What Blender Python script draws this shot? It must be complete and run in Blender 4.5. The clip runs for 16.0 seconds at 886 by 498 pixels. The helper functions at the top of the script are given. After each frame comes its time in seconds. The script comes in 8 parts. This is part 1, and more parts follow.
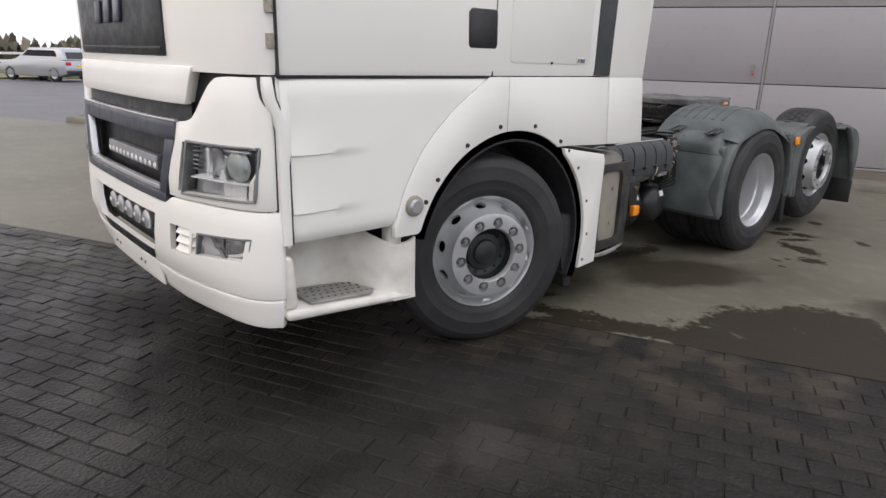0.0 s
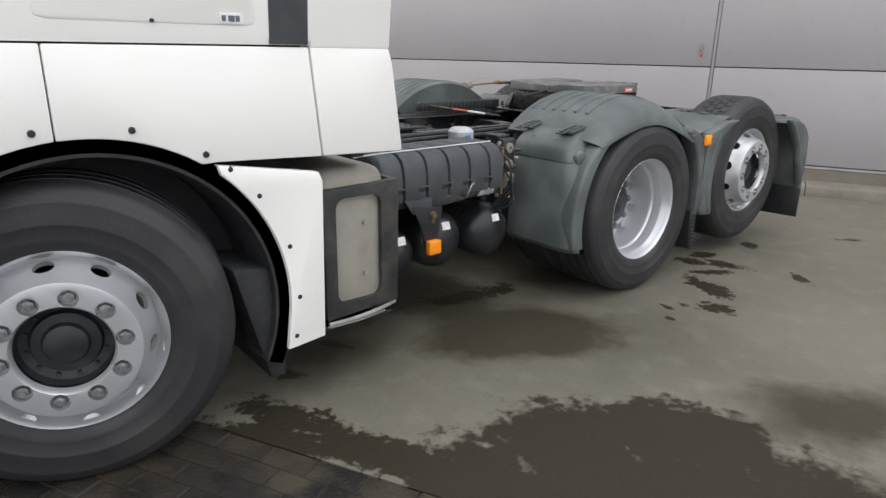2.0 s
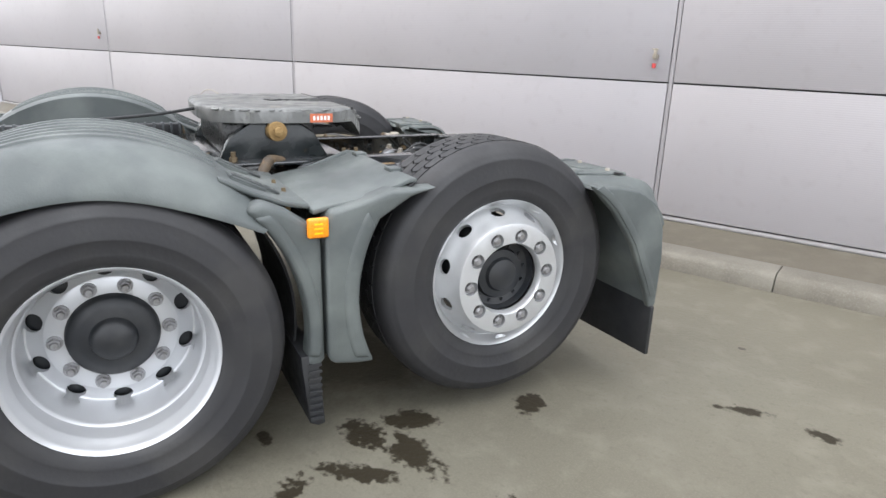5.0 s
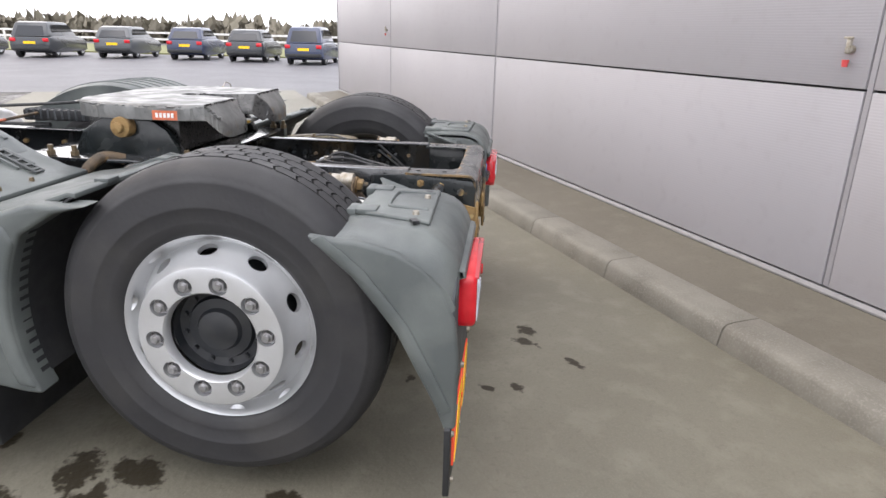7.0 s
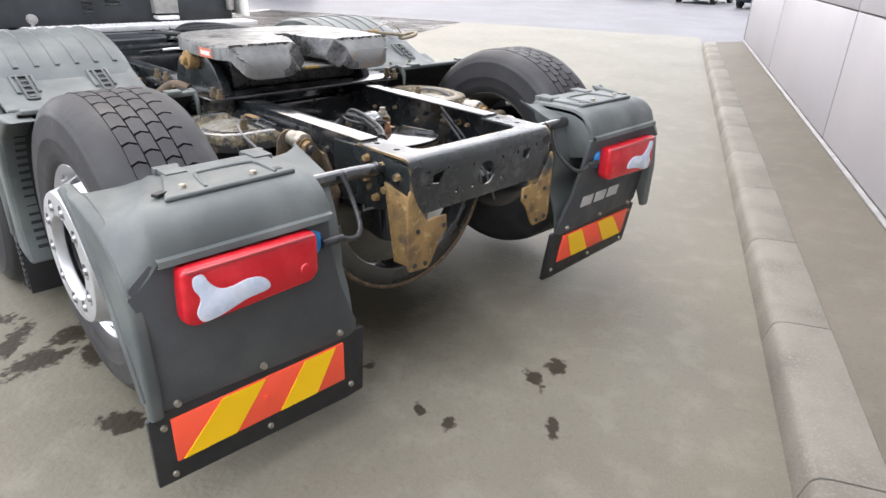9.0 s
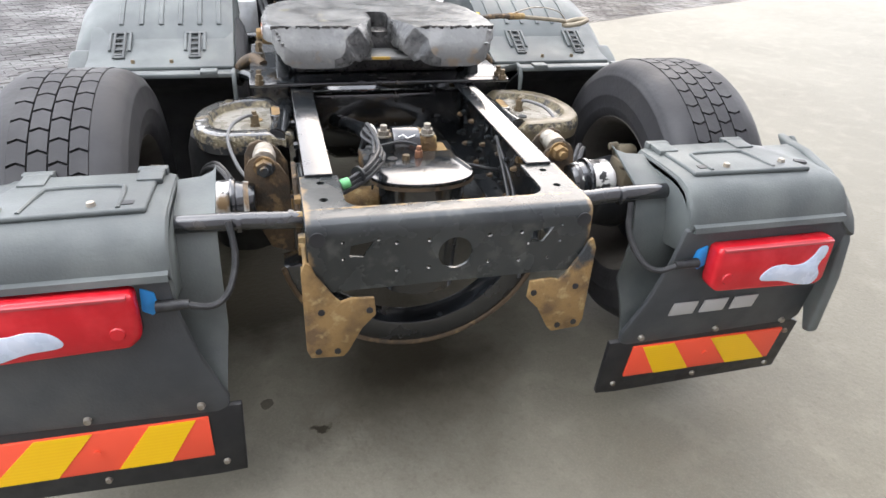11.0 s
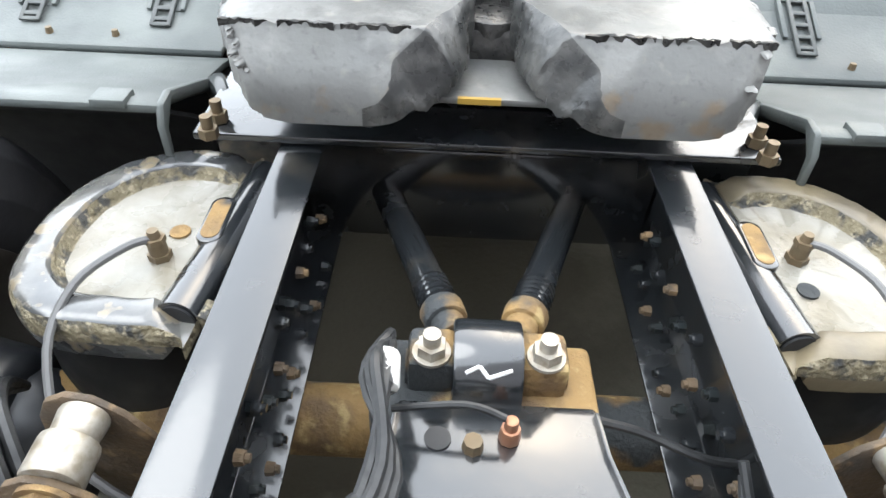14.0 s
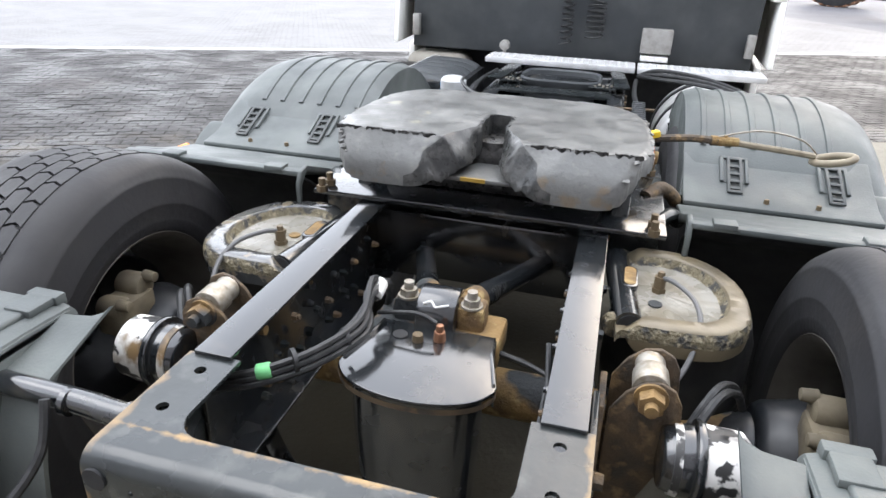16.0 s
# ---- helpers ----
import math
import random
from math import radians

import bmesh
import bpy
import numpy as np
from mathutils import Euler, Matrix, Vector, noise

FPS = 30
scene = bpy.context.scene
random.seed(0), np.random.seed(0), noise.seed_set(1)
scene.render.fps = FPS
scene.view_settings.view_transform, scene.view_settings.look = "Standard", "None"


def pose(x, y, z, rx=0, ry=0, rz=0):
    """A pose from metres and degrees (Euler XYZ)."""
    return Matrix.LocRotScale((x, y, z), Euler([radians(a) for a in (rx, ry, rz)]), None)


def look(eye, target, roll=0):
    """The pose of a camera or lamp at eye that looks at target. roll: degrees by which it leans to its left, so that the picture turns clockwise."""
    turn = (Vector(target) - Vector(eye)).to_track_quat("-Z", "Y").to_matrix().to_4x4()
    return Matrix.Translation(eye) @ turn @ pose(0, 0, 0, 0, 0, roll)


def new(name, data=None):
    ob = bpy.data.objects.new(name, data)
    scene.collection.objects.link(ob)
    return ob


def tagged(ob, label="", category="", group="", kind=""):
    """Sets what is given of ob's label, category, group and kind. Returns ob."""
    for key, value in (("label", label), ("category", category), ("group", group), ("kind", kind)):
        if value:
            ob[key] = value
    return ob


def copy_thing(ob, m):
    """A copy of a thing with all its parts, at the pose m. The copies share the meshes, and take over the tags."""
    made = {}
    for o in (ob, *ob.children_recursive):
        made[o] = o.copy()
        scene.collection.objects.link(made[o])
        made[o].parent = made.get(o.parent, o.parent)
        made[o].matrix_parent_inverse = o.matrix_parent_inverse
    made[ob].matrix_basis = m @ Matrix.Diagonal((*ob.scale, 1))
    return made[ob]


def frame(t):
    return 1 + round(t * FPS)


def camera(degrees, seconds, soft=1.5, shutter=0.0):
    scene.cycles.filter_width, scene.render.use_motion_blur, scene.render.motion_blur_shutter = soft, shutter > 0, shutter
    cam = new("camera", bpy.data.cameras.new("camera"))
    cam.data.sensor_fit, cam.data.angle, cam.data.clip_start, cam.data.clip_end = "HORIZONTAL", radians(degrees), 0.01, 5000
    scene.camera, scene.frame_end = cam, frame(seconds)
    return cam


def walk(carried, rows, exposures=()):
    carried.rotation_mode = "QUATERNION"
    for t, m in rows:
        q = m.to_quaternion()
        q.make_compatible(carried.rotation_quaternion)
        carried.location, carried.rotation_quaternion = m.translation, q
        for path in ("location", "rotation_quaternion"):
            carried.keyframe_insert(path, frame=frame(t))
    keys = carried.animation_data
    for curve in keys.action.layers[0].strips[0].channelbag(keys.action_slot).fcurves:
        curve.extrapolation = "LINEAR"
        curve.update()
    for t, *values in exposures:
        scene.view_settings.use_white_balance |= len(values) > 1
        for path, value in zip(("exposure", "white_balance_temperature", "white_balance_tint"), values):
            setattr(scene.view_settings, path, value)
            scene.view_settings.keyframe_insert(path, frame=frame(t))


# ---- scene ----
cam = camera(69.4, 16.0)
PATH = [
    (0, (3.443, -2.273, 1.483), (2.0, -1.013, 0.909), 1.5),
    (0.5, (3.411, -1.819, 1.469), (1.967, -0.577, 0.862), 1.4),
    (1, (3.413, -1.304, 1.455), (1.961, -0.068, 0.852), 1.1),
    (1.5, (3.321, -0.793, 1.44), (1.866, 0.439, 0.837), 1.1),
    (2, (3.299, -0.251, 1.409), (1.839, 0.975, 0.806), 1.0),
    (2.5, (3.271, 0.296, 1.432), (1.808, 1.519, 0.829), 1.1),
    (3, (3.2, 0.881, 1.404), (1.728, 2.096, 0.808), 1.1),
    (3.5, (3.211, 1.469, 1.412), (1.728, 2.669, 0.812), 1.4),
    (4, (3.16, 2.003, 1.395), (1.597, 3.097, 0.794), 1.5),
    (4.5, (3.176, 2.55, 1.383), (1.533, 3.521, 0.784), 1.4),
    (5, (3.172, 3.086, 1.425), (1.48, 3.972, 0.831), 2.0),
    (5.2, (3.138, 3.299, 1.403), (1.414, 4.117, 0.805), 2.0),
    (7.3, (2.755, 5.467, 1.463), (0.904, 5.107, 0.798), 1.8),
    (7.5, (2.668, 5.597, 1.468), (0.853, 5.119, 0.777), 2.1),
    (8, (2.374, 5.944, 1.47), (0.708, 5.126, 0.726), 2.2),
    (8.5, (2.05, 6.328, 1.493), (0.535, 5.304, 0.684), 2.0),
    (9, (1.71, 6.596, 1.53), (0.415, 5.319, 0.699), 2.0),
    (9.5, (1.313, 6.761, 1.625), (0.29, 5.263, 0.785), 1.8),
    (9.7, (1.21, 6.775, 1.664), (0.277, 5.22, 0.821), 2.0),
    (11.8, (0.084, 6.171, 1.619), (-0.113, 4.51, 0.522), 3.3),
    (12, (0.056, 6.089, 1.599), (-0.071, 4.432, 0.485), 3.4),
    (12.5, (0.02, 5.856, 1.571), (-0.003, 4.218, 0.424), 2.5),
    (13, (0.001, 5.549, 1.483), (0.01, 3.922, 0.32), 2.4),
    (13.5, (0.021, 5.201, 1.482), (0.019, 3.645, 0.225), 2.8),
    (14, (0.063, 4.983, 1.547), (0.071, 3.475, 0.234), 2.5),
    (14.5, (0.049, 4.943, 1.597), (0.067, 3.432, 0.287), 2.8),
    (15, (-0.022, 5.08, 1.638), (0.105, 3.446, 0.492), 3.1),
    (15.5, (-0.164, 5.354, 1.614), (0.151, 3.59, 0.725), 3.4),
    (16, (-0.326, 5.687, 1.634), (0.125, 3.938, 0.776), 2.3),
]
EXPOSURES = [
    (0,.40,6600,15), (0.5,.68,6500,13), (1,.75,6500,12), (2,.80,6500,12), (3,1.12,6500,11), (3.5,1.46,6500,11), (5.2,1.55,6400,11), (7.3,1.35,6550,15), (9,1.74,6400,14), (11.8,2.1,6250,13), (12.3,2.28,6050,9), (13.0,2.45,5950,7), (13.5,2.3,5950,7), (14.0,2.22,6250,8), (14.5,2.36,6250,9), (15.0,2.42,6250,9), (15.5,2.25,6250,11), (16.0,1.75,6250,12),
]
walk(cam, [(t, look(eye, target, roll)) for t, eye, target, roll in PATH], EXPOSURES)

# ---- light ----
world = bpy.data.worlds.new("overcast_sky")
scene.world = world
world.use_nodes = True
wn, wl = world.node_tree.nodes, world.node_tree.links
sky = wn.new("ShaderNodeTexSky")
sky.sky_type, sky.sun_disc = "NISHITA", False
sky.sun_elevation, sky.sun_rotation = radians(42), radians(200)
sky.air_density, sky.dust_density = 2.0, 6.0
sky_mix = wn.new("ShaderNodeMixRGB")
sky_mix.inputs[0].default_value = 0.8
sky_mix.inputs[2].default_value = (9.0, 9.3, 9.8, 1)
wl.new(sky.outputs[0], sky_mix.inputs[1])
wl.new(sky_mix.outputs[0], wn["Background"].inputs[0])
wn["Background"].inputs[1].default_value = 0.122
sun = new("sun", bpy.data.lights.new("sun", "SUN"))
sun.data.energy, sun.data.angle, sun.data.color = 0.4, radians(40), (1.0, 0.97, 0.92)
sun.matrix_world = look((6, 3, 12), (0, 2.5, 0))


# ---- materials ----
class Mat:
    """A node material with a principled shader, built step by step."""

    def __init__(self, name, color, rough=0.5, metal=0.0):
        self.m = bpy.data.materials.new(name)
        self.m.use_nodes = True
        self.t = self.m.node_tree
        self.b = self.t.nodes["Principled BSDF"]
        self.b.inputs["Base Color"].default_value = (*color, 1)
        self.b.inputs["Roughness"].default_value = rough
        self.b.inputs["Metallic"].default_value = metal
        self.coord = self.t.nodes.new("ShaderNodeTexCoord").outputs["Object"]
        self.color_out = None
        self.rough_out = None
        self.height = None
        self.color, self.rough = color, rough

    def node(self, kind, **inputs):
        n = self.t.nodes.new(kind)
        for key, value in inputs.items():
            self.put(n.inputs[key.replace("_", " ")], value)
        return n

    def put(self, socket, value):
        if isinstance(value, bpy.types.NodeSocket):
            self.t.links.new(value, socket)
        else:
            socket.default_value = value

    def math(self, op, a, b=0.0):
        n = self.t.nodes.new("ShaderNodeMath")
        n.operation = op
        self.put(n.inputs[0], a)
        self.put(n.inputs[1], b)
        return n.outputs[0]

    def noise(self, scale, detail=4.0, lo=0.4, hi=0.6, vector=None):
        n = self.node("ShaderNodeTexNoise", Scale=scale, Detail=detail, Vector=vector or self.coord)
        return self.span(n.outputs[0], lo, hi)

    def span(self, value, lo, hi, to_lo=0.0, to_hi=1.0):
        n = self.t.nodes.new("ShaderNodeMapRange")
        for i, v in enumerate((value, lo, hi, to_lo, to_hi)):
            self.put(n.inputs[i], v)
        return n.outputs[0]

    def mix(self, fac, color):
        n = self.t.nodes.new("ShaderNodeMixRGB")
        self.put(n.inputs[0], fac)
        self.put(n.inputs[1], self.color_out or (*self.color, 1))
        self.put(n.inputs[2], color if isinstance(color, bpy.types.NodeSocket) else (*color, 1))
        self.color_out = n.outputs[0]
        return self

    def gloss(self, fac, rough):
        n = self.t.nodes.new("ShaderNodeMix")
        self.put(n.inputs[0], fac)
        self.put(n.inputs[2], self.rough_out or self.rough)
        self.put(n.inputs[3], rough)
        self.rough_out = n.outputs[0]
        return self

    def bump(self, height, strength=0.3, distance=0.01):
        n = self.node("ShaderNodeBump", Strength=strength, Distance=distance, Height=height)
        if self.height:
            self.put(n.inputs["Normal"], self.height)
        self.height = n.outputs[0]
        return self

    def by_object(self, lo, hi):
        """Lightness varied from object to object."""
        info = self.t.nodes.new("ShaderNodeObjectInfo")
        hsv = self.node("ShaderNodeHueSaturation", Value=self.span(info.outputs["Random"], 0, 1, lo, hi), Color=self.color_out or (*self.color, 1))
        self.color_out = hsv.outputs[0]
        return self

    def done(self):
        if self.color_out:
            self.put(self.b.inputs["Base Color"], self.color_out)
        if self.rough_out:
            self.put(self.b.inputs["Roughness"], self.rough_out)
        if self.height:
            self.put(self.b.inputs["Normal"], self.height)
        return self.m


def simple(name, color, rough=0.5, metal=0.0, stain=None, amount=0.5, scale=8.0, grain=0.0, grain_scale=200.0):
    m = Mat(name, color, rough, metal)
    if stain:
        m.mix(m.math("MULTIPLY", m.noise(scale, 6, 0.42, 0.68), amount), stain)
        m.gloss(m.noise(scale * 2.3, 4, 0.35, 0.7), min(1.0, rough + 0.18))
    if grain:
        m.bump(m.noise(grain_scale, 3, 0.2, 0.8), grain, 0.002)
    return m.done()


white = Mat("white_cab_paint", (0.84, 0.825, 0.78), 0.28)
white.mix(white.math("MULTIPLY", white.noise(2.5, 6, 0.45, 0.8), 0.25), (0.72, 0.70, 0.65))
white.gloss(white.noise(5, 4, 0.4, 0.7), 0.42)
white = white.done()
step_white = simple("step_plastic_paint", (0.72, 0.70, 0.65), 0.42, 0, (0.42, 0.38, 0.31), 0.55, 7, 0.08)
plastic = simple("weathered_grey_plastic", (0.072, 0.082, 0.081), 0.44, 0, (0.142, 0.157, 0.148), 0.7, 4.5, 0.25, 160)
plastic_dark = simple("dark_grey_plastic", (0.045, 0.05, 0.054), 0.55, 0, (0.08, 0.085, 0.085), 0.6, 5, 0.25, 160)
strap_grey = simple("strap_rubber", (0.055, 0.06, 0.06), 0.5, 0, (0.09, 0.10, 0.095), 0.6, 14)
sooty = simple("sooty_shield_paint", (0.020, 0.021, 0.022), 0.5, 0, (0.065, 0.058, 0.048), 0.8, 9, 0.2, 90)
black_trim = simple("black_trim", (0.012, 0.013, 0.015), 0.4, 0, (0.03, 0.03, 0.03), 0.5, 9)
liner = simple("arch_liner", (0.014, 0.015, 0.017), 0.7, 0, (0.04, 0.038, 0.036), 0.35, 9)
rubber = Mat("tyre_rubber", (0.018, 0.018, 0.020), 0.66)
rubber.mix(rubber.math("MULTIPLY", rubber.noise(7, 6, 0.4, 0.7), 0.45), (0.031, 0.030, 0.029)).mix(rubber.math("MULTIPLY", rubber.noise(3.4, 8, 0.54, 0.66), 0.35), (0.046, 0.044, 0.042))
rubber.gloss(rubber.noise(5, 6, 0.45, 0.65), 0.5)
rubber.bump(rubber.noise(60, 4, 0.3, 0.7), 0.15, 0.003)
rubber = rubber.done()
alloy = simple("silver_alloy", (0.54, 0.55, 0.56), 0.28, 0.6, (0.42, 0.42, 0.42), 0.45, 7, 0.05)
silver = simple("silver_wheel_paint", (0.56, 0.57, 0.585), 0.3, 0.55, (0.48, 0.48, 0.48), 0.35, 5, 0.04)
nut_metal = simple("wheel_nut_steel", (0.36, 0.36, 0.37), 0.35, 0.8, (0.2, 0.19, 0.18), 0.6, 60)
barrel_dust = simple("dusty_rim_inside", (0.12, 0.11, 0.095), 0.55, 0.2, (0.06, 0.054, 0.045), 0.7, 9, 0.2)
hub_black = simple("hub_black", (0.013, 0.015, 0.018), 0.35, 0, (0.035, 0.035, 0.036), 0.6, 14)
frame_black = Mat("black_frame_paint", (0.014, 0.016, 0.018), 0.16)
frame_black.mix(frame_black.noise(9, 8, 0.58, 0.78), (0.07, 0.062, 0.05))
frame_black.gloss(frame_black.noise(14, 5, 0.5, 0.75), 0.4).bump(frame_black.noise(50, 3, 0.3, 0.7), 0.08, 0.003)
frame_black.b.inputs["Coat Weight"].default_value = 1.0
frame_black.b.inputs["Coat Roughness"].default_value = 0.12
frame_black.b.inputs["Specular IOR Level"].default_value = 0.6
frame_black = frame_black.done()
tank_black = simple("dusty_tank_paint", (0.014, 0.015, 0.017), 0.26, 0, (0.030, 0.030, 0.030), 0.7, 6, 0.05, 60)
frame_worn = Mat("worn_frame_paint", (0.013, 0.016, 0.017), 0.2)
frame_worn.mix(frame_worn.noise(16, 8, 0.66, 0.72), (0.19, 0.125, 0.055))
frame_worn.mix(frame_worn.noise(7, 6, 0.5, 0.75), (0.034, 0.038, 0.037))
frame_worn.gloss(frame_worn.noise(12, 5, 0.5, 0.75), 0.5).bump(frame_worn.noise(60, 4, 0.3, 0.7), 0.12, 0.003)
frame_worn.b.inputs["Coat Weight"].default_value = 0.1
frame_worn.b.inputs["Coat Roughness"].default_value = 0.16
frame_worn.b.inputs["Specular IOR Level"].default_value = 0.4
frame_worn = frame_worn.done()
cross_paint = Mat("worn_crossmember_paint", (0.019, 0.023, 0.024), 0.17)
cross_paint.mix(cross_paint.math("MULTIPLY", cross_paint.noise(5, 8, 0.42, 0.66), 0.7), (0.040, 0.045, 0.044)).mix(cross_paint.math("MULTIPLY", cross_paint.noise(19, 7, 0.55, 0.68), 0.5), (0.085, 0.09, 0.083))
axis = cross_paint.node("ShaderNodeSeparateXYZ", Vector=cross_paint.coord)
edge = cross_paint.math("ABSOLUTE", cross_paint.math("SUBTRACT", axis.outputs["Y"], 5.043))
edge = cross_paint.math("ADD", edge, cross_paint.math("MULTIPLY", cross_paint.noise(22, 8, 0.3, 0.7), 0.022))
cross_paint.mix(cross_paint.math("MULTIPLY", cross_paint.span(edge, 0.017, 0.008), 0.9), (0.30, 0.19, 0.07))
ends = cross_paint.math("ADD", cross_paint.math("ABSOLUTE", axis.outputs["X"]), cross_paint.math("MULTIPLY", cross_paint.noise(18, 7, 0.3, 0.7), 0.03))
cross_paint.mix(cross_paint.math("MULTIPLY", cross_paint.span(ends, 0.380, 0.392), 0.85), (0.22, 0.145, 0.065))
cross_paint.gloss(cross_paint.noise(9, 7, 0.45, 0.65), 0.42).bump(cross_paint.noise(40, 6, 0.3, 0.7), 0.12, 0.003)
cross_paint.b.inputs["Coat Weight"].default_value = 0.25
cross_paint.b.inputs["Coat Roughness"].default_value = 0.14
cross_paint = cross_paint.done()
rust = Mat("ochre_rust", (0.24, 0.15, 0.055), 0.75)
rust.mix(rust.noise(14, 8, 0.45, 0.65), (0.12, 0.075, 0.035)).mix(rust.noise(30, 6, 0.55, 0.68), (0.34, 0.25, 0.11))
rust.mix(rust.noise(5, 6, 0.56, 0.62), (0.03, 0.034, 0.036)).bump(rust.noise(90, 6, 0.3, 0.7), 0.5, 0.004)
rust = rust.done()
rust_dark = Mat("brown_rust", (0.10, 0.068, 0.038), 0.7)
rust_dark.mix(rust_dark.noise(12, 8, 0.45, 0.65), (0.045, 0.036, 0.028)).mix(rust_dark.noise(26, 6, 0.55, 0.68), (0.22, 0.145, 0.07)).bump(rust_dark.noise(90, 6, 0.3, 0.7), 0.5, 0.004)
rust_dark = rust_dark.done()
grease = Mat("greased_plate", (0.135, 0.137, 0.132), 0.30, 0.15)
grease.mix(grease.math("MULTIPLY", grease.noise(4, 9, 0.42, 0.62), 0.75), (0.075, 0.075, 0.073)).mix(grease.math("MULTIPLY", grease.noise(9, 9, 0.54, 0.66), 0.6), (0.215, 0.215, 0.205))
grease.mix(grease.math("MULTIPLY", grease.noise(30, 8, 0.60, 0.72), 0.3), (0.26, 0.25, 0.21)).mix(grease.math("MULTIPLY", grease.noise(75, 6, 0.58, 0.74), 0.35), (0.035, 0.035, 0.034))
grease.mix(grease.math("MULTIPLY", grease.noise(6.5, 5, 0.68, 0.72), 0.45), (0.42, 0.39, 0.27))
# bare rust worn through along the ramps' rear edge
lip = grease.node("ShaderNodeSeparateXYZ", Vector=grease.coord).outputs["Y"]
lip = grease.math("ADD", lip, grease.math("MULTIPLY", grease.noise(16, 8, 0.3, 0.7), 0.05))
grease.mix(grease.math("MULTIPLY", grease.span(lip, 4.136, 4.15), 0.6), (0.17, 0.12, 0.065))
grease.gloss(grease.noise(11, 8, 0.40, 0.62), 0.58).bump(grease.noise(26, 8, 0.35, 0.7), 0.10, 0.008).bump(grease.noise(110, 5, 0.4, 0.7), 0.10, 0.003)
grease = grease.done()
grease_black = simple("black_grease", (0.014, 0.014, 0.014), 0.24, 0, (0.10, 0.097, 0.09), 0.45, 34, 0.9, 50)
grease_wall = simple("grease_crusted_wall", (0.028, 0.029, 0.029), 0.24, 0, (0.13, 0.128, 0.12), 0.55, 26, 0.5, 60)
bag_rubber = simple("air_spring_rubber", (0.014, 0.015, 0.016), 0.5, 0, (0.04, 0.038, 0.034), 0.6, 10)
bag_plate = Mat("air_spring_plate", (0.20, 0.19, 0.165), 0.42)
bag_plate.mix(bag_plate.noise(7, 7, 0.46, 0.56), (0.05, 0.052, 0.052)).mix(bag_plate.math("MULTIPLY", bag_plate.noise(30, 6, 0.5, 0.7), 0.6), (0.30, 0.25, 0.17))
bag_plate.gloss(bag_plate.noise(7, 7, 0.46, 0.56), 0.2).bump(bag_plate.noise(50, 6, 0.3, 0.7), 0.3, 0.004)
bag_plate = bag_plate.done()
plate_wet = Mat("wet_pressed_plate", (0.055, 0.058, 0.06), 0.14)
plate_wet.mix(plate_wet.math("MULTIPLY", plate_wet.noise(6, 7, 0.44, 0.6), 0.8), (0.17, 0.165, 0.15)).mix(plate_wet.noise(26, 8, 0.56, 0.64), (0.20, 0.165, 0.11))
plate_wet.gloss(plate_wet.noise(26, 8, 0.54, 0.64), 0.55).bump(plate_wet.noise(34, 7, 0.35, 0.7), 0.2, 0.004)
plate_wet.b.inputs["Coat Weight"].default_value = 0.8
plate_wet.b.inputs["Coat Roughness"].default_value = 0.1
plate_wet = plate_wet.done()
pan_wet = simple("wet_dusty_pan", (0.25, 0.24, 0.21), 0.2, 0, (0.15, 0.13, 0.09), 0.8, 9, 0.3, 70)
crust_tan = Mat("crusted_step_edge", (0.17, 0.145, 0.09), 0.7)
crust_tan.mix(crust_tan.noise(30, 8, 0.46, 0.58), (0.045, 0.045, 0.042)).mix(crust_tan.noise(70, 6, 0.55, 0.66), (0.33, 0.29, 0.2)).bump(crust_tan.noise(80, 6, 0.3, 0.7), 0.8, 0.006)
crust_tan = crust_tan.done()
bag_tan = simple("muddy_plate", (0.17, 0.14, 0.088), 0.32, 0, (0.075, 0.065, 0.05), 0.85, 8, 0.3, 60)
chipped = Mat("chipped_white_paint", (0.66, 0.65, 0.62), 0.45)
chipped.mix(chipped.noise(16, 8, 0.5, 0.53), (0.03, 0.03, 0.03)).mix(chipped.noise(7, 6, 0.56, 0.62), (0.2, 0.13, 0.06))
chipped = chipped.done()
bag_dust = simple("dusty_sheet_metal", (0.24, 0.225, 0.19), 0.5, 0, (0.15, 0.13, 0.095), 0.7, 14, 0.2)
caliper_dust = simple("dusty_caliper", (0.17, 0.142, 0.095), 0.7, 0, (0.075, 0.065, 0.048), 0.8, 14, 0.4, 60)
lever_tan = simple("dirty_tan_steel", (0.25, 0.215, 0.15), 0.5, 0, (0.13, 0.105, 0.07), 0.7, 20, 0.3, 80)
brass = simple("brass_fitting", (0.15, 0.115, 0.07), 0.45, 0.4, (0.16, 0.11, 0.06), 0.6, 60)
copper = simple("copper_cap", (0.34, 0.17, 0.10), 0.4, 0.6)
zinc = simple("zinc_bolt", (0.36, 0.335, 0.29), 0.4, 0.6, (0.16, 0.12, 0.065), 0.6, 60)
alu = simple("aluminium_tread", (0.72, 0.72, 0.72), 0.42, 0.4, (0.5, 0.49, 0.47), 0.6, 12, 0.1)
beige = simple("dull_beige_metal", (0.30, 0.28, 0.235), 0.55, 0.1, (0.2, 0.18, 0.15), 0.7, 6, 0.15)
tread_metal = simple("step_tread_metal", (0.36, 0.35, 0.33), 0.45, 0.4, (0.2, 0.19, 0.17), 0.6, 20, 0.1)
grille_grey = simple("grille_grey", (0.072, 0.076, 0.098), 0.3, 0.3, (0.10, 0.105, 0.125), 0.5, 6)
chrome = simple("chrome", (0.75, 0.75, 0.76), 0.1, 1.0)
lamp_back = simple("lamp_reflector", (0.70, 0.71, 0.72), 0.25, 0.25)
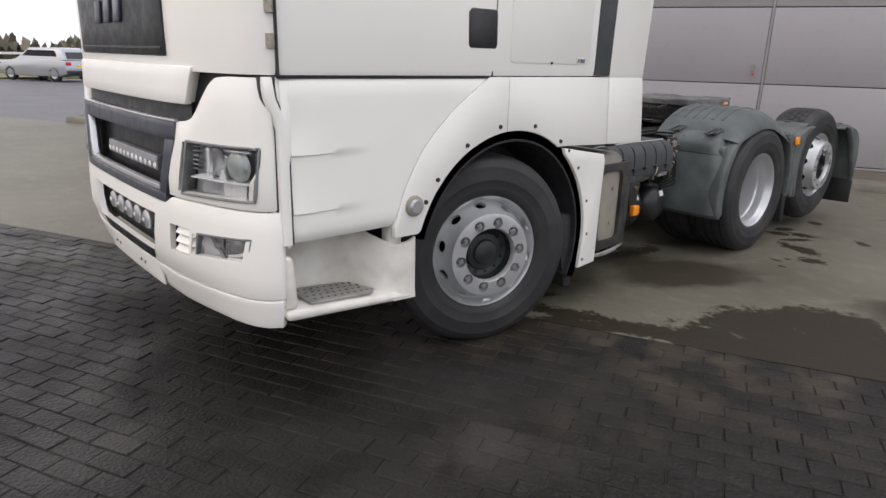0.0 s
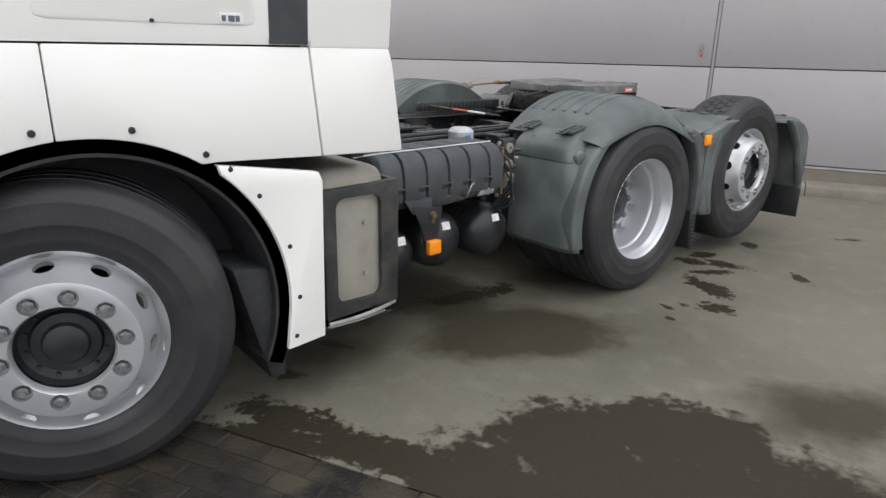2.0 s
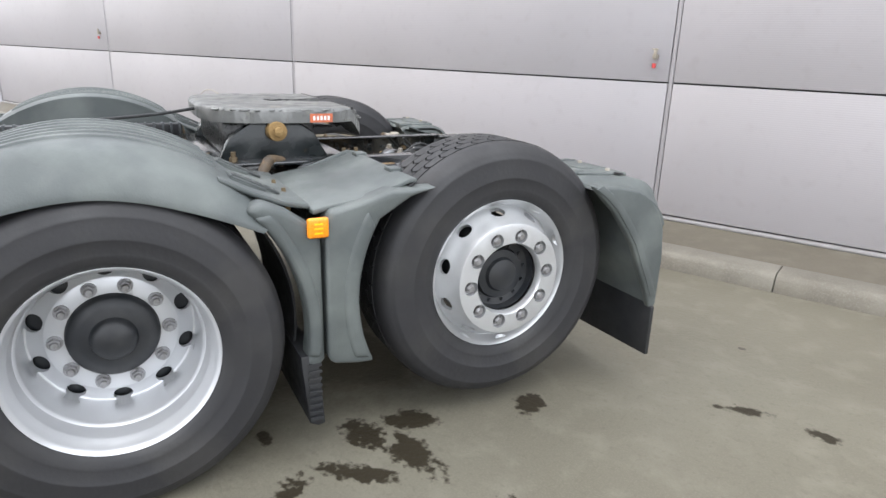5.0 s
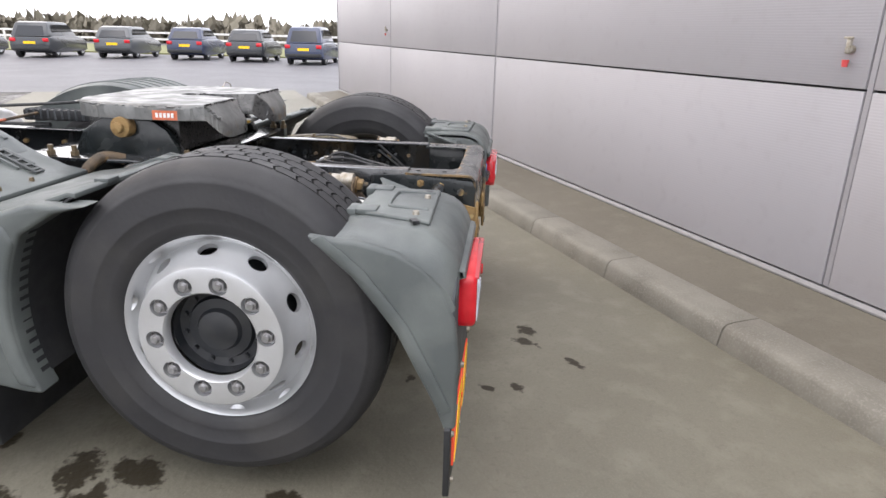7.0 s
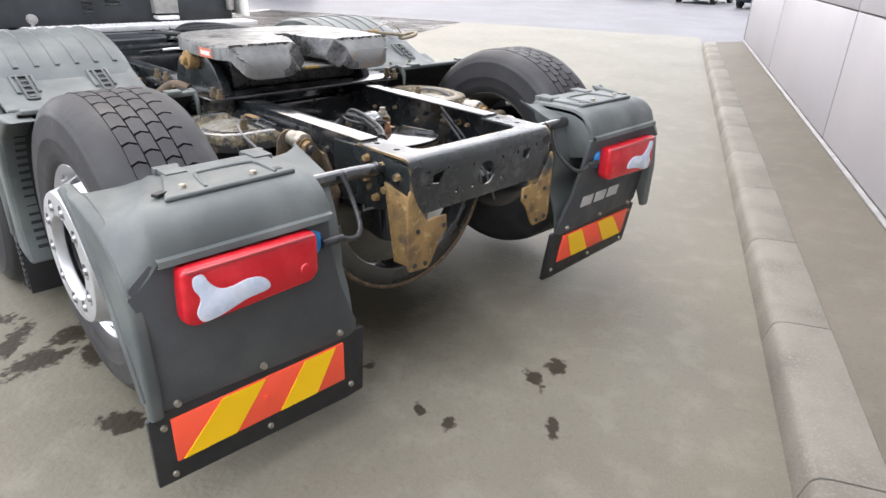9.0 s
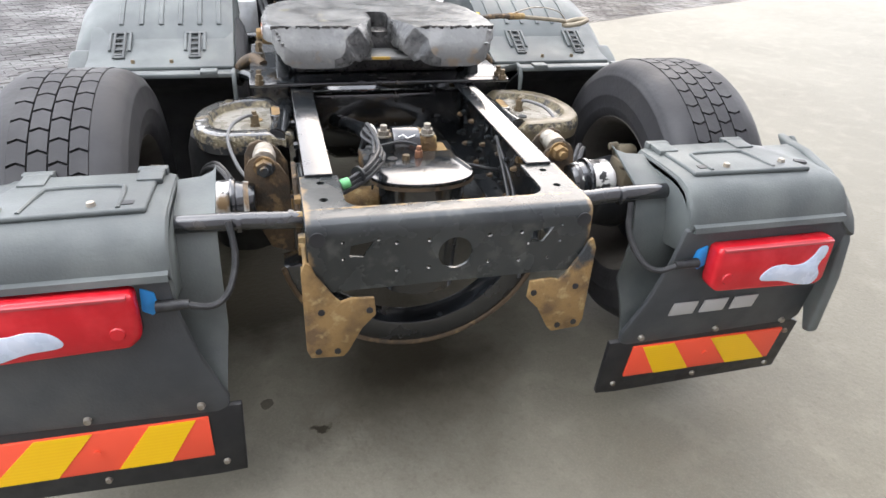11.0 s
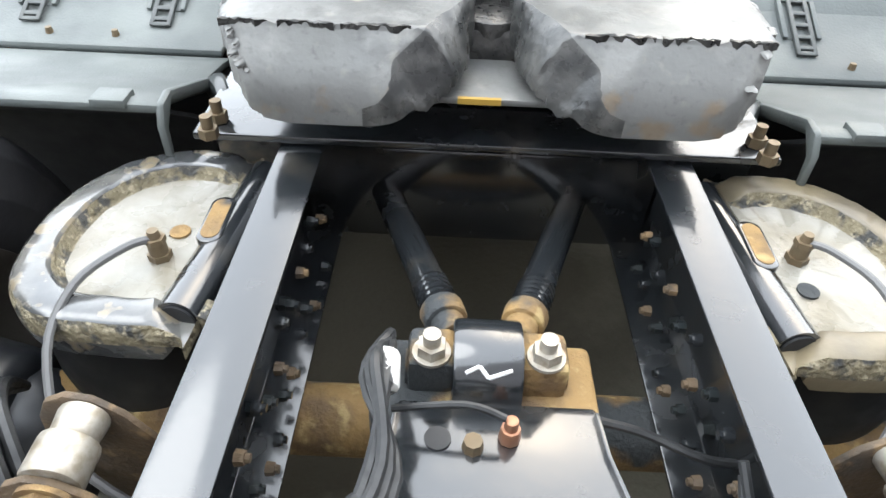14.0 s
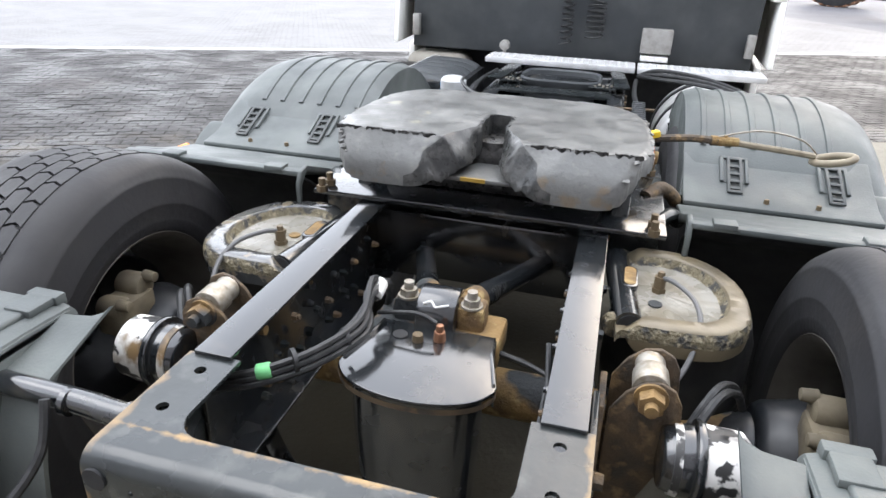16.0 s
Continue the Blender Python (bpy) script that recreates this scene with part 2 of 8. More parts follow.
trim_silver = simple("satin_trim", (0.62, 0.62, 0.63), 0.25, 0.6)
bulb_grey = simple("lamp_glass_core", (0.38, 0.39, 0.40), 0.1, 0.3)
lamp_dark = simple("dark_lamp_housing", (0.46, 0.485, 0.49), 0.25, 0.3, (0.58, 0.60, 0.60), 0.6, 18)
lamp_rim = simple("dark_lamp_rim", (0.24, 0.247, 0.255), 0.3, 0.3, (0.16, 0.16, 0.165), 0.5, 20)
projector = simple("projector_glass", (0.30, 0.335, 0.33), 0.08, 0.3, (0.42, 0.45, 0.45), 0.6, 12)
orange = simple("orange_lens", (0.9, 0.28, 0.01), 0.22, 0, (0.75, 0.2, 0.01), 0.4, 60, 0.1, 300)
red_lens = Mat("red_lens", (0.50, 0.010, 0.018), 0.14)
red_lens.mix(red_lens.noise(10, 4, 0.4, 0.7), (0.66, 0.03, 0.04))
red_lens = red_lens.done()
clear_lens = simple("pale_blue_lens", (0.52, 0.60, 0.72), 0.18, 0, (0.68, 0.72, 0.80), 0.7, 14)
blue_plug = simple("blue_connector", (0.02, 0.25, 0.62), 0.45)
refl_red = Mat("reflective_red", (0.92, 0.10, 0.045), 0.45)
refl_red.bump(refl_red.noise(300, 2, 0.3, 0.7), 0.1, 0.002)
refl_red = refl_red.done()
refl_yellow = Mat("reflective_yellow", (0.92, 0.56, 0.0), 0.42)
wave = refl_yellow.node("ShaderNodeTexWave", Scale=28.0, Distortion=0.5, Vector=refl_yellow.coord)
wave.bands_direction = "Z"
refl_yellow.mix(refl_yellow.math("MULTIPLY", wave.outputs[0], 0.25), (0.8, 0.42, 0.0))
refl_yellow = refl_yellow.done()
cable = simple("black_cable", (0.015, 0.016, 0.017), 0.4, 0, (0.05, 0.05, 0.05), 0.5, 40)
grey_hose = simple("grey_hose", (0.10, 0.10, 0.10), 0.4)
green_tape = simple("green_tape", (0.16, 0.50, 0.20), 0.5, 0, (0.10, 0.3, 0.14), 0.6, 40)
white_tape = simple("white_plastic", (0.75, 0.75, 0.74), 0.5, 0, (0.5, 0.48, 0.45), 0.6, 50)
mark_yellow = simple("tyre_chalk", (0.20, 0.22, 0.05), 0.8, 0, (0.05, 0.05, 0.03), 0.8, 30)
sticker_ink = simple("sticker_print", (0.10, 0.11, 0.13), 0.5)
sticker_red = simple("sticker_red", (0.55, 0.14, 0.06), 0.5, 0, (0.35, 0.09, 0.05), 0.7, 40)
glass = Mat("clear_glass", (1.0, 1.0, 1.0), 0.02)
glass.b.inputs["Transmission Weight"].default_value = 1.0
glass.b.inputs["IOR"].default_value = 1.35
glass = glass.done()


# ---- mesh helpers ----
def part(name, bm, material, parent=None, label="", bevel=0.0, segments=2, angle=32):
    """Links a bmesh as one mesh object under a thing or a part."""
    bmesh.ops.remove_doubles(bm, verts=bm.verts, dist=1e-5)
    bmesh.ops.recalc_face_normals(bm, faces=bm.faces)
    if bevel:
        sharp = [e for e in bm.edges if len(e.link_faces) == 2 and e.calc_face_angle(0) > radians(angle)]
        bmesh.ops.bevel(bm, geom=sharp, offset=bevel, segments=segments, profile=0.5, affect="EDGES", clamp_overlap=True)
    mesh = bpy.data.meshes.new(name)
    bm.to_mesh(mesh)
    bm.free()
    for p in mesh.polygons:
        p.use_smooth = True
    mesh.set_sharp_from_angle(angle=radians(38))
    for m in material if isinstance(material, (list, tuple)) else [material]:
        mesh.materials.append(m)
    ob = new(name, mesh)
    if parent:
        ob.parent = parent
    if label:
        ob["label"] = label
    return ob


def thing(name, label, category, group="", at=(0, 0, 0)):
    ob = new(name)
    ob.location = at
    ob.empty_display_size = 0.2
    return tagged(ob, label, category, group)


def B():
    return bmesh.new()


def box(bm, centre, size, rot=(0, 0, 0)):
    m = pose(*centre, *rot) @ Matrix.Diagonal((*size, 1))
    return bmesh.ops.create_cube(bm, size=1, matrix=m)["verts"]


def span_box(bm, a, b):
    return box(bm, [(p + q) / 2 for p, q in zip(a, b)], [abs(q - p) for p, q in zip(a, b)])


def rod(bm, p, q, r, r2=None, seg=14):
    p, q = Vector(p), Vector(q)
    d = q - p
    m = Matrix.Translation((p + q) / 2) @ d.to_track_quat("Z", "Y").to_matrix().to_4x4()
    return bmesh.ops.create_cone(bm, cap_ends=True, segments=seg, radius1=r, radius2=r if r2 is None else r2, depth=d.length, matrix=m)["verts"]


def prism(bm, pts, plane, lo, hi):
    """A flat outline, drawn in the plane 'xy', 'yz' or 'xz', with thickness from lo to hi along the third axis."""
    def at(p, d):
        return {"xy": (p[0], p[1], d), "yz": (d, p[0], p[1]), "xz": (p[0], d, p[1])}[plane]
    low = [bm.verts.new(at(p, lo)) for p in pts]
    high = [bm.verts.new(at(p, hi)) for p in pts]
    n = len(pts)
    bm.faces.new(low)
    bm.faces.new(high[::-1])
    for i in range(n):
        bm.faces.new((low[i], high[i], high[(i + 1) % n], low[(i + 1) % n]))


def sheet(bm, rows, closed=False, flip=False):
    """Quads between rows of points of equal length."""
    grid = [[bm.verts.new(p) for p in row] for row in rows]
    for a, b in zip(grid, grid[1:]):
        n = len(a)
        for i in range(n if closed else n - 1):
            j = (i + 1) % n
            bm.faces.new((a[i], a[j], b[j], b[i]))
    return grid


def solid_sheet(bm, rows, offset):
    """Two copies of a sheet, the second moved by offset(row, column, point), joined round the rim."""
    back = [[offset(Vector(p)) for p in row] for row in rows]
    a, b = sheet(bm, rows), sheet(bm, back)
    n, m = len(rows), len(rows[0])
    rim = [(0, j) for j in range(m)] + [(i, m - 1) for i in range(1, n)] + [(n - 1, j) for j in range(m - 2, -1, -1)] + [(i, 0) for i in range(n - 2, 0, -1)]
    for (i, j), (k, l) in zip(rim, rim[1:] + rim[:1]):
        bm.faces.new((a[i][j], a[k][l], b[k][l], b[i][j]))


def lathe(bm, profile, seg=48, axis="x"):
    """Turns (along, radius) points round an axis through the origin."""
    rings = []
    for d, r in profile:
        ring = []
        for i in range(seg):
            a = 2 * math.pi * i / seg
            c, s = r * math.cos(a), r * math.sin(a)
            ring.append({"x": (d, c, s), "z": (c, s, d), "y": (c, d, s)}[axis])
        rings.append(ring)
    grid = sheet(bm, rings, closed=True)
    for ring, (d, r) in ((grid[0], profile[0]), (grid[-1], profile[-1])):
        if r < 0.02:
            bmesh.ops.contextual_create(bm, geom=ring)
    return grid


def move(bm, verts, m):
    bmesh.ops.transform(bm, matrix=m, verts=verts)


def tube(bm, pts, r, seg=8, steps=5):
    """A round hose through points, smoothed."""
    pts = [Vector(p) for p in pts]
    path = []
    for i in range(len(pts) - 1):
        a, b = pts[i], pts[i + 1]
        p0, p3 = pts[max(i - 1, 0)], pts[min(i + 2, len(pts) - 1)]
        for k in range(steps):
            t = k / steps
            path.append(0.5 * (2 * a + (b - p0) * t + (2 * p0 - 5 * a + 4 * b - p3) * t * t + (3 * a - p0 - 3 * b + p3) * t ** 3))
    path.append(pts[-1])
    up = Vector((0.13, 0.27, 0.95))
    rings = []
    for i, p in enumerate(path):
        d = (path[min(i + 1, len(path) - 1)] - path[max(i - 1, 0)]).normalized()
        side = d.cross(up)
        if side.length < 0.05:
            side = d.cross(Vector((1, 0, 0)))
        side.normalize()
        up = side.cross(d).normalized()
        rings.append([p + r * (math.cos(2 * math.pi * k / seg) * side + math.sin(2 * math.pi * k / seg) * up) for k in range(seg)])
    grid = sheet(bm, rings, closed=True)
    for ring in (grid[0], grid[-1]):
        bm.faces.new(ring)


def arc(cy, cz, r, a0, a1, n):
    return [(cy + r * math.cos(radians(a0 + (a1 - a0) * i / n)), cz + r * math.sin(radians(a0 + (a1 - a0) * i / n))) for i in range(n + 1)]


def cut(ob, cutters):
    """Cuts holes of the shape of each bmesh through a part."""
    bm = B()
    for c in cutters:
        mesh = bpy.data.meshes.new("cutter")
        bmesh.ops.recalc_face_normals(c, faces=c.faces)
        c.to_mesh(mesh)
        bm.from_mesh(mesh)
        c.free()
    mesh = bpy.data.meshes.new("cutter")
    bm.to_mesh(mesh)
    bm.free()
    tool = new("cutter", mesh)
    mod = ob.modifiers.new("holes", "BOOLEAN")
    mod.object, mod.operation, mod.solver = tool, "DIFFERENCE", "EXACT"
    done = bpy.data.meshes.new_from_object(ob.evaluated_get(bpy.context.evaluated_depsgraph_get()))
    ob.modifiers.clear()
    ob.data = done
    bpy.data.objects.remove(tool)
    return ob


# ---- the yard: concrete apron, block paving, asphalt, kerb ----
YARD = pose(-0.583, 6.99, 0, 0, 0, 26.35)  # x along the hall wall, y away into the hall
TO_YARD = YARD.inverted()


def yard(x, y):
    p = TO_YARD @ Vector((x, y, 0))
    return p.x, p.y


# wet colours the soft blobs: damp patches and the shade painted under the truck
def ground_mat(name, color, rough, big, small, blobs=(), wet=(0.030, 0.025, 0.015)):
    m = Mat(name, color, rough)
    m.mix(m.math("MULTIPLY", m.noise(0.7, 8, 0.38, 0.66), 0.8), big)
    m.mix(m.math("MULTIPLY", m.noise(6, 8, 0.5, 0.72), 0.55), small)
    m.mix(m.math("MULTIPLY", m.noise(120, 3, 0.45, 0.75), 0.35), small)
    m.mix(m.math("MULTIPLY", m.noise(38, 6, 0.55, 0.68), 0.4), big)
    m.bump(m.noise(45, 6, 0.3, 0.7), 0.22, 0.006)
    if blobs:
        warp = m.node("ShaderNodeTexNoise", Scale=3.2, Detail=5.0, Vector=m.coord).outputs["Color"]
        fine = m.node("ShaderNodeTexNoise", Scale=17.0, Detail=4.0, Vector=m.coord).outputs["Color"]
        def vec(op, a, b):
            n = m.t.nodes.new("ShaderNodeVectorMath")
            n.operation = op
            m.put(n.inputs[0], a)
            m.put(n.inputs[1], b)
            return n
        shift = vec("ADD", vec("MULTIPLY", vec("SUBTRACT", warp, (0.5, 0.5, 0.5)).outputs[0], (0.5, 0.5, 0)).outputs[0],
                    vec("MULTIPLY", vec("SUBTRACT", fine, (0.5, 0.5, 0.5)).outputs[0], (0.16, 0.16, 0)).outputs[0]).outputs[0]
        soft_mask = crisp_mask = None
        ragged = m.math("ADD", m.noise(7, 5, 0.25, 0.75), m.math("MULTIPLY", m.noise(28, 4, 0.25, 0.75), 0.5))
        ragged = m.math("MULTIPLY", m.math("SUBTRACT", ragged, 0.75), 1.15)
        for x, y, rx, ry, turn, soft in blobs:
            strength = min(1.0, 2.2 * min(rx, ry) + 0.12)
            sx, sy = yard(x, y)
            moved = vec("ADD", m.coord, vec("MULTIPLY", shift, (strength, strength, 0)).outputs[0]).outputs[0]
            mp = m.node("ShaderNodeMapping", Vector=moved)
            mp.vector_type = "TEXTURE"
            mp.inputs["Location"].default_value = (sx, sy, 0)
            mp.inputs["Rotation"].default_value = (0, 0, radians(turn - 26.35))
            mp.inputs["Scale"].default_value = (rx, ry, 1e3)
            far = vec("LENGTH", mp.outputs[0], (0, 0, 0)).outputs["Value"]
            if soft <= 0.4:
                far = m.math("ADD", far, m.math("MULTIPLY", ragged, 0.45 if min(rx, ry) > 0.2 else 1.0))
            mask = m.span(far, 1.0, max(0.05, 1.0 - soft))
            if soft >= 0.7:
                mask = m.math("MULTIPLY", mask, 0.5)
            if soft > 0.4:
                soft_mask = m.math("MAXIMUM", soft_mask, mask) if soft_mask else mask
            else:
                crisp_mask = m.math("MAXIMUM", crisp_mask, mask) if crisp_mask else mask
        drops = m.node("ShaderNodeTexVoronoi", Scale=2.6, Vector=vec("ADD", m.coord, vec("MULTIPLY", shift, (0.25, 0.25, 0)).outputs[0]).outputs[0])
        pick = m.span(m.node("ShaderNodeSeparateXYZ", Vector=drops.outputs["Color"]).outputs[0], 0.7, 1.0, 0.0, 0.075)
        drop = m.math("MULTIPLY", m.math("GREATER_THAN", pick, drops.outputs["Distance"]), 0.7)
        crisp_mask = m.math("MAXIMUM", crisp_mask, drop)
        # soft mask puts damp patches and the truck's own shade into the colour
        if soft_mask:
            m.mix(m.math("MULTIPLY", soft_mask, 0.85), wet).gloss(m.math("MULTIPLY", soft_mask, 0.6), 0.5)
        if crisp_mask:
            m.mix(m.math("MULTIPLY", crisp_mask, 0.92), (0.019, 0.0145, 0.008)).gloss(crisp_mask, 0.5)
    m.b.inputs["Specular IOR Level"].default_value = 0.16
    return m.done()


# ground marks: real stains, plus broad soft ellipses that paint shade beneath the truck
STAINS_AND_SHADE = [
    # x, y, half length, half width, turn, softness
    (1.24, 2.05, 0.72, 0.42, 57, 0.41), (1.5, 2.2, 0.9, 0.6, 50, 0.9), (2.35, 1.2, 0.75, 0.42, 26, 0.22), (2.75, 1.6, 0.85, 0.55, 26, 0.25), (3.9, 1.95, 1.4, 0.6, 26, 0.25), (1.35, 0.66, 0.42, 0.13, 26, 0.3), (2.05, 1.5, 0.42, 0.36, 60, 0.22), (2.25, 1.85, 0.45, 0.3, 40, 0.22), (3.2, 1.5, 0.7, 0.35, 26, 0.25),
    (1.72, 0.92, 0.36, 0.15, 26, 0.25), (2.6, 2.5, 0.5, 0.3, 50, 0.6), (3.6, 2.3, 1.1, 0.5, 26, 0.5), (1.25, 0.72, 0.34, 0.12, 24, 0.3),
    (1.70, 3.16, 0.11, 0.08, 20, 0.25), (1.77, 4.09, 0.12, 0.05, -35, 0.25), (1.49, 3.43, 0.22, 0.10, -30, 0.25), (1.12, 4.03, 0.13, 0.07, 60, 0.3),
    (1.17, 3.84, 0.12, 0.08, 20, 0.3), (1.33, 3.96, 0.15, 0.08, 10, 0.3), (1.35, 3.72, 0.17, 0.05, 45, 0.3), (1.21, 4.55, 0.10, 0.07, -40, 0.3),
    # the wide soft ones down to 601 hold under-truck shade as well as wet
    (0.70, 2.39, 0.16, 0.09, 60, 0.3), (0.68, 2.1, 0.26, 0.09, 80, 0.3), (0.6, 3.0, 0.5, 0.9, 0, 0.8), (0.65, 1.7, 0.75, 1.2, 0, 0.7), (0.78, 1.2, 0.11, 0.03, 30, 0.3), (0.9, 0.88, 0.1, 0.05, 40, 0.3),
    (1.66, 5.40, 0.13, 0.035, 50, 0.3), (1.9, 5.5, 0.06, 0.03, 20, 0.3), (-0.21, 5.39, 0.06, 0.04, 20, 0.3), (-0.07, 5.37, 0.07, 0.035, 60, 0.3), (0.36, 5.32, 0.06, 0.03, 20, 0.3),
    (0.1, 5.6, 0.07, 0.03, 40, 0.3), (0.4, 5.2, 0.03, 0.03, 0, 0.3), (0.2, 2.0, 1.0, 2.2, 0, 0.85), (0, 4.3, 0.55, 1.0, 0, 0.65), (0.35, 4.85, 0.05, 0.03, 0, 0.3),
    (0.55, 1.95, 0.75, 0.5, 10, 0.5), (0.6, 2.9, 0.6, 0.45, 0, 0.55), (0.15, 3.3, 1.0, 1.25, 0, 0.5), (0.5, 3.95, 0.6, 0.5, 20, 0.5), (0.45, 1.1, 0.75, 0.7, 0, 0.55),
    (1.0, 3.48, 0.05, 0.03, 0, 0.3), (1.55, 3.05, 0.05, 0.03, 0, 0.3), (1.62, 2.8, 0.04, 0.025, 0, 0.3), (1.5, 2.95, 0.05, 0.03, 0, 0.3),
]
asphalt = ground_mat("wet_asphalt", (0.115, 0.113, 0.122), 0.55, (0.15, 0.148, 0.157), (0.085, 0.085, 0.09))
concrete = ground_mat("stained_shaded_concrete", (0.150, 0.141, 0.110), 0.5, (0.113, 0.104, 0.079), (0.197, 0.186, 0.149), STAINS_AND_SHADE)
strip_mat = ground_mat("brown_concrete_strip", (0.125, 0.113, 0.09), 0.65, (0.095, 0.085, 0.067), (0.155, 0.142, 0.115))
kerb_mat = Mat("kerb_concrete", (0.165, 0.154, 0.128), 0.75)
kerb_mat.mix(kerb_mat.noise(4, 8, 0.4, 0.68), (0.118, 0.108, 0.088)).mix(kerb_mat.noise(90, 4, 0.5, 0.8), (0.20, 0.188, 0.158))
kerb_mat.by_object(0.95, 1.05).bump(kerb_mat.noise(70, 6, 0.3, 0.7), 0.3, 0.004)
kerb_mat = kerb_mat.done()
def paver_mat(name, joined):
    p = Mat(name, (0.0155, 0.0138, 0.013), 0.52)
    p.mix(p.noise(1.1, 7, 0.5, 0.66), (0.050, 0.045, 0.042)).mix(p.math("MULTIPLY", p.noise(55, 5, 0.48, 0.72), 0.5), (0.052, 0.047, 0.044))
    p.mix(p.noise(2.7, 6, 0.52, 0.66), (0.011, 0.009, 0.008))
    p.gloss(p.noise(2.2, 5, 0.45, 0.7), 0.36).bump(p.noise(60, 6, 0.3, 0.7), 0.5, 0.006)
    spot = p.t.nodes.new("ShaderNodeNewGeometry").outputs["Position"]
    slope = p.t.nodes.new("ShaderNodeVectorMath")
    slope.operation = "DOT_PRODUCT"
    p.put(slope.inputs[0], spot)
    slope.inputs[1].default_value = (-math.sin(radians(26.35)), math.cos(radians(26.35)), 0)
    run = p.math("ADD", p.math("SUBTRACT", slope.outputs["Value"], 6.522), p.math("MULTIPLY", p.noise(1.6, 6, 0.3, 0.7, spot), 1.3))
    silt = p.math("MULTIPLY", p.span(run, -7.0, -6.2), p.noise(4.5, 8, 0.42, 0.62, spot))
    p.mix(p.math("MULTIPLY", silt, 0.9), (0.060, 0.050, 0.037)).mix(p.math("MULTIPLY", p.noise(0.9, 6, 0.5, 0.62, spot), 0.6), (0.030, 0.028, 0.027))
    p.gloss(p.noise(1.3, 6, 0.46, 0.6, spot), 0.3)
    if joined:
        p.mix(p.math("MULTIPLY", p.node("ShaderNodeNewGeometry").outputs["Random Per Island"], 0.4), (0.012, 0.011, 0.010))
    else:
        p.by_object(0.85, 1.12)
    p.b.inputs["Specular IOR Level"].default_value = 0.14
    return p.done()


paver_one, paver_all = paver_mat("wet_paver", False), paver_mat("wet_pavers_joined", True)
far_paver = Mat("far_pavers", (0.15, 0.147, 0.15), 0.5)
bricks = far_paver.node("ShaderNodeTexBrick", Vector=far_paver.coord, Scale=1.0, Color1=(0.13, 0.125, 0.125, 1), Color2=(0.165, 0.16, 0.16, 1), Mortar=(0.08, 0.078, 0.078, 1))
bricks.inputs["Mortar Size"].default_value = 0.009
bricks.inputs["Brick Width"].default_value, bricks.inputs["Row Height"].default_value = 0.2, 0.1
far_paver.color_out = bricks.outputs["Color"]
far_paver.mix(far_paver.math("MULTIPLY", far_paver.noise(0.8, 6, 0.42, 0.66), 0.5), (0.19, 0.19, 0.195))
far_paver.b.inputs["Specular IOR Level"].default_value = 0.2
far_paver.bump(bricks.outputs["Fac"], -0.4, 0.006)
far_paver = far_paver.done()
joint_sand = simple("paving_joint", (0.018, 0.016, 0.014), 0.85, 0, (0.05, 0.045, 0.04), 0.6, 20, 0.3, 90)
gutter_mat = simple("gutter_concrete", (0.42, 0.42, 0.41), 0.5, 0, (0.22, 0.22, 0.21), 0.6, 5, 0.2, 60)


def yard_sheet(name, x0, x1, y0, y1, z, material, label, thick=0.004, step=0):
    bm = B()
    span_box(bm, (x0, y0, z - thick), (x1, y1, z))
    ob = part(name, bm, material)
    ob.matrix_world = YARD
    return tagged(ob, label, "ground", kind="structure")


bm = B()
span_box(bm, (-400, -400, -0.05), (400, 400, -0.012))
ground = part("ground", bm, asphalt)
ground.matrix_world = YARD
tagged(ground, "dark wet asphalt of a wide vehicle yard", "ground", kind="structure")
APRON, EDGE = -6.6, -12.3
yard_sheet("pavement_1", -14.9, 40, APRON, -0.765, 0.0, concrete, "worn grey-brown concrete apron with dark wet stains and the truck's painted shade", 0.01)
paving_bed = yard_sheet("pavement_2", -14.9, 40, EDGE, APRON - 0.002, -0.006, joint_sand, "wet dark concrete block paving beside the apron", 0.005)
yard_sheet("pavement_3", -14.9, 40, EDGE - 0.22, EDGE - 0.002, 0.0, gutter_mat, "pale concrete gutter strip across the block paving", 0.01)
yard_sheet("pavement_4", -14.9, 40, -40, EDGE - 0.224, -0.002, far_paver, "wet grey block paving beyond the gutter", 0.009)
bm = B()
rows = [[(x, -0.515, 0.116) for x in (-12.87, 12)], [(x, -0.02, 0.165) for x in (-12.87, 12)]]
solid_sheet(bm, rows, lambda p: Vector((p.x, p.y, -0.01)))
strip = part("pavement_5", bm, strip_mat)
strip.matrix_world = YARD
tagged(strip, "dirty brown concrete strip along the foot of the wall", "pavement", kind="structure")

# ---- the hall wall ----
panel_mat = Mat("grey_wall_panel", (0.305, 0.295, 0.310), 0.45)
sep = panel_mat.node("ShaderNodeSeparateXYZ", Vector=panel_mat.coord)
rib = panel_mat.math("SINE", panel_mat.math("MULTIPLY", sep.outputs[2], 420.0))
panel_mat.mix(panel_mat.math("MULTIPLY", panel_mat.noise(0.9, 6, 0.4, 0.7), 0.5), (0.27, 0.263, 0.272))
panel_mat.mix(panel_mat.math("MULTIPLY", panel_mat.noise(9, 7, 0.55, 0.75), 0.25), (0.23, 0.22, 0.215))
panel_mat.by_object(0.97, 1.03).bump(rib, 0.12, 0.002)
panel_mat = panel_mat.done()
wall_core = simple("wall_core", (0.05, 0.05, 0.052), 0.7)
flash_mat = simple("grey_flashing", (0.2, 0.195, 0.195), 0.5, 0.1, (0.14, 0.135, 0.13), 0.5, 6)
bm = B()
span_box(bm, (-12.85, 0.045, -0.01), (12, 0.30, 5.2))
wall = part("wall_north", bm, wall_core)
wall.matrix_world = YARD
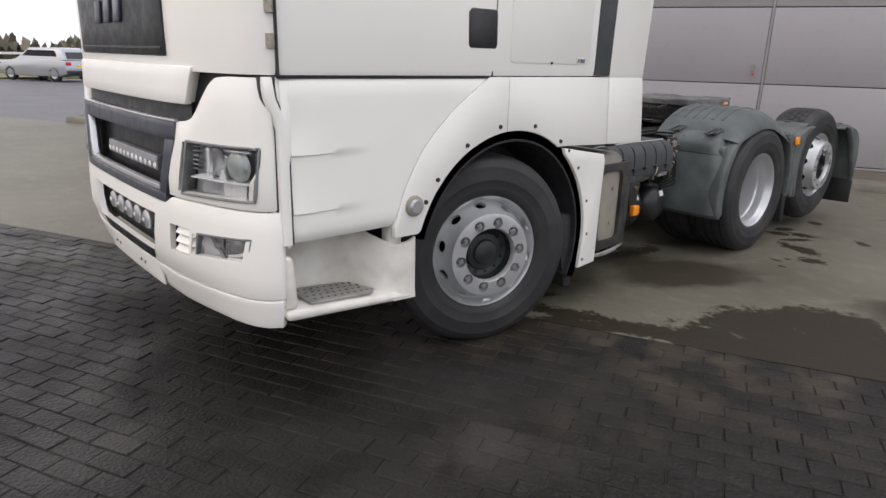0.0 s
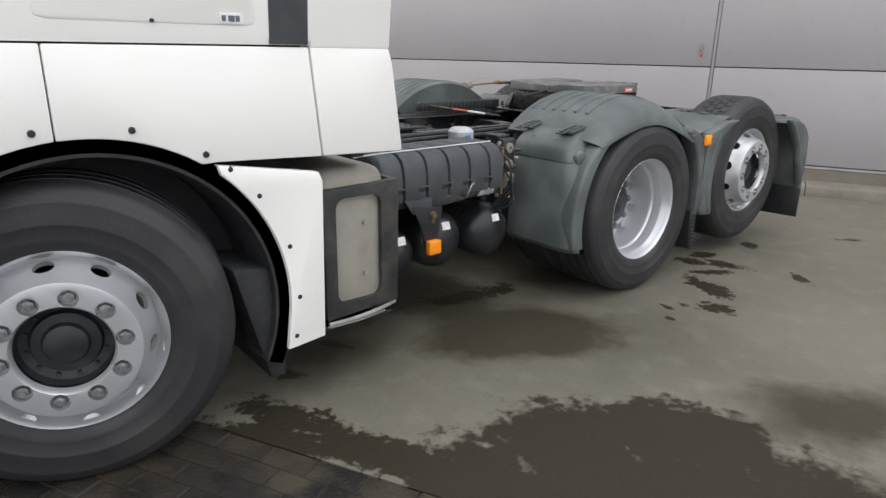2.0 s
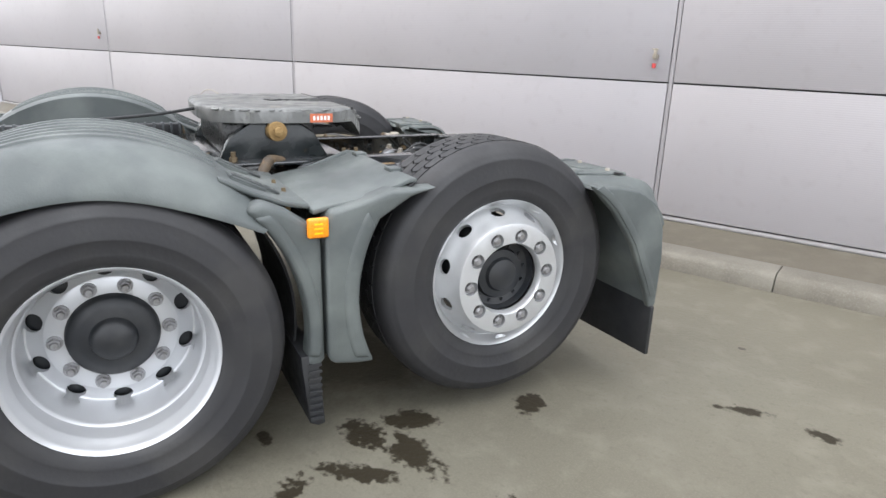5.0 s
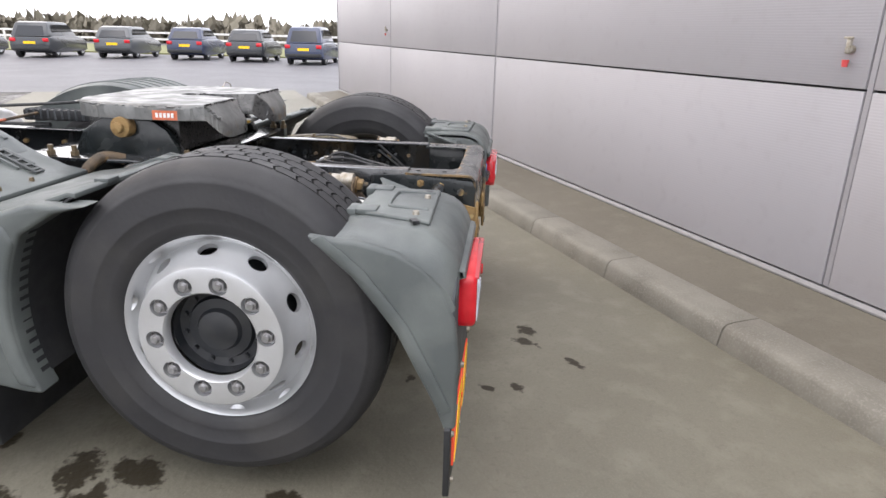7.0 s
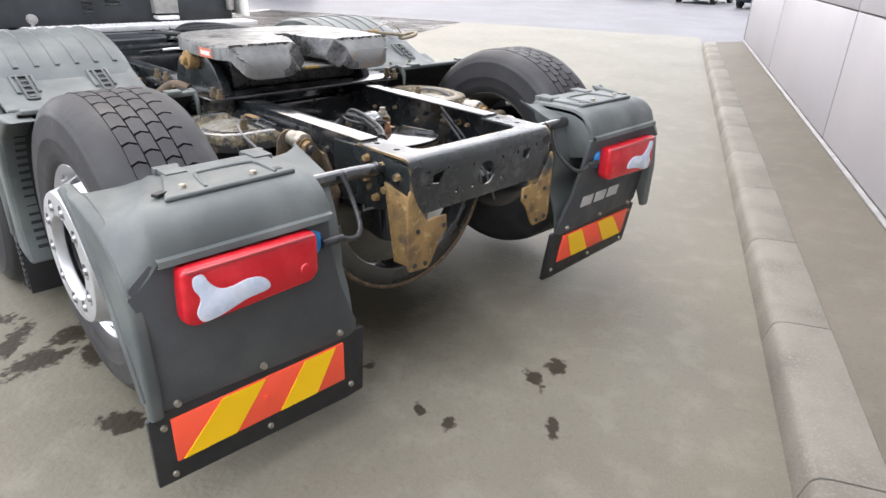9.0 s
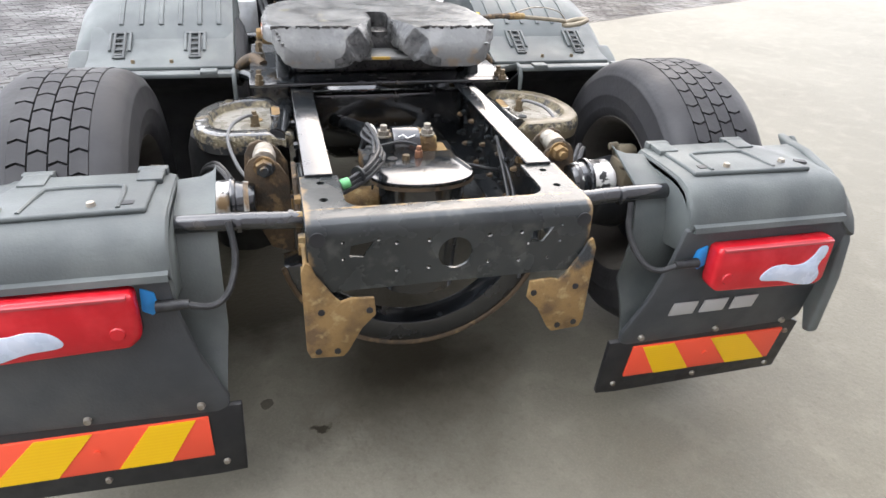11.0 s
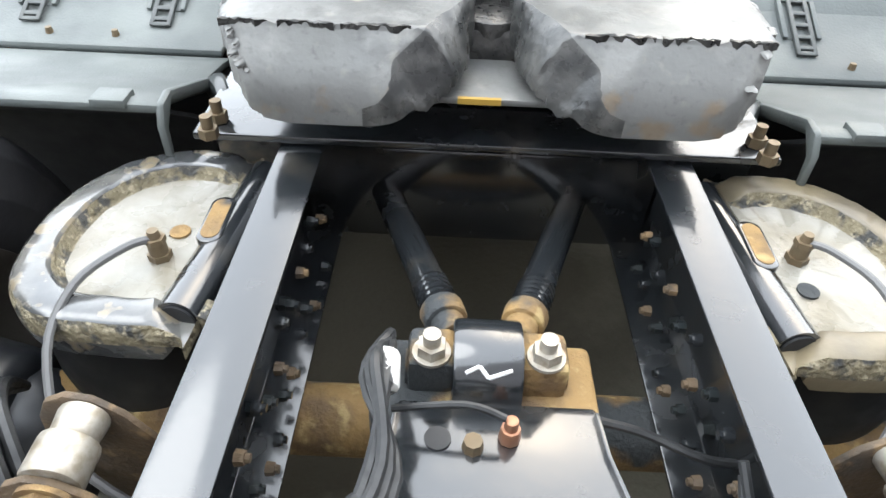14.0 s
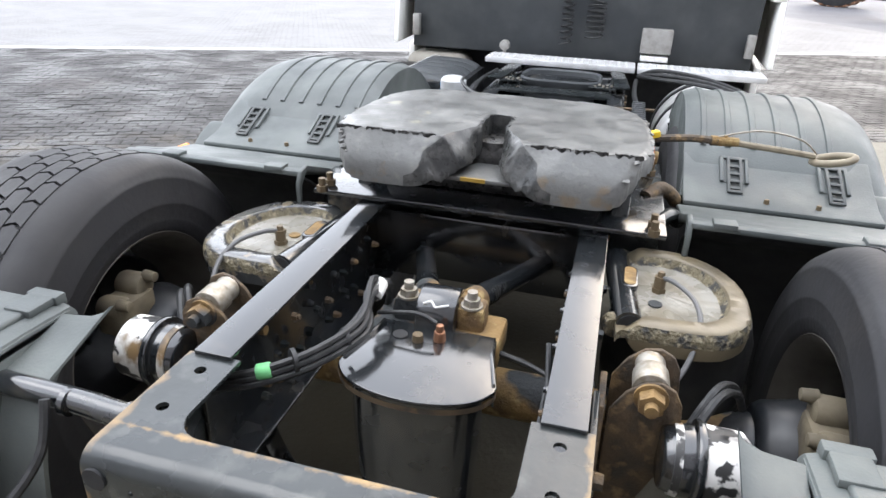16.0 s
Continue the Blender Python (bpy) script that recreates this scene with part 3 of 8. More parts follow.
tagged(wall, "hall wall of wide light-grey metal sandwich panels", "wall", kind="structure")
JOINTS = [-12.87, -8.54, -4.36, 0.0, 4.3, 8.6, 12.0]
for a, b in zip(JOINTS, JOINTS[1:]):
    for z0, z1 in ((0.205, 1.232), (1.244, 2.228), (2.240, 3.225), (3.237, 4.22), (4.232, 5.2)):
        bm = B()
        span_box(bm, (a + 0.022, 0, z0), (b - 0.022, 0.045, z1))
        part("panel", bm, panel_mat, wall, bevel=0.006)
    bm = B()
    span_box(bm, (b - 0.016, 0.006, 0.205), (b + 0.016, 0.045, 5.2))
    part("joint_strip", bm, panel_mat, wall, bevel=0.004)
bm = B()
prism(bm, [(-0.02, 0.168), (-0.02, 0.178), (0.0, 0.195), (0.045, 0.195), (0.045, 0.168)], "yz", -12.87, 12)
part("flashing", bm, flash_mat, wall, "dull grey metal drip flashing")
bm = B()
span_box(bm, (-12.89, -0.012, 0.16), (-12.87, 0.3, 5.2))
part("corner_trim", bm, panel_mat, wall, bevel=0.004)


def wall_tap(x, z):
    tap = thing("wall_tap", "small grey and red standpipe tap fixed on the wall", "tap", "taps on the wall")
    tap.matrix_world = YARD @ pose(x, 0, z)
    bm = B()
    rod(bm, (0, 0, 0), (0, -0.03, 0), 0.022)
    rod(bm, (0, -0.03, -0.02), (0, -0.03, 0.05), 0.014)
    body = part("body", bm, zinc, tap, bevel=0.003)
    bm = B()
    rod(bm, (0, -0.032, -0.05), (0, -0.032, -0.085), 0.017, 0.013)
    part("nozzle", bm, simple("tap_red", (0.55, 0.07, 0.07), 0.4), tap, "red plastic nozzle")
    bm = B()
    box(bm, (0, -0.04, 0.055), (0.05, 0.012, 0.012))
    part("lever", bm, zinc, tap, bevel=0.003)
    return tap


wall_tap(-0.135, 1.43)
wall_tap(-8.75, 1.5)


# ---- the truck ----
truck = thing("truck", "white three-axle tractor unit with a bare chassis and a fifth wheel", "truck")


def tyre_mesh(bm, x_out, width, r, tread):
    """A truck tyre whose outer sidewall ends at x_out."""
    w = width
    prof = [(-0.02, 0.292), (0.004, 0.30), (0.016, 0.318), (0.0195, 0.335), (0.0208, 0.339), (0.0212, 0.345), (0.0212, 0.349), (0.0275, 0.375), (0.029, 0.383), (0.0302, 0.386), (0.0304, 0.390), (0.0298, 0.393), (0.0285, 0.425), (0.0232, r - 0.068), (0.0236, r - 0.064), (0.0222, r - 0.057), (0.0192, r - 0.053), (0.014, r - 0.042), (0.006, r - 0.028), (-0.004, r - 0.018), (-0.02, r - 0.012)]
    mid = []
    if tread:
        prof = prof[:-2] + [(-0.02, r - 0.010), (-0.045, r - 0.004), (-0.060, r - 0.003)]
        mid = [(-0.062, r - 0.010), (-w + 0.062, r - 0.010)]
    else:
        for k, d in enumerate((0.05, 0.115, 0.18, 0.245)):
            mid += [(-d + 0.008, r - 0.003), (-d + 0.005, r - 0.014), (-d - 0.005, r - 0.014), (-d - 0.008, r - 0.003)]
    far = [(-w + 0.03 - p[0] - 0.03, p[1]) for p in prof[::-1]]
    lathe(bm, [(x_out + a, b) for a, b in prof + mid + far], 72)


def tread_mesh(bm, x_out, w, r):
    n, rows = 46, 4
    cell = (w - 0.118) / rows
    q = [(-0.5, -0.42), (0.0, -0.58), (0.5, -0.42), (0.5, 0.58), (0.0, 0.42), (-0.5, 0.58)]
    for row in range(rows):
        x = x_out - 0.059 - cell * (row + 0.5)
        for i in range(n):
            a = 2 * math.pi * (i + (0.5 if row % 2 else 0)) / n
            ln = 2 * math.pi * r / n
            m = Matrix.Rotation(a, 4, "X") @ pose(x, 0, r - 0.007, 0, 0, 0)
            lx, ly = cell * 0.95, ln * 0.93
            low = [bm.verts.new(m @ Vector((lx * u, ly * v, -0.010))) for u, v in q]
            top = [bm.verts.new(m @ Vector((lx * u * 0.95, ly * v * 0.95, 0.006))) for u, v in q]
            bm.faces.new(top)
            for k in range(6):
                bm.faces.new((low[k], low[(k + 1) % 6], top[(k + 1) % 6], top[k]))


def wheel(name, deep, r, tread, phase):
    """One wheel, its flange in the plane x = 0, its outside towards +x."""
    bm = B()
    if deep:
        prof = [(0.0, 0.293), (0.006, 0.30), (0.0, 0.306), (-0.02, 0.306), (-0.03, 0.292), (-0.06, 0.284), (-0.15, 0.272), (-0.262, 0.264), (-0.272, 0.25), (-0.251, 0.19), (-0.248, 0.13), (-0.232, 0.128), (-0.232, 0.194), (-0.235, 0.199), (-0.239, 0.203), (-0.254, 0.244), (-0.252, 0.249), (-0.244, 0.252), (-0.125, 0.256), (-0.112, 0.259), (-0.105, 0.266), (-0.055, 0.272), (-0.045, 0.274), (-0.036, 0.281), (-0.012, 0.287)]
    else:
        prof = [(-0.02, 0.306), (0.0, 0.306), (0.006, 0.30), (0.0, 0.293), (-0.012, 0.284), (-0.03, 0.277), (-0.042, 0.270), (-0.036, 0.262), (0.02, 0.236), (0.056, 0.226), (0.066, 0.221), (0.068, 0.212), (0.068, 0.146), (0.060, 0.140), (0.034, 0.138), (0.034, 0.206), (0.01, 0.222), (-0.055, 0.252), (-0.066, 0.266), (-0.055, 0.288)]
    lathe(bm, prof + prof[:1], 64)
    rim = part(name, bm, silver if deep else alloy, truck)
    face = -0.232 if deep else 0.068
    holes = []
    for k in range(10):
        a = radians(72 - phase - 36 * k)
        rr, xx = (0.228, -0.2475) if deep else (0.249, -0.014)
        m = Matrix.Translation((xx, rr * math.cos(a), rr * math.sin(a))) @ Matrix.Rotation(a, 4, "X")
        tilt = Matrix.Rotation(radians(20 if deep else 63), 4, "Z")
        bm = B()
        bmesh.ops.create_cone(bm, cap_ends=True, segments=18, radius1=0.030 if deep else 0.0265, radius2=0.030 if deep else 0.0265, depth=0.07, matrix=m @ tilt @ pose(0, 0, 0, 0, 90, 0) @ Matrix.Diagonal((1.0 if deep else 1.15, 0.95, 1, 1)))
        holes.append(bm)
        if not deep:
            a = radians(90 - phase - 36 * k)
            bm = B()
            c, s = 0.172 * math.cos(a), 0.172 * math.sin(a)
            rod(bm, (face - 0.024, c, s), (face + 0.01, c, s), 0.027, 0.0285, 20)
            holes.append(bm)
    cut(rim, holes)
    bm = B()
    lathe(bm, [(-0.29, 0.300), (-0.318, 0.312), (-0.325, 0.306), (-0.315, 0.294), (-0.275, 0.276)] + ([] if deep else [(-0.22, 0.262), (-0.1, 0.258), (-0.07, 0.266)]), 64)
    # deep wheels: barrel coloured black to paint the shadow between the twin tyres
    part("rim_barrel", bm, hub_black if deep else barrel_dust, rim)
    bm = B()
    tyre_mesh(bm, 0.0, 0.315, r, tread)
    part("tyre", bm, rubber, rim, "worn black truck tyre")
    if tread:
        bm = B()
        tread_mesh(bm, 0.0, 0.315, r)
        part("tread", bm, rubber, rim)["kind"] = "stuff"
    bm = B()
    if deep:
        lathe(bm, [(-0.40, 0.252), (-0.285, 0.252), (-0.278, 0.235), (-0.272, 0.15), (-0.255, 0.145), (-0.222, 0.139), (-0.212, 0.136), (-0.204, 0.128), (-0.196, 0.10), (-0.192, 0.072), (-0.174, 0.066), (-0.164, 0.052), (-0.161, 0.001)], 40)
    else:
        lathe(bm, [(-0.20, 0.215), (-0.10, 0.215), (-0.08, 0.20), (0.01, 0.150), (0.02, 0.137), (-0.012, 0.132), (-0.018, 0.105), (-0.004, 0.098), (0.0, 0.07), (0.014, 0.062), (0.022, 0.035), (0.024, 0.001)], 32)
        for k in range(12):
            a = radians(30 * k + 10)
            rod(bm, (-0.03, 0.115 * math.cos(a), 0.115 * math.sin(a)), (-0.004, 0.115 * math.cos(a), 0.115 * math.sin(a)), 0.008, 0.007, 8)
    part("hub", bm, hub_black, rim, "black greasy wheel hub")
    for k in range(10):
        a = radians(90 - phase - 36 * k)
        rr = 0.1675 if deep else 0.172
        c, s = rr * math.cos(a), rr * math.sin(a)
        base = face if deep else face - 0.024
        bm = B()
        rod(bm, (base - 0.004, c, s), (base + 0.006, c, s), 0.0245, 0.0235, seg=16)
        rod(bm, (base + 0.006, c, s), (base + 0.022, c, s), 0.0205, 0.0185, seg=6)
        rod(bm, (base + 0.022, c, s), (base + 0.030, c, s), 0.0135, 0.010, seg=10)
        part("wheel_nut", bm, nut_metal, rim)
    return rim


def at_wheel(ob, x, y, z, right=False, steer=0):
    m = pose(-x, y, z, 0, 0, 180 + steer) if right else pose(x, y, z, 0, 0, steer)
    if ob.get("set"):
        ob = copy_thing(ob, m)
    else:
        ob.matrix_basis = m
        ob["set"] = 1
    return ob


front = wheel("wheel", False, 0.515, False, 11.5)
drive = wheel("wheel", True, 0.512, False, 17)
tag = wheel("wheel", False, 0.52, True, 13)
ALL_WHEELS = [at_wheel(front, 1.153, 0.018, 0.505, False, -16), at_wheel(front, 1.153, -0.018, 0.505, True, -16), at_wheel(drive, 1.234, 3.026, 0.509), at_wheel(drive, 1.234, 3.026, 0.509, True)]
ALL_WHEELS += [at_wheel(tag, 1.165, 4.398, 0.588), at_wheel(tag, 1.165, 4.398, 0.588, True)]
for o in (front, drive, tag, *ALL_WHEELS):
    if "set" in o:
        del o["set"]
for side in (1, -1):
    bm = B()
    tyre_mesh(bm, 0.0, 0.315, 0.512, False)
    inner = part("inner_tyre", bm, rubber, truck, "inner twin tyre of the drive axle")
    inner.matrix_basis = pose(0.885, 3.026, 0.509) if side > 0 else pose(-0.885, 3.026, 0.509, 0, 0, 180)
bm = B()
box(bm, (1.171, 4.54, 0.887), (0.004, 0.115, 0.026), (-32, 0, 0))
part("tyre_mark", bm, mark_yellow, truck, "faint yellow paint mark on the tyre wall", bevel=0.001)

# cab, lower front
OUT = [(0.0, -1.375), (0.35, -1.372), (0.62, -1.36), (0.80, -1.335), (1.0, -1.30), (1.10, -1.272), (1.165, -1.235), (1.20, -1.19), (1.215, -1.14), (1.222, -1.08), (1.225, -1.0)]


def out_at(s, push=0.0):
    """A point of the cab's front outline, s metres from the middle, pushed outwards."""
    sign, s = (1, s) if s >= 0 else (-1, -s)
    for (x0, y0), (x1, y1) in zip(OUT, OUT[1:]):
        ln = math.hypot(x1 - x0, y1 - y0)
        if s <= ln or (x1, y1) == OUT[-1]:
            f = s / ln
            nx, ny = (y1 - y0) / ln, -(x1 - x0) / ln
            return sign * (x0 + f * (x1 - x0) + nx * push), y0 + f * (y1 - y0) + ny * push
        s -= ln


BULGE = [(0.39, 0.0), (0.53, 0.02), (0.62, 0.045), (0.86, 0.045), (1.2, 0.022), (1.3, 0.015), (1.46, 0.0), (4.0, 0.0)]


def bulge(s, z):
    """How far the lower front stands out before the cab's outline, most at mid-height."""
    push = 0.0
    for (a, p), (b, q) in zip(BULGE, BULGE[1:]):
        if a <= z <= b:
            push = p + (q - p) * (z - a) / (b - a)
            break
    f = min(1.0, max(0.0, (abs(s) - 0.7) / 0.5))
    return push * (1 - f * f * (3 - 2 * f))


def front_point(s, z, push=0.0):
    x, y = out_at(s, push)
    return Vector((x, y - bulge(s, z), z))


def front_quad(bm, corners, push, thick, n=8):
    """A slanted four-cornered piece of the front: corners (s, z) from the lower inner one round."""
    (a, b), (c, d), (e, f), (g, h) = corners
    rows = []
    for k in range(4):
        v = k / 3
        rows.append([front_point((a + (c - a) * i / n) * (1 - v) + (g + (e - g) * i / n) * v, (b + (d - b) * i / n) * (1 - v) + (h + (f - h) * i / n) * v, push) for i in range(n + 1)])
    solid_sheet(bm, rows, lambda p: Vector((p.x * (1 - thick / 1.3), p.y + thick, p.z)))


def front_dome(bm, s, z, r, low, high, rings=6, seg=28):
    """A round bulging glass on the front, axis along the surface's normal."""
    base, tip = front_point(s, z, low), front_point(s, z, high)
    turn = (tip - base).to_track_quat("Z", "Y").to_matrix()
    rows = []
    for k in range(rings):
        a = math.pi / 2 * k / (rings - 1) * 0.98
        rows.append([base + turn @ Vector((r * math.cos(a) * math.cos(2 * math.pi * j / seg), r * math.cos(a) * math.sin(2 * math.pi * j / seg), (tip - base).length * math.sin(a))) for j in range(seg)])
    grid = sheet(bm, rows, closed=True)
    bm.faces.new(grid[-1])


def front_panel(bm, s0, s1, z0, z1, push0=0.0, push1=0.0, thick=0.03, n=14, lean=0.0, crown=0.0, top=None):
    """A piece of the front that follows its curve from s0 to s1."""
    rows = []
    for k in range(5):
        f = k / 4
        row = []
        for i in range(n + 1):
            s = s0 + (s1 - s0) * i / n
            zt = top(s) if top else z1
            z = z0 + (zt - z0) * f
            row.append(front_point(s, z, push0 + (push1 - push0) * f + crown * math.sin(math.pi * f) - lean * (z - z0)))
        rows.append(row)
    solid_sheet(bm, rows, lambda p: Vector((p.x * (1 - thick / 1.3), p.y + thick, p.z)))


def mirror_pair(make):
    for side in (1, -1):
        make(side)


bm = B()
front_panel(bm, -1.262, 1.262, 0.40, 0.525, -0.012, 0.014, n=40)
part("bumper_lip", bm, white, truck, bevel=0.004)


def bumper_top(s):
    f = min(1.0, max(0.0, (abs(s) - 0.60) / 0.10))
    return 0.852 + 0.036 * f * f * (3 - 2 * f)


bm = B()
front_panel(bm, -1.268, 1.268, 0.53, 0.88, 0.010, 0.004, n=60, crown=0.008, top=bumper_top)
bumper = part("bumper", bm, white, truck, "white painted front bumper", bevel=0.006)


def lamp_box(name, label, panel, corners, deep, back, rim):
    """A lamp let into a panel: opening, housing, bezel strips and clear cover."""
    (a, b), (c, d), (e, f), (g, h) = corners
    sg = 1 if a > 0 else -1
    inner = [(a + sg * 0.010, b + 0.010), (c - sg * 0.010, d + 0.010), (e - sg * 0.010, f - 0.010), (g + sg * 0.010, h - 0.010)]
    hole = B()
    front_quad(hole, inner, 0.10, 0.18, 12)
    cut(panel, [hole])
    bm = B()
    front_quad(bm, corners, -deep - 0.01, 0.01, 12)
    lamp = part(name, bm, back, truck, label)
    for i in range(4):
        p, q, r, t = corners[i], corners[(i + 1) % 4], inner[(i + 1) % 4], inner[i]
        bm = B()
        front_quad(bm, [p, q, r, t], 0.014, deep + 0.02, 8)
        part("bezel", bm, rim, lamp, bevel=0.003)
    bm = B()
    front_quad(bm, inner, 0.012, 0.004, 12)
    lens = part("lens", bm, glass, lamp)
    lens.visible_shadow = False
    return lamp


def facets(bm, s0, s1, z0, z1, low, high, nx, nz, seed):
    """A reflector of many small tilted faces."""
    rnd = random.Random(seed)
    rows = []
    for j in range(nz + 1):
        rows.append([front_point(s0 + (s1 - s0) * i / nx, z0 + (z1 - z0) * j / nz, low + (high - low) * ((i / nx * 2 - 1) ** 2 * 0.6 + 0.4 * rnd.random())) for i in range(nx + 1)])
    solid_sheet(bm, rows, lambda p: Vector((p.x * 0.995, p.y + 0.006, p.z)))


CORNER_EDGE = [(0.66, 1.195), (0.80, 1.212), (0.84, 1.225), (0.875, 1.262), (0.92, 1.319), (0.96, 1.362), (1.0, 1.387), (1.06, 1.394), (1.4, 1.394)]


def corner_top(s):
    s = abs(s)
    for (a, za), (b, zb) in zip(CORNER_EDGE, CORNER_EDGE[1:]):
        if s <= b:
            return za + (zb - za) * (s - a) / (b - a)
    return 1.394


def corner_panel(side):
    def quad(name, s0, s1, z0, z1, push, thick, material, parent, label="", bevel=0.003, slant=0.0):
        bm = B()
        front_quad(bm, [(side * s0, z0), (side * s1, z0), (side * (s1 + slant), z1), (side * (s0 + slant), z1)], push, thick, 6)
        return part(name, bm, material, parent, label, bevel=bevel)

    bm = B()
    front_panel(bm, side * 0.665, side * 1.250, 0.893, 1.36, 0.004, 0.0, n=36, crown=0.008, top=corner_top)
    corner = part("corner_panel", bm, white, truck, bevel=0.006)
    edges = [(side * 0.775, 0.913), (side * 1.182, 0.926), (side * 1.208, 1.142), (side * 0.815, 1.140)]
    lamp = lamp_box("headlight", "clear rectangular headlight with overlapping round reflectors", corner, edges, 0.05, lamp_dark, lamp_rim)
    bm = B()
    front_dome(bm, side * 0.972, 1.066, 0.062, -0.022, -0.05)
    part("reflector_bowl", bm, chrome, lamp)
    quad("bowl_shade", 0.925, 0.944, 1.012, 1.118, -0.006, 0.02, lamp_back, lamp, bevel=0.006)
    bm = B()
    front_dome(bm, side * 1.093, 1.063, 0.079, -0.03, -0.034)
    part("reflector_bowl", bm, chrome, lamp)
    bm = B()
    front_dome(bm, side * 1.088, 1.060, 0.064, -0.026, 0.004)
    part("projector_glass", bm, projector, lamp, "grey-green projector glass")
    quad("top_trim", 1.03, 1.155, 1.112, 1.121, -0.008, 0.02, lamp_back, lamp)
    quad("lamp_shelf", 0.835, 1.165, 0.991, 0.998, 0.002, 0.045, lamp_back, lamp)
    bm = B()
    front_quad(bm, [(side * 0.835, 0.998), (side * 0.955, 0.998), (side * 0.945, 1.022), (side * 0.90, 1.012)], -0.012, 0.02, 4)
    part("reflector_step", bm, lamp_back, lamp, bevel=0.003)
    bm = B()
    front_quad(bm, [(side * 0.99, 0.998), (side * 1.035, 0.998), (side * 1.02, 1.04), (side * 1.008, 1.04)], -0.010, 0.02, 4)
    part("reflector_step", bm, lamp_back, lamp, bevel=0.003)
    bm = B()
    facets(bm, side * 0.875, side * 1.005, 0.932, 0.986, -0.036, -0.022, 7, 3, 5)
    part("indicator", bm, bulb_grey, lamp, "clear lower indicator")
    bm = B()
    facets(bm, side * 1.01, side * 1.125, 0.934, 0.986, -0.036, -0.015, 5, 2, 9)
    part("side_light", bm, lamp_back, lamp)
    bm = B()
    front_dome(bm, side * 1.158, 0.955, 0.013, -0.03, -0.015, 4, 14)
    part("bulb", bm, chrome, lamp)
    for k in range(6):
        quad("lamp_fin", 0.812, 0.852, 1.02 + 0.018 * k, 1.026 + 0.018 * k, -0.025, 0.02, bulb_grey, lamp, bevel=0)
    edges = [(side * 0.842, 0.655), (side * 1.136, 0.672), (side * 1.158, 0.783), (side * 0.862, 0.766)]
    fog = lamp_box("fog_lamp", "clear fog lamp set in the bumper", bumper, edges, 0.045, lamp_rim, lamp_rim)
    bm = B()
    facets(bm, side * 0.856, side * 0.985, 0.664, 0.762, -0.042, -0.012, 4, 4, 3)
    part("reflector", bm, lamp_back, fog)
    bm = B()
    facets(bm, side * 0.995, side * 1.138, 0.675, 0.774, -0.044, -0.010, 6, 3, 12)
    part("reflector", bm, chrome, fog)
    bm = B()
    front_quad(bm, [(side * 0.985, 0.675), (side * 1.01, 0.675), (side * 0.94, 0.755), (side * 0.918, 0.755)], -0.008, 0.012, 4)
    part("divider", bm, lamp_rim, fog)
    bm = B()
    front_dome(bm, side * 0.955, 0.722, 0.017, -0.02, 0.002, 4, 16)
    part("bulb", bm, lamp_rim, fog)
    bm = B()
    front_quad(bm, [(side * 0.685, 0.652), (side * 0.838, 0.652), (side * 0.858, 0.772), (side * 0.70, 0.772)], 0.10, 0.14, 6)
    cut(bumper, [bm])
    quad("vent_back", 0.68, 0.85, 0.645, 0.775, -0.02, 0.01, step_white, truck, bevel=0)
    for z in (0.672, 0.712, 0.752):
        bm = B()
        front_panel(bm, side * (0.69 + (z - 0.65) * 0.15), side * (0.835 + (z - 0.65) * 0.15), z - 0.014, z + 0.014, 0.014, -0.008, 0.03, n=4)
        part("vent_rib", bm, white, truck, bevel=0.005)
    bm = B()
    front_panel(bm, side * 0.60, side * 1.262, 1.20, 1.407, -0.05, -0.05, 0.05, n=14)
    part("gap_filler", bm, black_trim, truck)


mirror_pair(corner_panel)
bm = B()
front_panel(bm, -0.70, 0.70, 0.86, 1.21, -0.085, -0.085, 0.03, n=10)
part("grille_back", bm, black_trim, truck)
for pts in ([(-0.73, 1.13), (0.73, 1.13), (0.735, 1.203), (-0.735, 1.203)], [(-0.64, 0.858), (0.64, 0.858), (0.645, 0.897), (-0.645, 0.897)],
            [(0.583, 0.897), (0.645, 0.897), (0.73, 1.13), (0.652, 1.13)], [(-0.645, 0.897), (-0.583, 0.897), (-0.652, 1.13), (-0.73, 1.13)]):
    bm = B()
    front_quad(bm, pts, 0.012, 0.05, 10)
    part("grille_frame", bm, grille_grey, truck, "blue-grey metallic grille frame", bevel=0.004)
for pts, deep in (([(-0.58, 0.899), (0.58, 0.899), (0.588, 0.922), (-0.588, 0.922)], 0.006), ([(-0.585, 0.915), (-0.545, 0.915), (-0.612, 1.128), (-0.640, 1.128)], 0.006),
                  ([(0.585, 0.93), (0.593, 0.93), (0.648, 1.126), (0.640, 1.126)], -0.03), ([(-0.735, 1.2035), (0.735, 1.2035), (0.737, 1.213), (-0.737, 1.213)], 0.014)):
    bm = B()
    front_quad(bm, pts, deep, 0.03, 10)
    part("grille_trim", bm, trim_silver, truck, "bright satin grille trim", bevel=0.003)
bm = B()
front_panel(bm, -0.36, 0.42, 0.958, 1.024, -0.042, -0.042, 0.04, n=8)
bar = part("light_bar", bm, lamp_rim, truck, "slim row of white driving lamps in the grille", bevel=0.006)
bm = B()
front_panel(bm, -0.35, 0.41, 0.995, 1.018, -0.040, -0.042, 0.01, n=8)
part("bar_cover", bm, bulb_grey, bar)
for i in range(12):
    bm = B()
    front_dome(bm, -0.335 + 0.066 * i, 0.978, 0.016, -0.044, -0.036, 4, 14)
    part("lamp", bm, white_tape, bar)
bm = B()
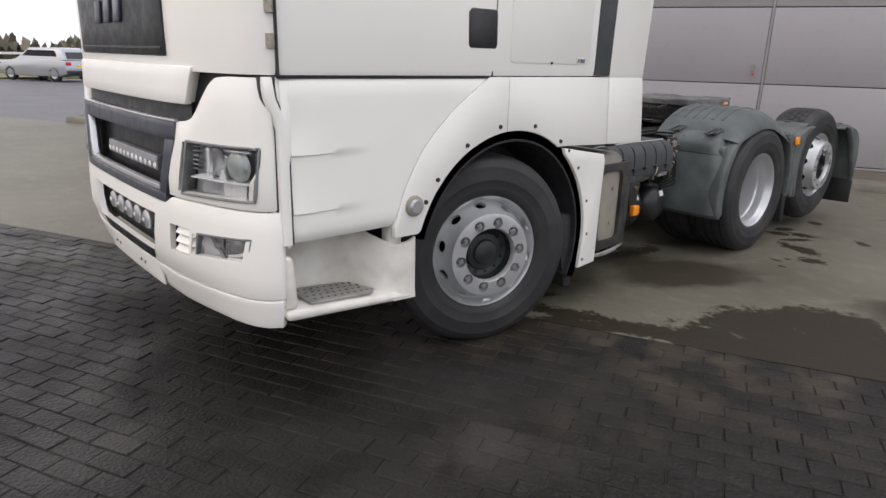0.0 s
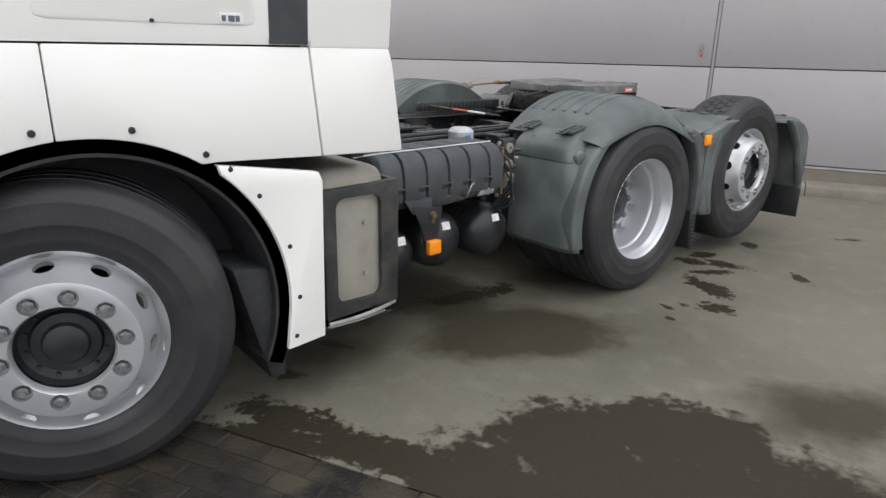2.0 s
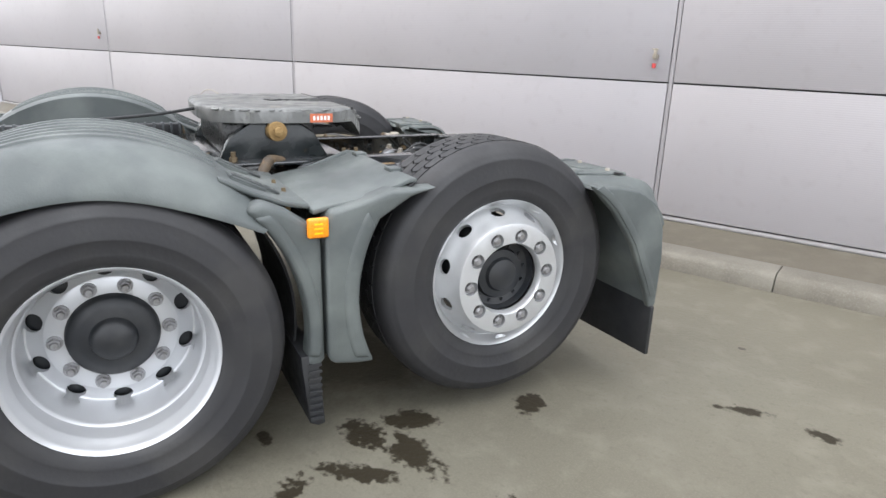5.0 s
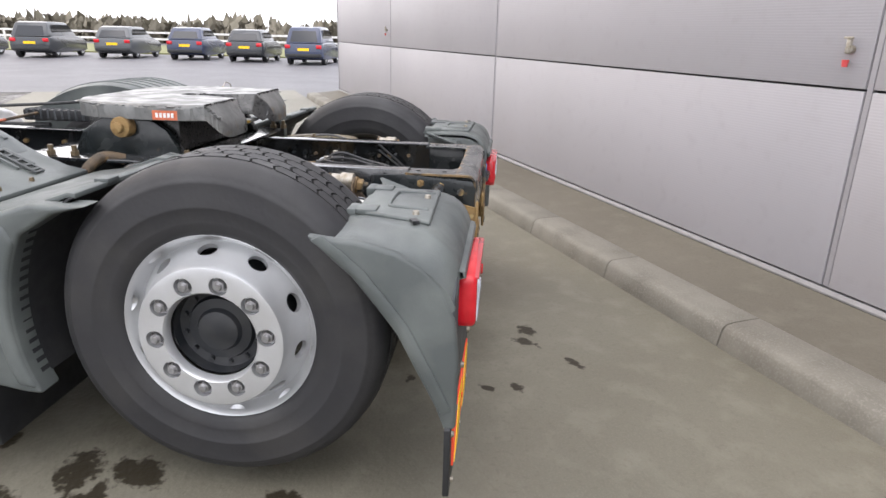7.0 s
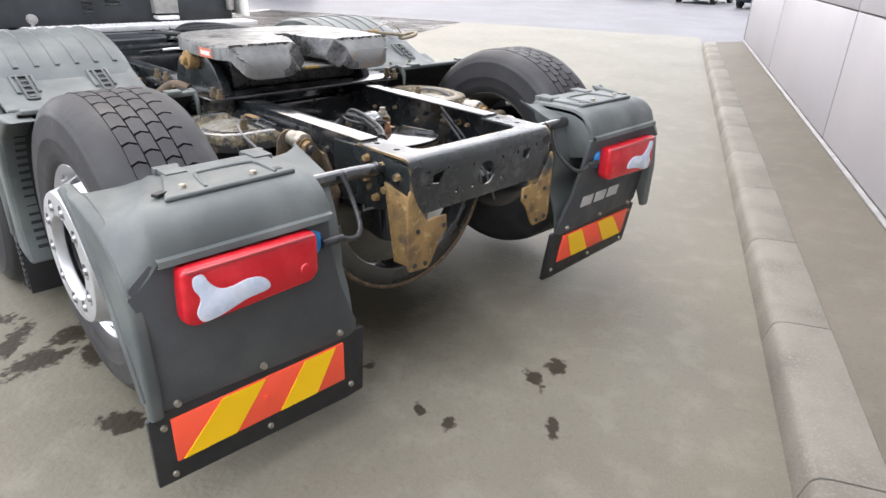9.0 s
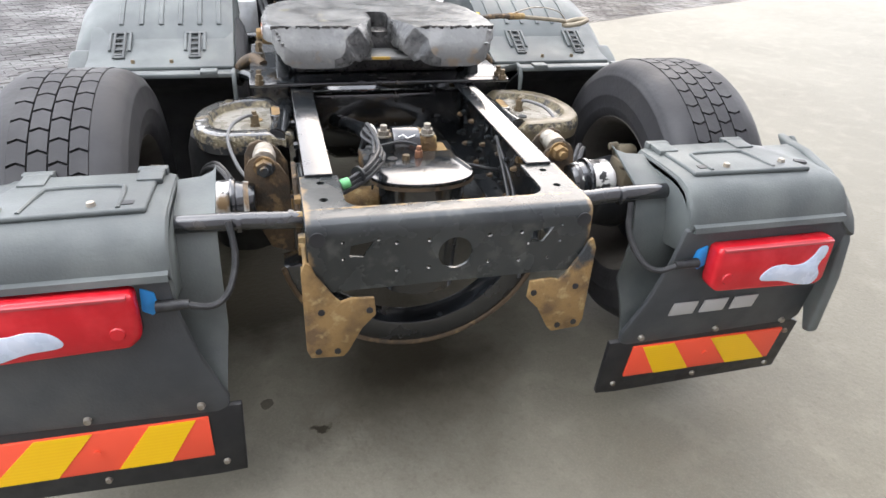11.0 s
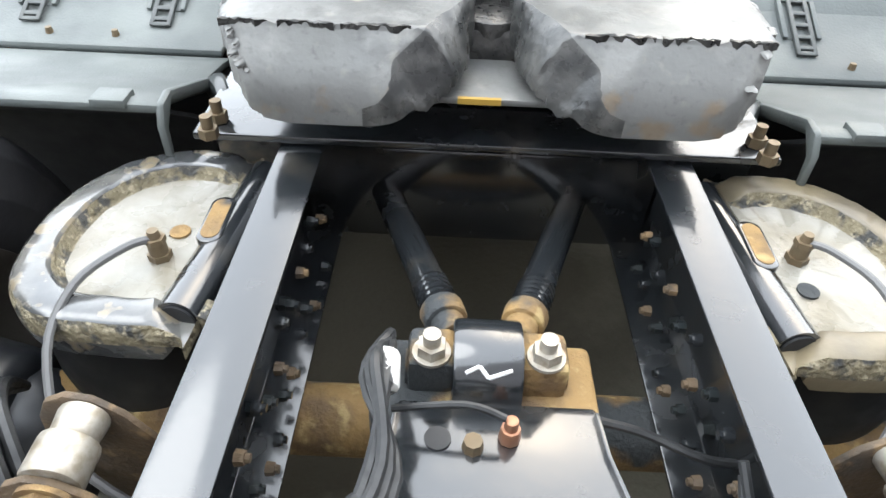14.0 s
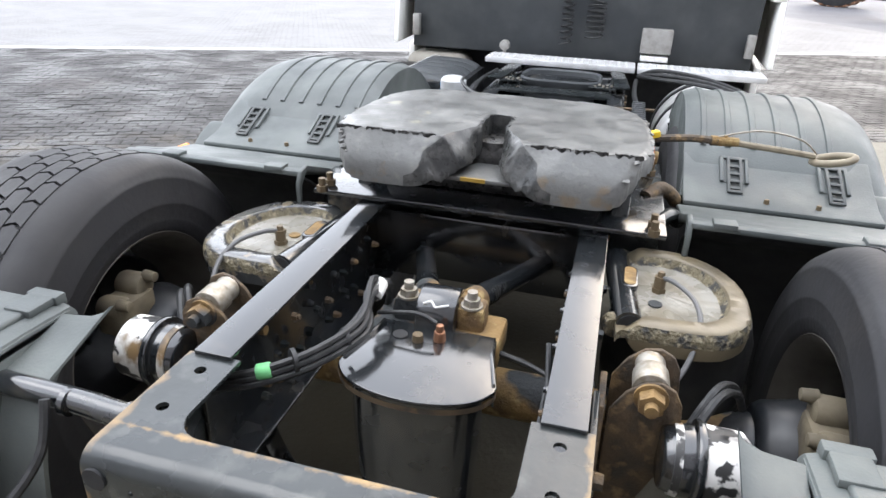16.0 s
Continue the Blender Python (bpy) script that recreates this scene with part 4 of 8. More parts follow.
front_panel(bm, -0.80, 0.80, 1.20, 1.32, -0.03, -0.03, 0.03, n=10)
part("grille_slot", bm, black_trim, truck)
bm = B()
front_quad(bm, [(-0.50, 0.602), (0.50, 0.602), (0.545, 0.785), (-0.545, 0.785)], 0.12, 0.22, 12)
cut(bumper, [bm])
bm = B()
front_quad(bm, [(-0.53, 0.585), (0.53, 0.585), (0.575, 0.80), (-0.575, 0.80)], -0.05, 0.02, 10)
insert = part("lamp_insert", bm, black_trim, truck, "black bumper insert with round spotlights", bevel=0.006)
for i in range(5):
    s, c = -0.25 + 0.138 * i, 0.712
    p, q, r = front_point(s, c, -0.05), front_point(s, c, -0.020), front_point(s, c, -0.012)
    bm = B()
    rod(bm, p, q, 0.042, 0.050, 24)
    spot = part("spotlight", bm, lamp_rim, insert, bevel=0.004)
    bm = B()
    rod(bm, q, r, 0.046, 0.043, 24)
    part("spotlight_ring", bm, lamp_back, spot, bevel=0.002)
    bm = B()
    front_dome(bm, s, c, 0.040, -0.012, -0.002, 4, 20)
    part("spotlight_glass", bm, bulb_grey, spot)
    bm = B()
    front_dome(bm, s, c, 0.012, -0.004, 0.004, 3, 10)
    part("bulb", bm, white_tape, spot)
bm = B()
front_quad(bm, [(-0.35, 0.545), (0.40, 0.545), (0.44, 0.60), (-0.39, 0.60)], 0.017, 0.01, 8)
part("insert_ledge", bm, black_trim, truck, "black ledge below the spotlights", bevel=0.003)
bm = B()
front_panel(bm, -0.42, 0.42, 0.41, 0.53, 0.012, 0.012, 0.01, n=6)
part("plate_holder", bm, white, truck, bevel=0.003)
for s in (-0.3, -0.24, 0.13, 0.19):
    p = front_point(s, 0.47, 0.012)
    bm = B()
    rod(bm, p + Vector((0, 0.004, 0)), p - Vector((0, 0.004, 0)), 0.008, seg=10)
    part("screw", bm, black_trim, truck)

# cab, upper shell
bm = B()
ring = [(x * 0.992, y - 0.0) for x, y in OUT] + [(1.222, 1.10)]
shape = ring + [(-x, y) for x, y in ring[::-1]][:-1]
rows = []
for z, inset, lean in ((1.405, 0.0, 0.0), (1.43, -0.006, 0.0), (1.8, -0.004, 0.0), (2.2, 0.0, 0.02), (2.7, 0.02, 0.10), (3.05, 0.06, 0.2), (3.2, 0.12, 0.3)):
    rows.append([(x * (1 - inset), y + (lean if y < 0 else -lean * 0.1), z) for x, y in shape])
grid = sheet(bm, rows, closed=True)
bm.faces.new(grid[0])
bm.faces.new(grid[-1])
part("cab_shell", bm, white, truck, "white painted driver's cab")
bm = B()
front_panel(bm, -0.66, 0.66, 1.46, 2.0, 0.012, 0.012, 0.02, n=12)
part("front_vent", bm, black_trim, truck, "black panel below the windscreen", bevel=0.01)
for z in (1.485, 1.985):
    bm = B()
    front_panel(bm, -0.64, 0.64, z, z + 0.012, 0.016, 0.016, 0.012, n=8)
    part("vent_edge", bm, plastic_dark, truck, bevel=0.003)
# plain slanted shapes in place of the maker's badge
for x in (-0.16, 0.0, 0.16):
    bm = B()
    prism(bm, [(x - 0.055, 1.60), (x + 0.035, 1.60), (x + 0.06, 1.70), (x - 0.03, 1.70)], "xz", -1.398, -1.385)
    part("badge_block", bm, grille_grey, truck, "plain raised badge shape", bevel=0.004)
bm = B()
front_quad(bm, [(-0.815, 1.276), (0.815, 1.276), (0.862, 1.425), (-0.862, 1.425)], 0.010, 0.06, 16)
part("hood_lip", bm, white, truck, "white lower edge of the front flap", bevel=0.010)


DOOR_Z = (0.755, 0.775, 0.80, 0.84, 0.872, 0.876, 0.90, 0.93, 0.97, 1.03, 1.08, 1.102, 1.106, 1.13, 1.16, 1.20, 1.24, 1.28, 1.32, 1.36, 1.385, 1.398)
WING = [(0.70, -0.63), (0.75, -0.627), (0.92, -0.566), (1.02, -0.51), (1.092, -0.46), (1.16, -0.395), (1.23, -0.32), (1.30, -0.225), (1.366, -0.121), (1.40, -0.06)]


def wing_edge(z):
    for (a, ya), (b, yb) in zip(WING, WING[1:]):
        if z <= b:
            return ya + (yb - ya) * (z - a) / (b - a)
    return WING[-1][1]


def door_front(z):
    f = min(1.0, max(0.0, (z - 1.2) / 0.15))
    return -1.112 - 0.05 * f * f * (3 - 2 * f)


def swage(z, f):
    """Two creases that fade out along the door."""
    out = 0.0
    for z0, reach in ((0.874, 0.75), (1.104, 0.6)):
        if z0 < z < z0 + 0.10:
            out += 0.010 * (1 - (z - z0) / 0.10) * max(0.0, 1 - f / reach) ** 1.6
    return out - 0.014 * max(0.0, (z - 1.34) / 0.06) ** 2 - 0.02 * max(0.0, (0.80 - z) / 0.045) ** 2


def cab_side(side):
    x0, x1 = side * 1.195, side * 1.228

    def slab(name, pts, material, lo=x0, hi=x1, bevel=0.006, label=""):
        b = B()
        prism(b, pts, "yz", lo, hi)
        return part(name, b, material, truck, label, bevel=bevel)

    # lower door panel with a soft swage
    b = B()
    rows = []
    for z in DOOR_Z:
        a, e = door_front(z), wing_edge(z) - 0.007
        rows.append([(side * (1.224 + swage(z, k / 20) - 0.012 * max(0.0, 1 - k / 1.5)), a + (e - a) * k / 20, z) for k in range(21)])
    solid_sheet(b, rows, lambda p: Vector((p.x - side * 0.03, p.y, p.z)))
    part("lower_door", b, white, truck, "white lower door panel with two creases")
    b = B()
    rows = []
    for dy, dx in ((-0.052, -0.016), (-0.048, -0.004), (-0.040, 0.0), (-0.018, 0.002), (-0.010, -0.002), (-0.007, -0.012)):
        rows.append([(side * (1.222 + dx - 0.014 * max(0.0, (z - 1.34) / 0.06) ** 2), door_front(z) + dy, z) for z in DOOR_Z])
    solid_sheet(b, rows, lambda p: Vector((p.x - side * 0.03, p.y, p.z)))
    part("edge_strip", b, white, truck)
    for d0, d1, out in ((-0.056, -0.050, 1.199), (-0.0088, -0.002, 1.2165)):
        seal = [(door_front(z) + d0, z) for z in DOOR_Z] + [(door_front(z) + d1, z) for z in DOOR_Z[::-1]]
        slab("door_seal", seal, black_trim, side * 1.17, side * out, 0)
    b = B()
    span_box(b, (side * 1.12, -1.20, 0.78), (side * 1.18, -0.66, 1.395))
    part("door_core", b, black_trim, truck)
    # wing panel with the wheel arch
    outer = [(-0.620, 0.70)] + [(wing_edge(z), z) for z in DOOR_Z[:-1]] + [(wing_edge(1.397), 1.399)]
    inner = arc(0.12, 0.51, 0.628, 52, 161, 26)
    slab("front_wing", outer + [(0.064, 1.399), (0.064, 1.1355)] + [p for p in inner if p[0] < 0.06] + [(-0.49, 0.70)], white, label="white wing panel round the front wheel")
    slab("side_skirt", [(0.068, 1.399), (0.868, 1.399), (0.905, 1.02), (0.52, 1.035)] + [p for p in inner if 0.07 < p[0] < 0.505] + [(0.068, 1.1355)], white)
    slab("rear_fairing", [(0.874, 1.399), (1.205, 1.399), (1.222, 1.34), (1.265, 1.03), (1.265, 1.01), (0.911, 1.02)], white)
    slab("rear_skirt", [(0.515, 1.025), (0.885, 0.965), (0.90, 0.93), (0.885, 0.31), (0.725, 0.295)] + arc(0.12, 0.51, 0.628, -10, 50, 14), white, side * 1.19, side * 1.235)
    # arch liner lip
    b = B()
    rows = []
    for px, pr in ((1.215, 0.632), (1.215, 0.575), (1.10, 0.56), (0.80, 0.56)):
        rows.append([(side * px, y, z) for y, z in arc(0.12, 0.51, pr, -25, 165, 40)])
    solid_sheet(b, rows, lambda p: Vector((p.x, 0.12 + (p.y - 0.12) * 1.02, 0.51 + (p.z - 0.51) * 1.02)))
    part("arch_liner", b, liner, truck, "black plastic wheel arch liner")
    b = B()
    prism(b, [(0.55, 0.64), (0.70, 0.62), (0.742, 0.32), (0.73, 0.17), (0.67, 0.17), (0.61, 0.40)], "yz", side * 0.74, side * 1.188)
    part("wheel_flap", b, liner, truck, "black rubber flap behind the front wheel", bevel=0.01)
    for y, z in ((-0.45, 0.845), (-0.374, 0.935), (-0.20, 1.082), (0.012, 1.165), (0.268, 1.151), (0.47, 1.045), (0.64, 0.898), (0.74, 0.70), (0.765, 0.50), (0.76, 0.345), (0.54, 0.99)):
        d = math.hypot(y - 0.12, z - 0.51)
        y, z = 0.12 + (y - 0.12) * 0.662 / d, 0.51 + (z - 0.51) * 0.662 / d
        b = B()
        rod(b, (side * 1.226, y, z), (side * 1.236, y, z), 0.0115, 0.009, 12)
        part("screw", b, black_trim, truck)
    b = B()
    rod(b, (side * 1.22, -0.52, 0.837), (side * 1.245, -0.52, 0.837), 0.05, 0.045, 28)
    mk = part("side_marker", b, beige, truck, "round dull side marker lamp", bevel=0.004)
    b = B()
    rod(b, (side * 1.245, -0.52, 0.837), (side * 1.257, -0.52, 0.837), 0.036, 0.028, 28)
    part("marker_lens", b, bulb_grey, mk)
    # step
    b = B()
    prism(b, [(-1.16, 0.432), (-0.515, 0.39), (-0.515, 0.43), (-1.10, 0.475), (-1.16, 0.475)], "yz", side * 0.88, side * 1.23)
    prism(b, [(-1.16, 0.475), (-1.10, 0.475), (-1.115, 0.70), (-1.16, 0.71)], "yz", side * 0.88, side * 1.215)
    st = part("step", b, step_white, truck, "moulded off-white entry step", bevel=0.024, segments=3)
    b = B()
    plan = [(0.975, -1.12, 0.775), (0.975, -0.88, 0.775), (0.978, -0.84, 0.775), (0.99, -0.80, 0.775), (1.02, -0.76, 0.765), (1.07, -0.72, 0.735), (1.13, -0.685, 0.705), (1.175, -0.655, 0.685), (1.205, -0.625, 0.672), (1.222, -0.59, 0.666), (1.228, -0.55, 0.672), (1.228, -0.52, 0.684), (1.224, -0.506, 0.69)]
    rows = []
    for u in (0.0, 0.03, 0.07, 0.15, 0.5, 0.94, 1.0):
        flare = 0.045 * (1 - u / 0.15) ** 2 if u < 0.15 else 0.0
        rows.append([(side * min(x + flare, 1.228), y - (0.0 if y < -0.6 else 0.0), 0.397 - 0.055 * (y + 0.515) + (top - 0.397 + 0.055 * (y + 0.515)) * u) for x, y, top in plan])
    solid_sheet(b, rows, lambda p: Vector((p.x - side * 0.022, p.y + 0.008, p.z)))
    part("step_wall", b, step_white, st)
    b = B()
    span_box(b, (side * 1.12, -0.625, 0.64), (side * 1.185, -0.555, 0.79))
    part("step_post", b, step_white, st, bevel=0.008)
    b = B()
    prism(b, [(side * 1.0, -1.05), (side * 1.20, -1.04), (side * 1.205, -0.74), (side * 1.17, -0.70), (side * 1.02, -0.78)], "xy", 0.452, 0.466)
    move(b, b.verts[:], Matrix.Translation((0, -0.9, 0.46)) @ Matrix.Rotation(radians(-3.6), 4, "X") @ Matrix.Translation((0, 0.9, -0.448)))
    tr = part("step_tread", b, tread_metal, st, "grey perforated metal tread", bevel=0.004)
    for i in range(9):
        for j in range(4):
            b = B()
            yy, xx = -1.02 + 0.033 * i + (0.016 if j % 2 else 0), side * (1.045 + 0.042 * j)
            rod(b, (xx, yy, 0.474 - 0.063 * (yy + 0.9)), (xx, yy, 0.4785 - 0.063 * (yy + 0.9)), 0.009, 0.007, 8)
            part("tread_stud", b, black_trim, st)
    # upper side details
    slab("locker_door", [(0.06, 1.47), (0.09, 1.462), (0.66, 1.458), (0.685, 1.475), (0.70, 2.2), (0.05, 2.2)], white, side * 1.20, side * 1.231, 0.01, "flush white storage locker door")
    b = B()
    box(b, (side * 1.232, 0.60, 1.482), (0.003, 0.075, 0.03))
    part("sticker", b, white_tape, truck, "small printed label on the locker door")
    for dy in (-0.025, 0.0, 0.02):
        b = B()
        box(b, (side * 1.2345, 0.60 + dy, 1.482), (0.002, 0.013 if dy else 0.02, 0.018))
        part("print_bar", b, sticker_ink, truck)
    b = B()
    rod(b, (side * 1.229, 0.36, 1.468), (side * 1.236, 0.36, 1.468), 0.006, seg=10)
    part("locker_lock", b, black_trim, truck)
    slab("corner_strip", [(0.725, 1.408), (0.865, 1.408), (0.90, 2.3), (0.75, 2.3)], plastic_dark, side * 1.19, side * 1.2335, 0.003, "dark grey vertical strip behind the door")
    slab("cab_fairing", [(0.872, 1.395), (1.208, 1.395), (1.24, 1.85), (1.25, 2.9), (0.9, 2.9), (0.905, 2.3)], white, side * 1.15, side * 1.23, 0.01)
    slab("handle_recess", [(-0.215, 1.535), (-0.20, 1.525), (-0.045, 1.525), (-0.03, 1.54), (-0.035, 1.69), (-0.05, 1.70), (-0.20, 1.70), (-0.22, 1.68)], black_trim, side * 1.2, side * 1.229, 0.012, "black recessed door handle")
    for pts in ([(-0.058, 1.395), (-0.052, 1.395), (-0.012, 2.4), (-0.018, 2.4)], [(-1.155, 1.40), (-1.149, 1.40), (-1.149, 2.4), (-1.155, 2.4)], [(-1.15, 1.392), (0.87, 1.392), (0.87, 1.400), (-1.15, 1.400)]):
        slab("panel_gap", pts, black_trim, side * 1.19, side * 1.2245 if pts[1][0] - pts[0][0] < 1 else side * 1.218, 0)
    for z in (1.50, 1.62):
        b = B()
        rod(b, (side * 1.20, -1.165, z), (side * 1.20, -1.165, z + 0.05), 0.02, seg=10)
        part("hinge", b, zinc, truck)
    b = B()
    prism(b, [(-1.14, 0.74), (-1.128, 0.74), (-1.128, 1.0), (-1.105, 1.15), (-1.105, 1.385), (-1.15, 1.385)], "yz", side * 1.17, side * 1.218)
    part("door_post", b, white, truck, bevel=0.006)


mirror_pair(cab_side)
bm = B()
span_box(bm, (-1.12, 1.09, 0.98), (1.12, 1.16, 3.0))
part("rear_wall", bm, plastic_dark, truck, "dark dirty rear wall of the cab", bevel=0.01)
bm = B()
span_box(bm, (-0.90, -1.2, 0.55), (0.90, 0.95, 1.405))
part("under_cab", bm, liner, truck)

# ---- chassis ----
for side in (1, -1):
    bm = B()
    prism(bm, [(side * 0.285, 0.937), (side * 0.362, 0.937), (side * 0.362, 0.665), (side * 0.285, 0.665), (side * 0.285, 0.673), (side * 0.353, 0.673), (side * 0.353, 0.929), (side * 0.285, 0.929)], "xz", -0.9, 4.845)
    rail = part("chassis_rail", bm, frame_black, truck, "glossy black steel chassis rail", bevel=0.002)
    for y in [0.9 + 0.22 * i for i in range(18)]:
        for z in (0.72, 0.86):
            bm = B()
            rod(bm, (side * 0.36, y, z), (side * 0.376, y, z), 0.014, 0.011, 6)
            rod(bm, (side * 0.352, y, z), (side * 0.335, y, z), 0.014, 0.012, 6)
            part("bolt", bm, rust if (y * 7) % 2 < 0.8 else frame_worn, rail)
bm = B()
outline = [(4.838, 0.928)] + arc(5.085, 0.893, 0.035, 90, 0, 6) + [(5.12, 0.73), (5.112, 0.73)] + arc(5.085, 0.893, 0.027, 0, 90, 6) + [(4.838, 0.920)]
prism(bm, outline, "yz", -0.375, 0.375)
cross = part("rear_crossmember", bm, cross_paint, truck, "worn black pressed-steel end crossmember with rusty edges")
holes = []
c = B()
prism(c, [(-0.27, 4.7), (0.27, 4.7), (0.27, 4.99)] + [(0.22 + 0.05 * math.cos(radians(a)), 4.99 + 0.05 * math.sin(radians(a))) for a in range(0, 91, 15)] + [(-0.22 - 0.05 * math.cos(radians(a)), 4.99 + 0.05 * math.sin(radians(a))) for a in range(90, -1, -15)], "xy", 0.9, 0.95)
holes.append(c)
for x in (-0.322, 0.322):
    for y in (4.885, 4.99):
        c = B()
        rod(c, (x, y, 0.9), (x, y, 0.95), 0.011, seg=14)
        holes.append(c)
c = B()
rod(c, (0, 5.05, 0.815), (0, 5.2, 0.815), 0.046, seg=24)
holes.append(c)
for x in (-0.24, 0.24):
    c = B()
    prism(c, [(x - 0.03, 0.87), (x + 0.03, 0.86), (x + 0.035, 0.83), (x + 0.0, 0.825)], "xz", 5.05, 5.2)
    holes.append(c)
for x, z in ((0.155, 0.86), (0.07, 0.86), (-0.09, 0.86), (-0.178, 0.86), (0.155, 0.78), (0.07, 0.78), (-0.09, 0.78), (-0.178, 0.775), (-0.26, 0.775), (0.29, 0.872), (0.29, 0.825), (-0.29, 0.872), (-0.29, 0.825), (0.2, 0.872), (-0.2, 0.825)):
    c = B()
    rod(c, (x, 5.05, z), (x, 5.2, z), 0.0065 if abs(x) < 0.19 else 0.005, seg=10)
    holes.append(c)
cut(cross, holes)
for p in cross.data.polygons:
    p.use_smooth = True
cross.data.set_sharp_from_angle(angle=radians(30))
for side in (1, -1):
    bm = B()
    prism(bm, [(4.70, 0.915), (4.845, 0.922), (5.105, 0.905), (5.118, 0.88), (5.118, 0.735), (5.0, 0.72), (4.70, 0.69)], "yz", side * 0.365, side * 0.377)
    part("side_plate", bm, frame_worn, truck, bevel=0.003)
    for y, z in ((4.90, 0.89), (4.98, 0.88), (5.06, 0.86), (4.90, 0.82), (5.0, 0.80), (5.07, 0.77), (4.95, 0.76)):
        bm = B()
        rod(bm, (side * 0.375, y, z), (side * 0.394, y, z), 0.016, 0.013, 6)
        part("bolt", bm, rust, truck)
    bm = B()
    # solid matt-black disc that paints the dark inside of the lip's open end
    rod(bm, (side * 0.351, 5.06, 0.884), (side * 0.351, 5.1235, 0.884), 0.020, seg=18)
    part("corner_hole", bm, liner, truck)
    bm = B()
    prism(bm, [(side * 0.384, 0.83), (side * 0.372, 0.822), (side * 0.360, 0.79), (side * 0.318, 0.722), (side * 0.302, 0.704), (side * 0.275, 0.712), (side * 0.215, 0.708), (side * 0.211, 0.655), (side * 0.248, 0.615), (side * 0.285, 0.545), (side * 0.300, 0.528), (side * 0.385, 0.534), (side * 0.395, 0.56), (side * 0.396, 0.80)], "xz", 5.122, 5.134)
    tab = part("rear_bracket", bm, rust, truck, "bare rusty bracket plate below the crossmember", bevel=0.003)
    for x, z in ((0.352, 0.68), (0.228, 0.672), (0.365, 0.555), (0.315, 0.55)):
        bm = B()
        rod(bm, (side * x, 5.133, z), (side * x, 5.137, z), 0.009, seg=12)
        part("hole", bm, black_trim, tab)
    bm = B()
    prism(bm, [(5.0, 0.83), (5.13, 0.80), (5.134, 0.555), (5.05, 0.55)], "yz", side * 0.378, side * 0.388)
    part("rear_bracket_side", bm, rust, truck, bevel=0.002)
    bm = B()
    tube(bm, [(side * 0.372, 4.975, 0.87), (side * 0.44, 4.975, 0.872), (side * 0.52, 4.97, 0.874), (side * 0.70, 4.965, 0.874)], 0.0235, 14)
    part("mudguard_tube", bm, frame_black, truck, "glossy black carrier tube")
    for x in (0.40, 0.53):
        bm = B()
        rod(bm, (side * x, 4.974, 0.872), (side * (x + 0.012), 4.974, 0.872), 0.0262, seg=18)
        part("tube_collar", bm, frame_black, truck)
# crossmembers between the rails
for y, z0, z1, depth in ((1.3, 0.68, 0.9, 0.12), (2.2, 0.68, 0.9, 0.14), (3.05, 0.66, 0.9, 0.1), (3.85, 0.66, 0.88, 0.08)):
    bm = B()
    span_box(bm, (-0.35, y, z0), (0.35, y + depth, z1))
    part("crossmember", bm, frame_black, truck, bevel=0.01)
bm = B()
span_box(bm, (-0.34, -0.6, 0.4), (0.34, 1.75, 0.93))
part("gearbox", bm, frame_black, truck, "black oily engine and gearbox housing", bevel=0.06)
bm = B()
rod(bm, (0, 1.7, 0.66), (0, 2.75, 0.56), 0.055, seg=18)
part("propshaft", bm, frame_black, truck)
bm = B()
lathe(bm, [(-0.56, 0.06), (-0.36, 0.075), (-0.3, 0.12), (-0.19, 0.22), (-0.05, 0.26), (0.1, 0.26), (0.22, 0.2), (0.32, 0.11), (0.38, 0.075), (0.56, 0.06)], 32)
move(bm, bm.verts[:], Matrix.Translation((0.02, 3.0, 0.51)))
part("drive_axle", bm, frame_black, truck, "black drive axle housing")
bm = B()
rod(bm, (-0.86, 4.35, 0.596), (0.86, 4.35, 0.596), 0.062, seg=20)
part("tag_axle", bm, rust, truck, "rusty lift axle beam")
bm = B()
rod(bm, (-0.9, 0, 0.45), (0.9, 0, 0.45), 0.06, seg=16)
part("front_axle", bm, frame_black, truck)
bm = B()
ring = arc(0, 0.65, 0.415, 192, 348, 26)
rows = []
for ny, nr in ((4.60, -0.05), (4.70, -0.05), (4.70, 0.035), (4.60, 0.035)):
    rows.append([(x * (1 + nr / 0.415), ny, 0.65 + (z - 0.65) * (1 + nr / 0.415)) for x, z in ring])
grid = sheet(bm, rows + [rows[0]])
for k in (0, -1):
    bm.faces.new([g[k] for g in grid[:4]])
part("dropped_beam", bm, frame_black, truck, "black U-shaped lift axle beam", bevel=0.006)
bm = B()
tube(bm, [(x * 1.085, 4.70, 0.65 + (z - 0.65) * 1.085) for x, z in ring], 0.009, 8, 1)
part("beam_rim", bm, rust_dark, truck)

# lift axle bracket, the curved hood over the axle
bm = B()
HOOD_X = -0.014
hood = [(0.128, 4.478), (0.136, 4.492), (0.142, 4.55), (0.168, 4.656), (0.166, 4.672)] + [(0.160 * math.cos(radians(a)), 4.668 + 0.083 * math.sin(radians(a))) for a in range(20, 91, 10)]
hood = [(HOOD_X + x, y) for x, y in hood + [(-x, y) for x, y in hood[::-1]][1:]]
prism(bm, hood, "xy", 0.832, 0.842)
part("axle_hood", bm, frame_black, truck, "glossy black curved axle bracket", bevel=0.004)
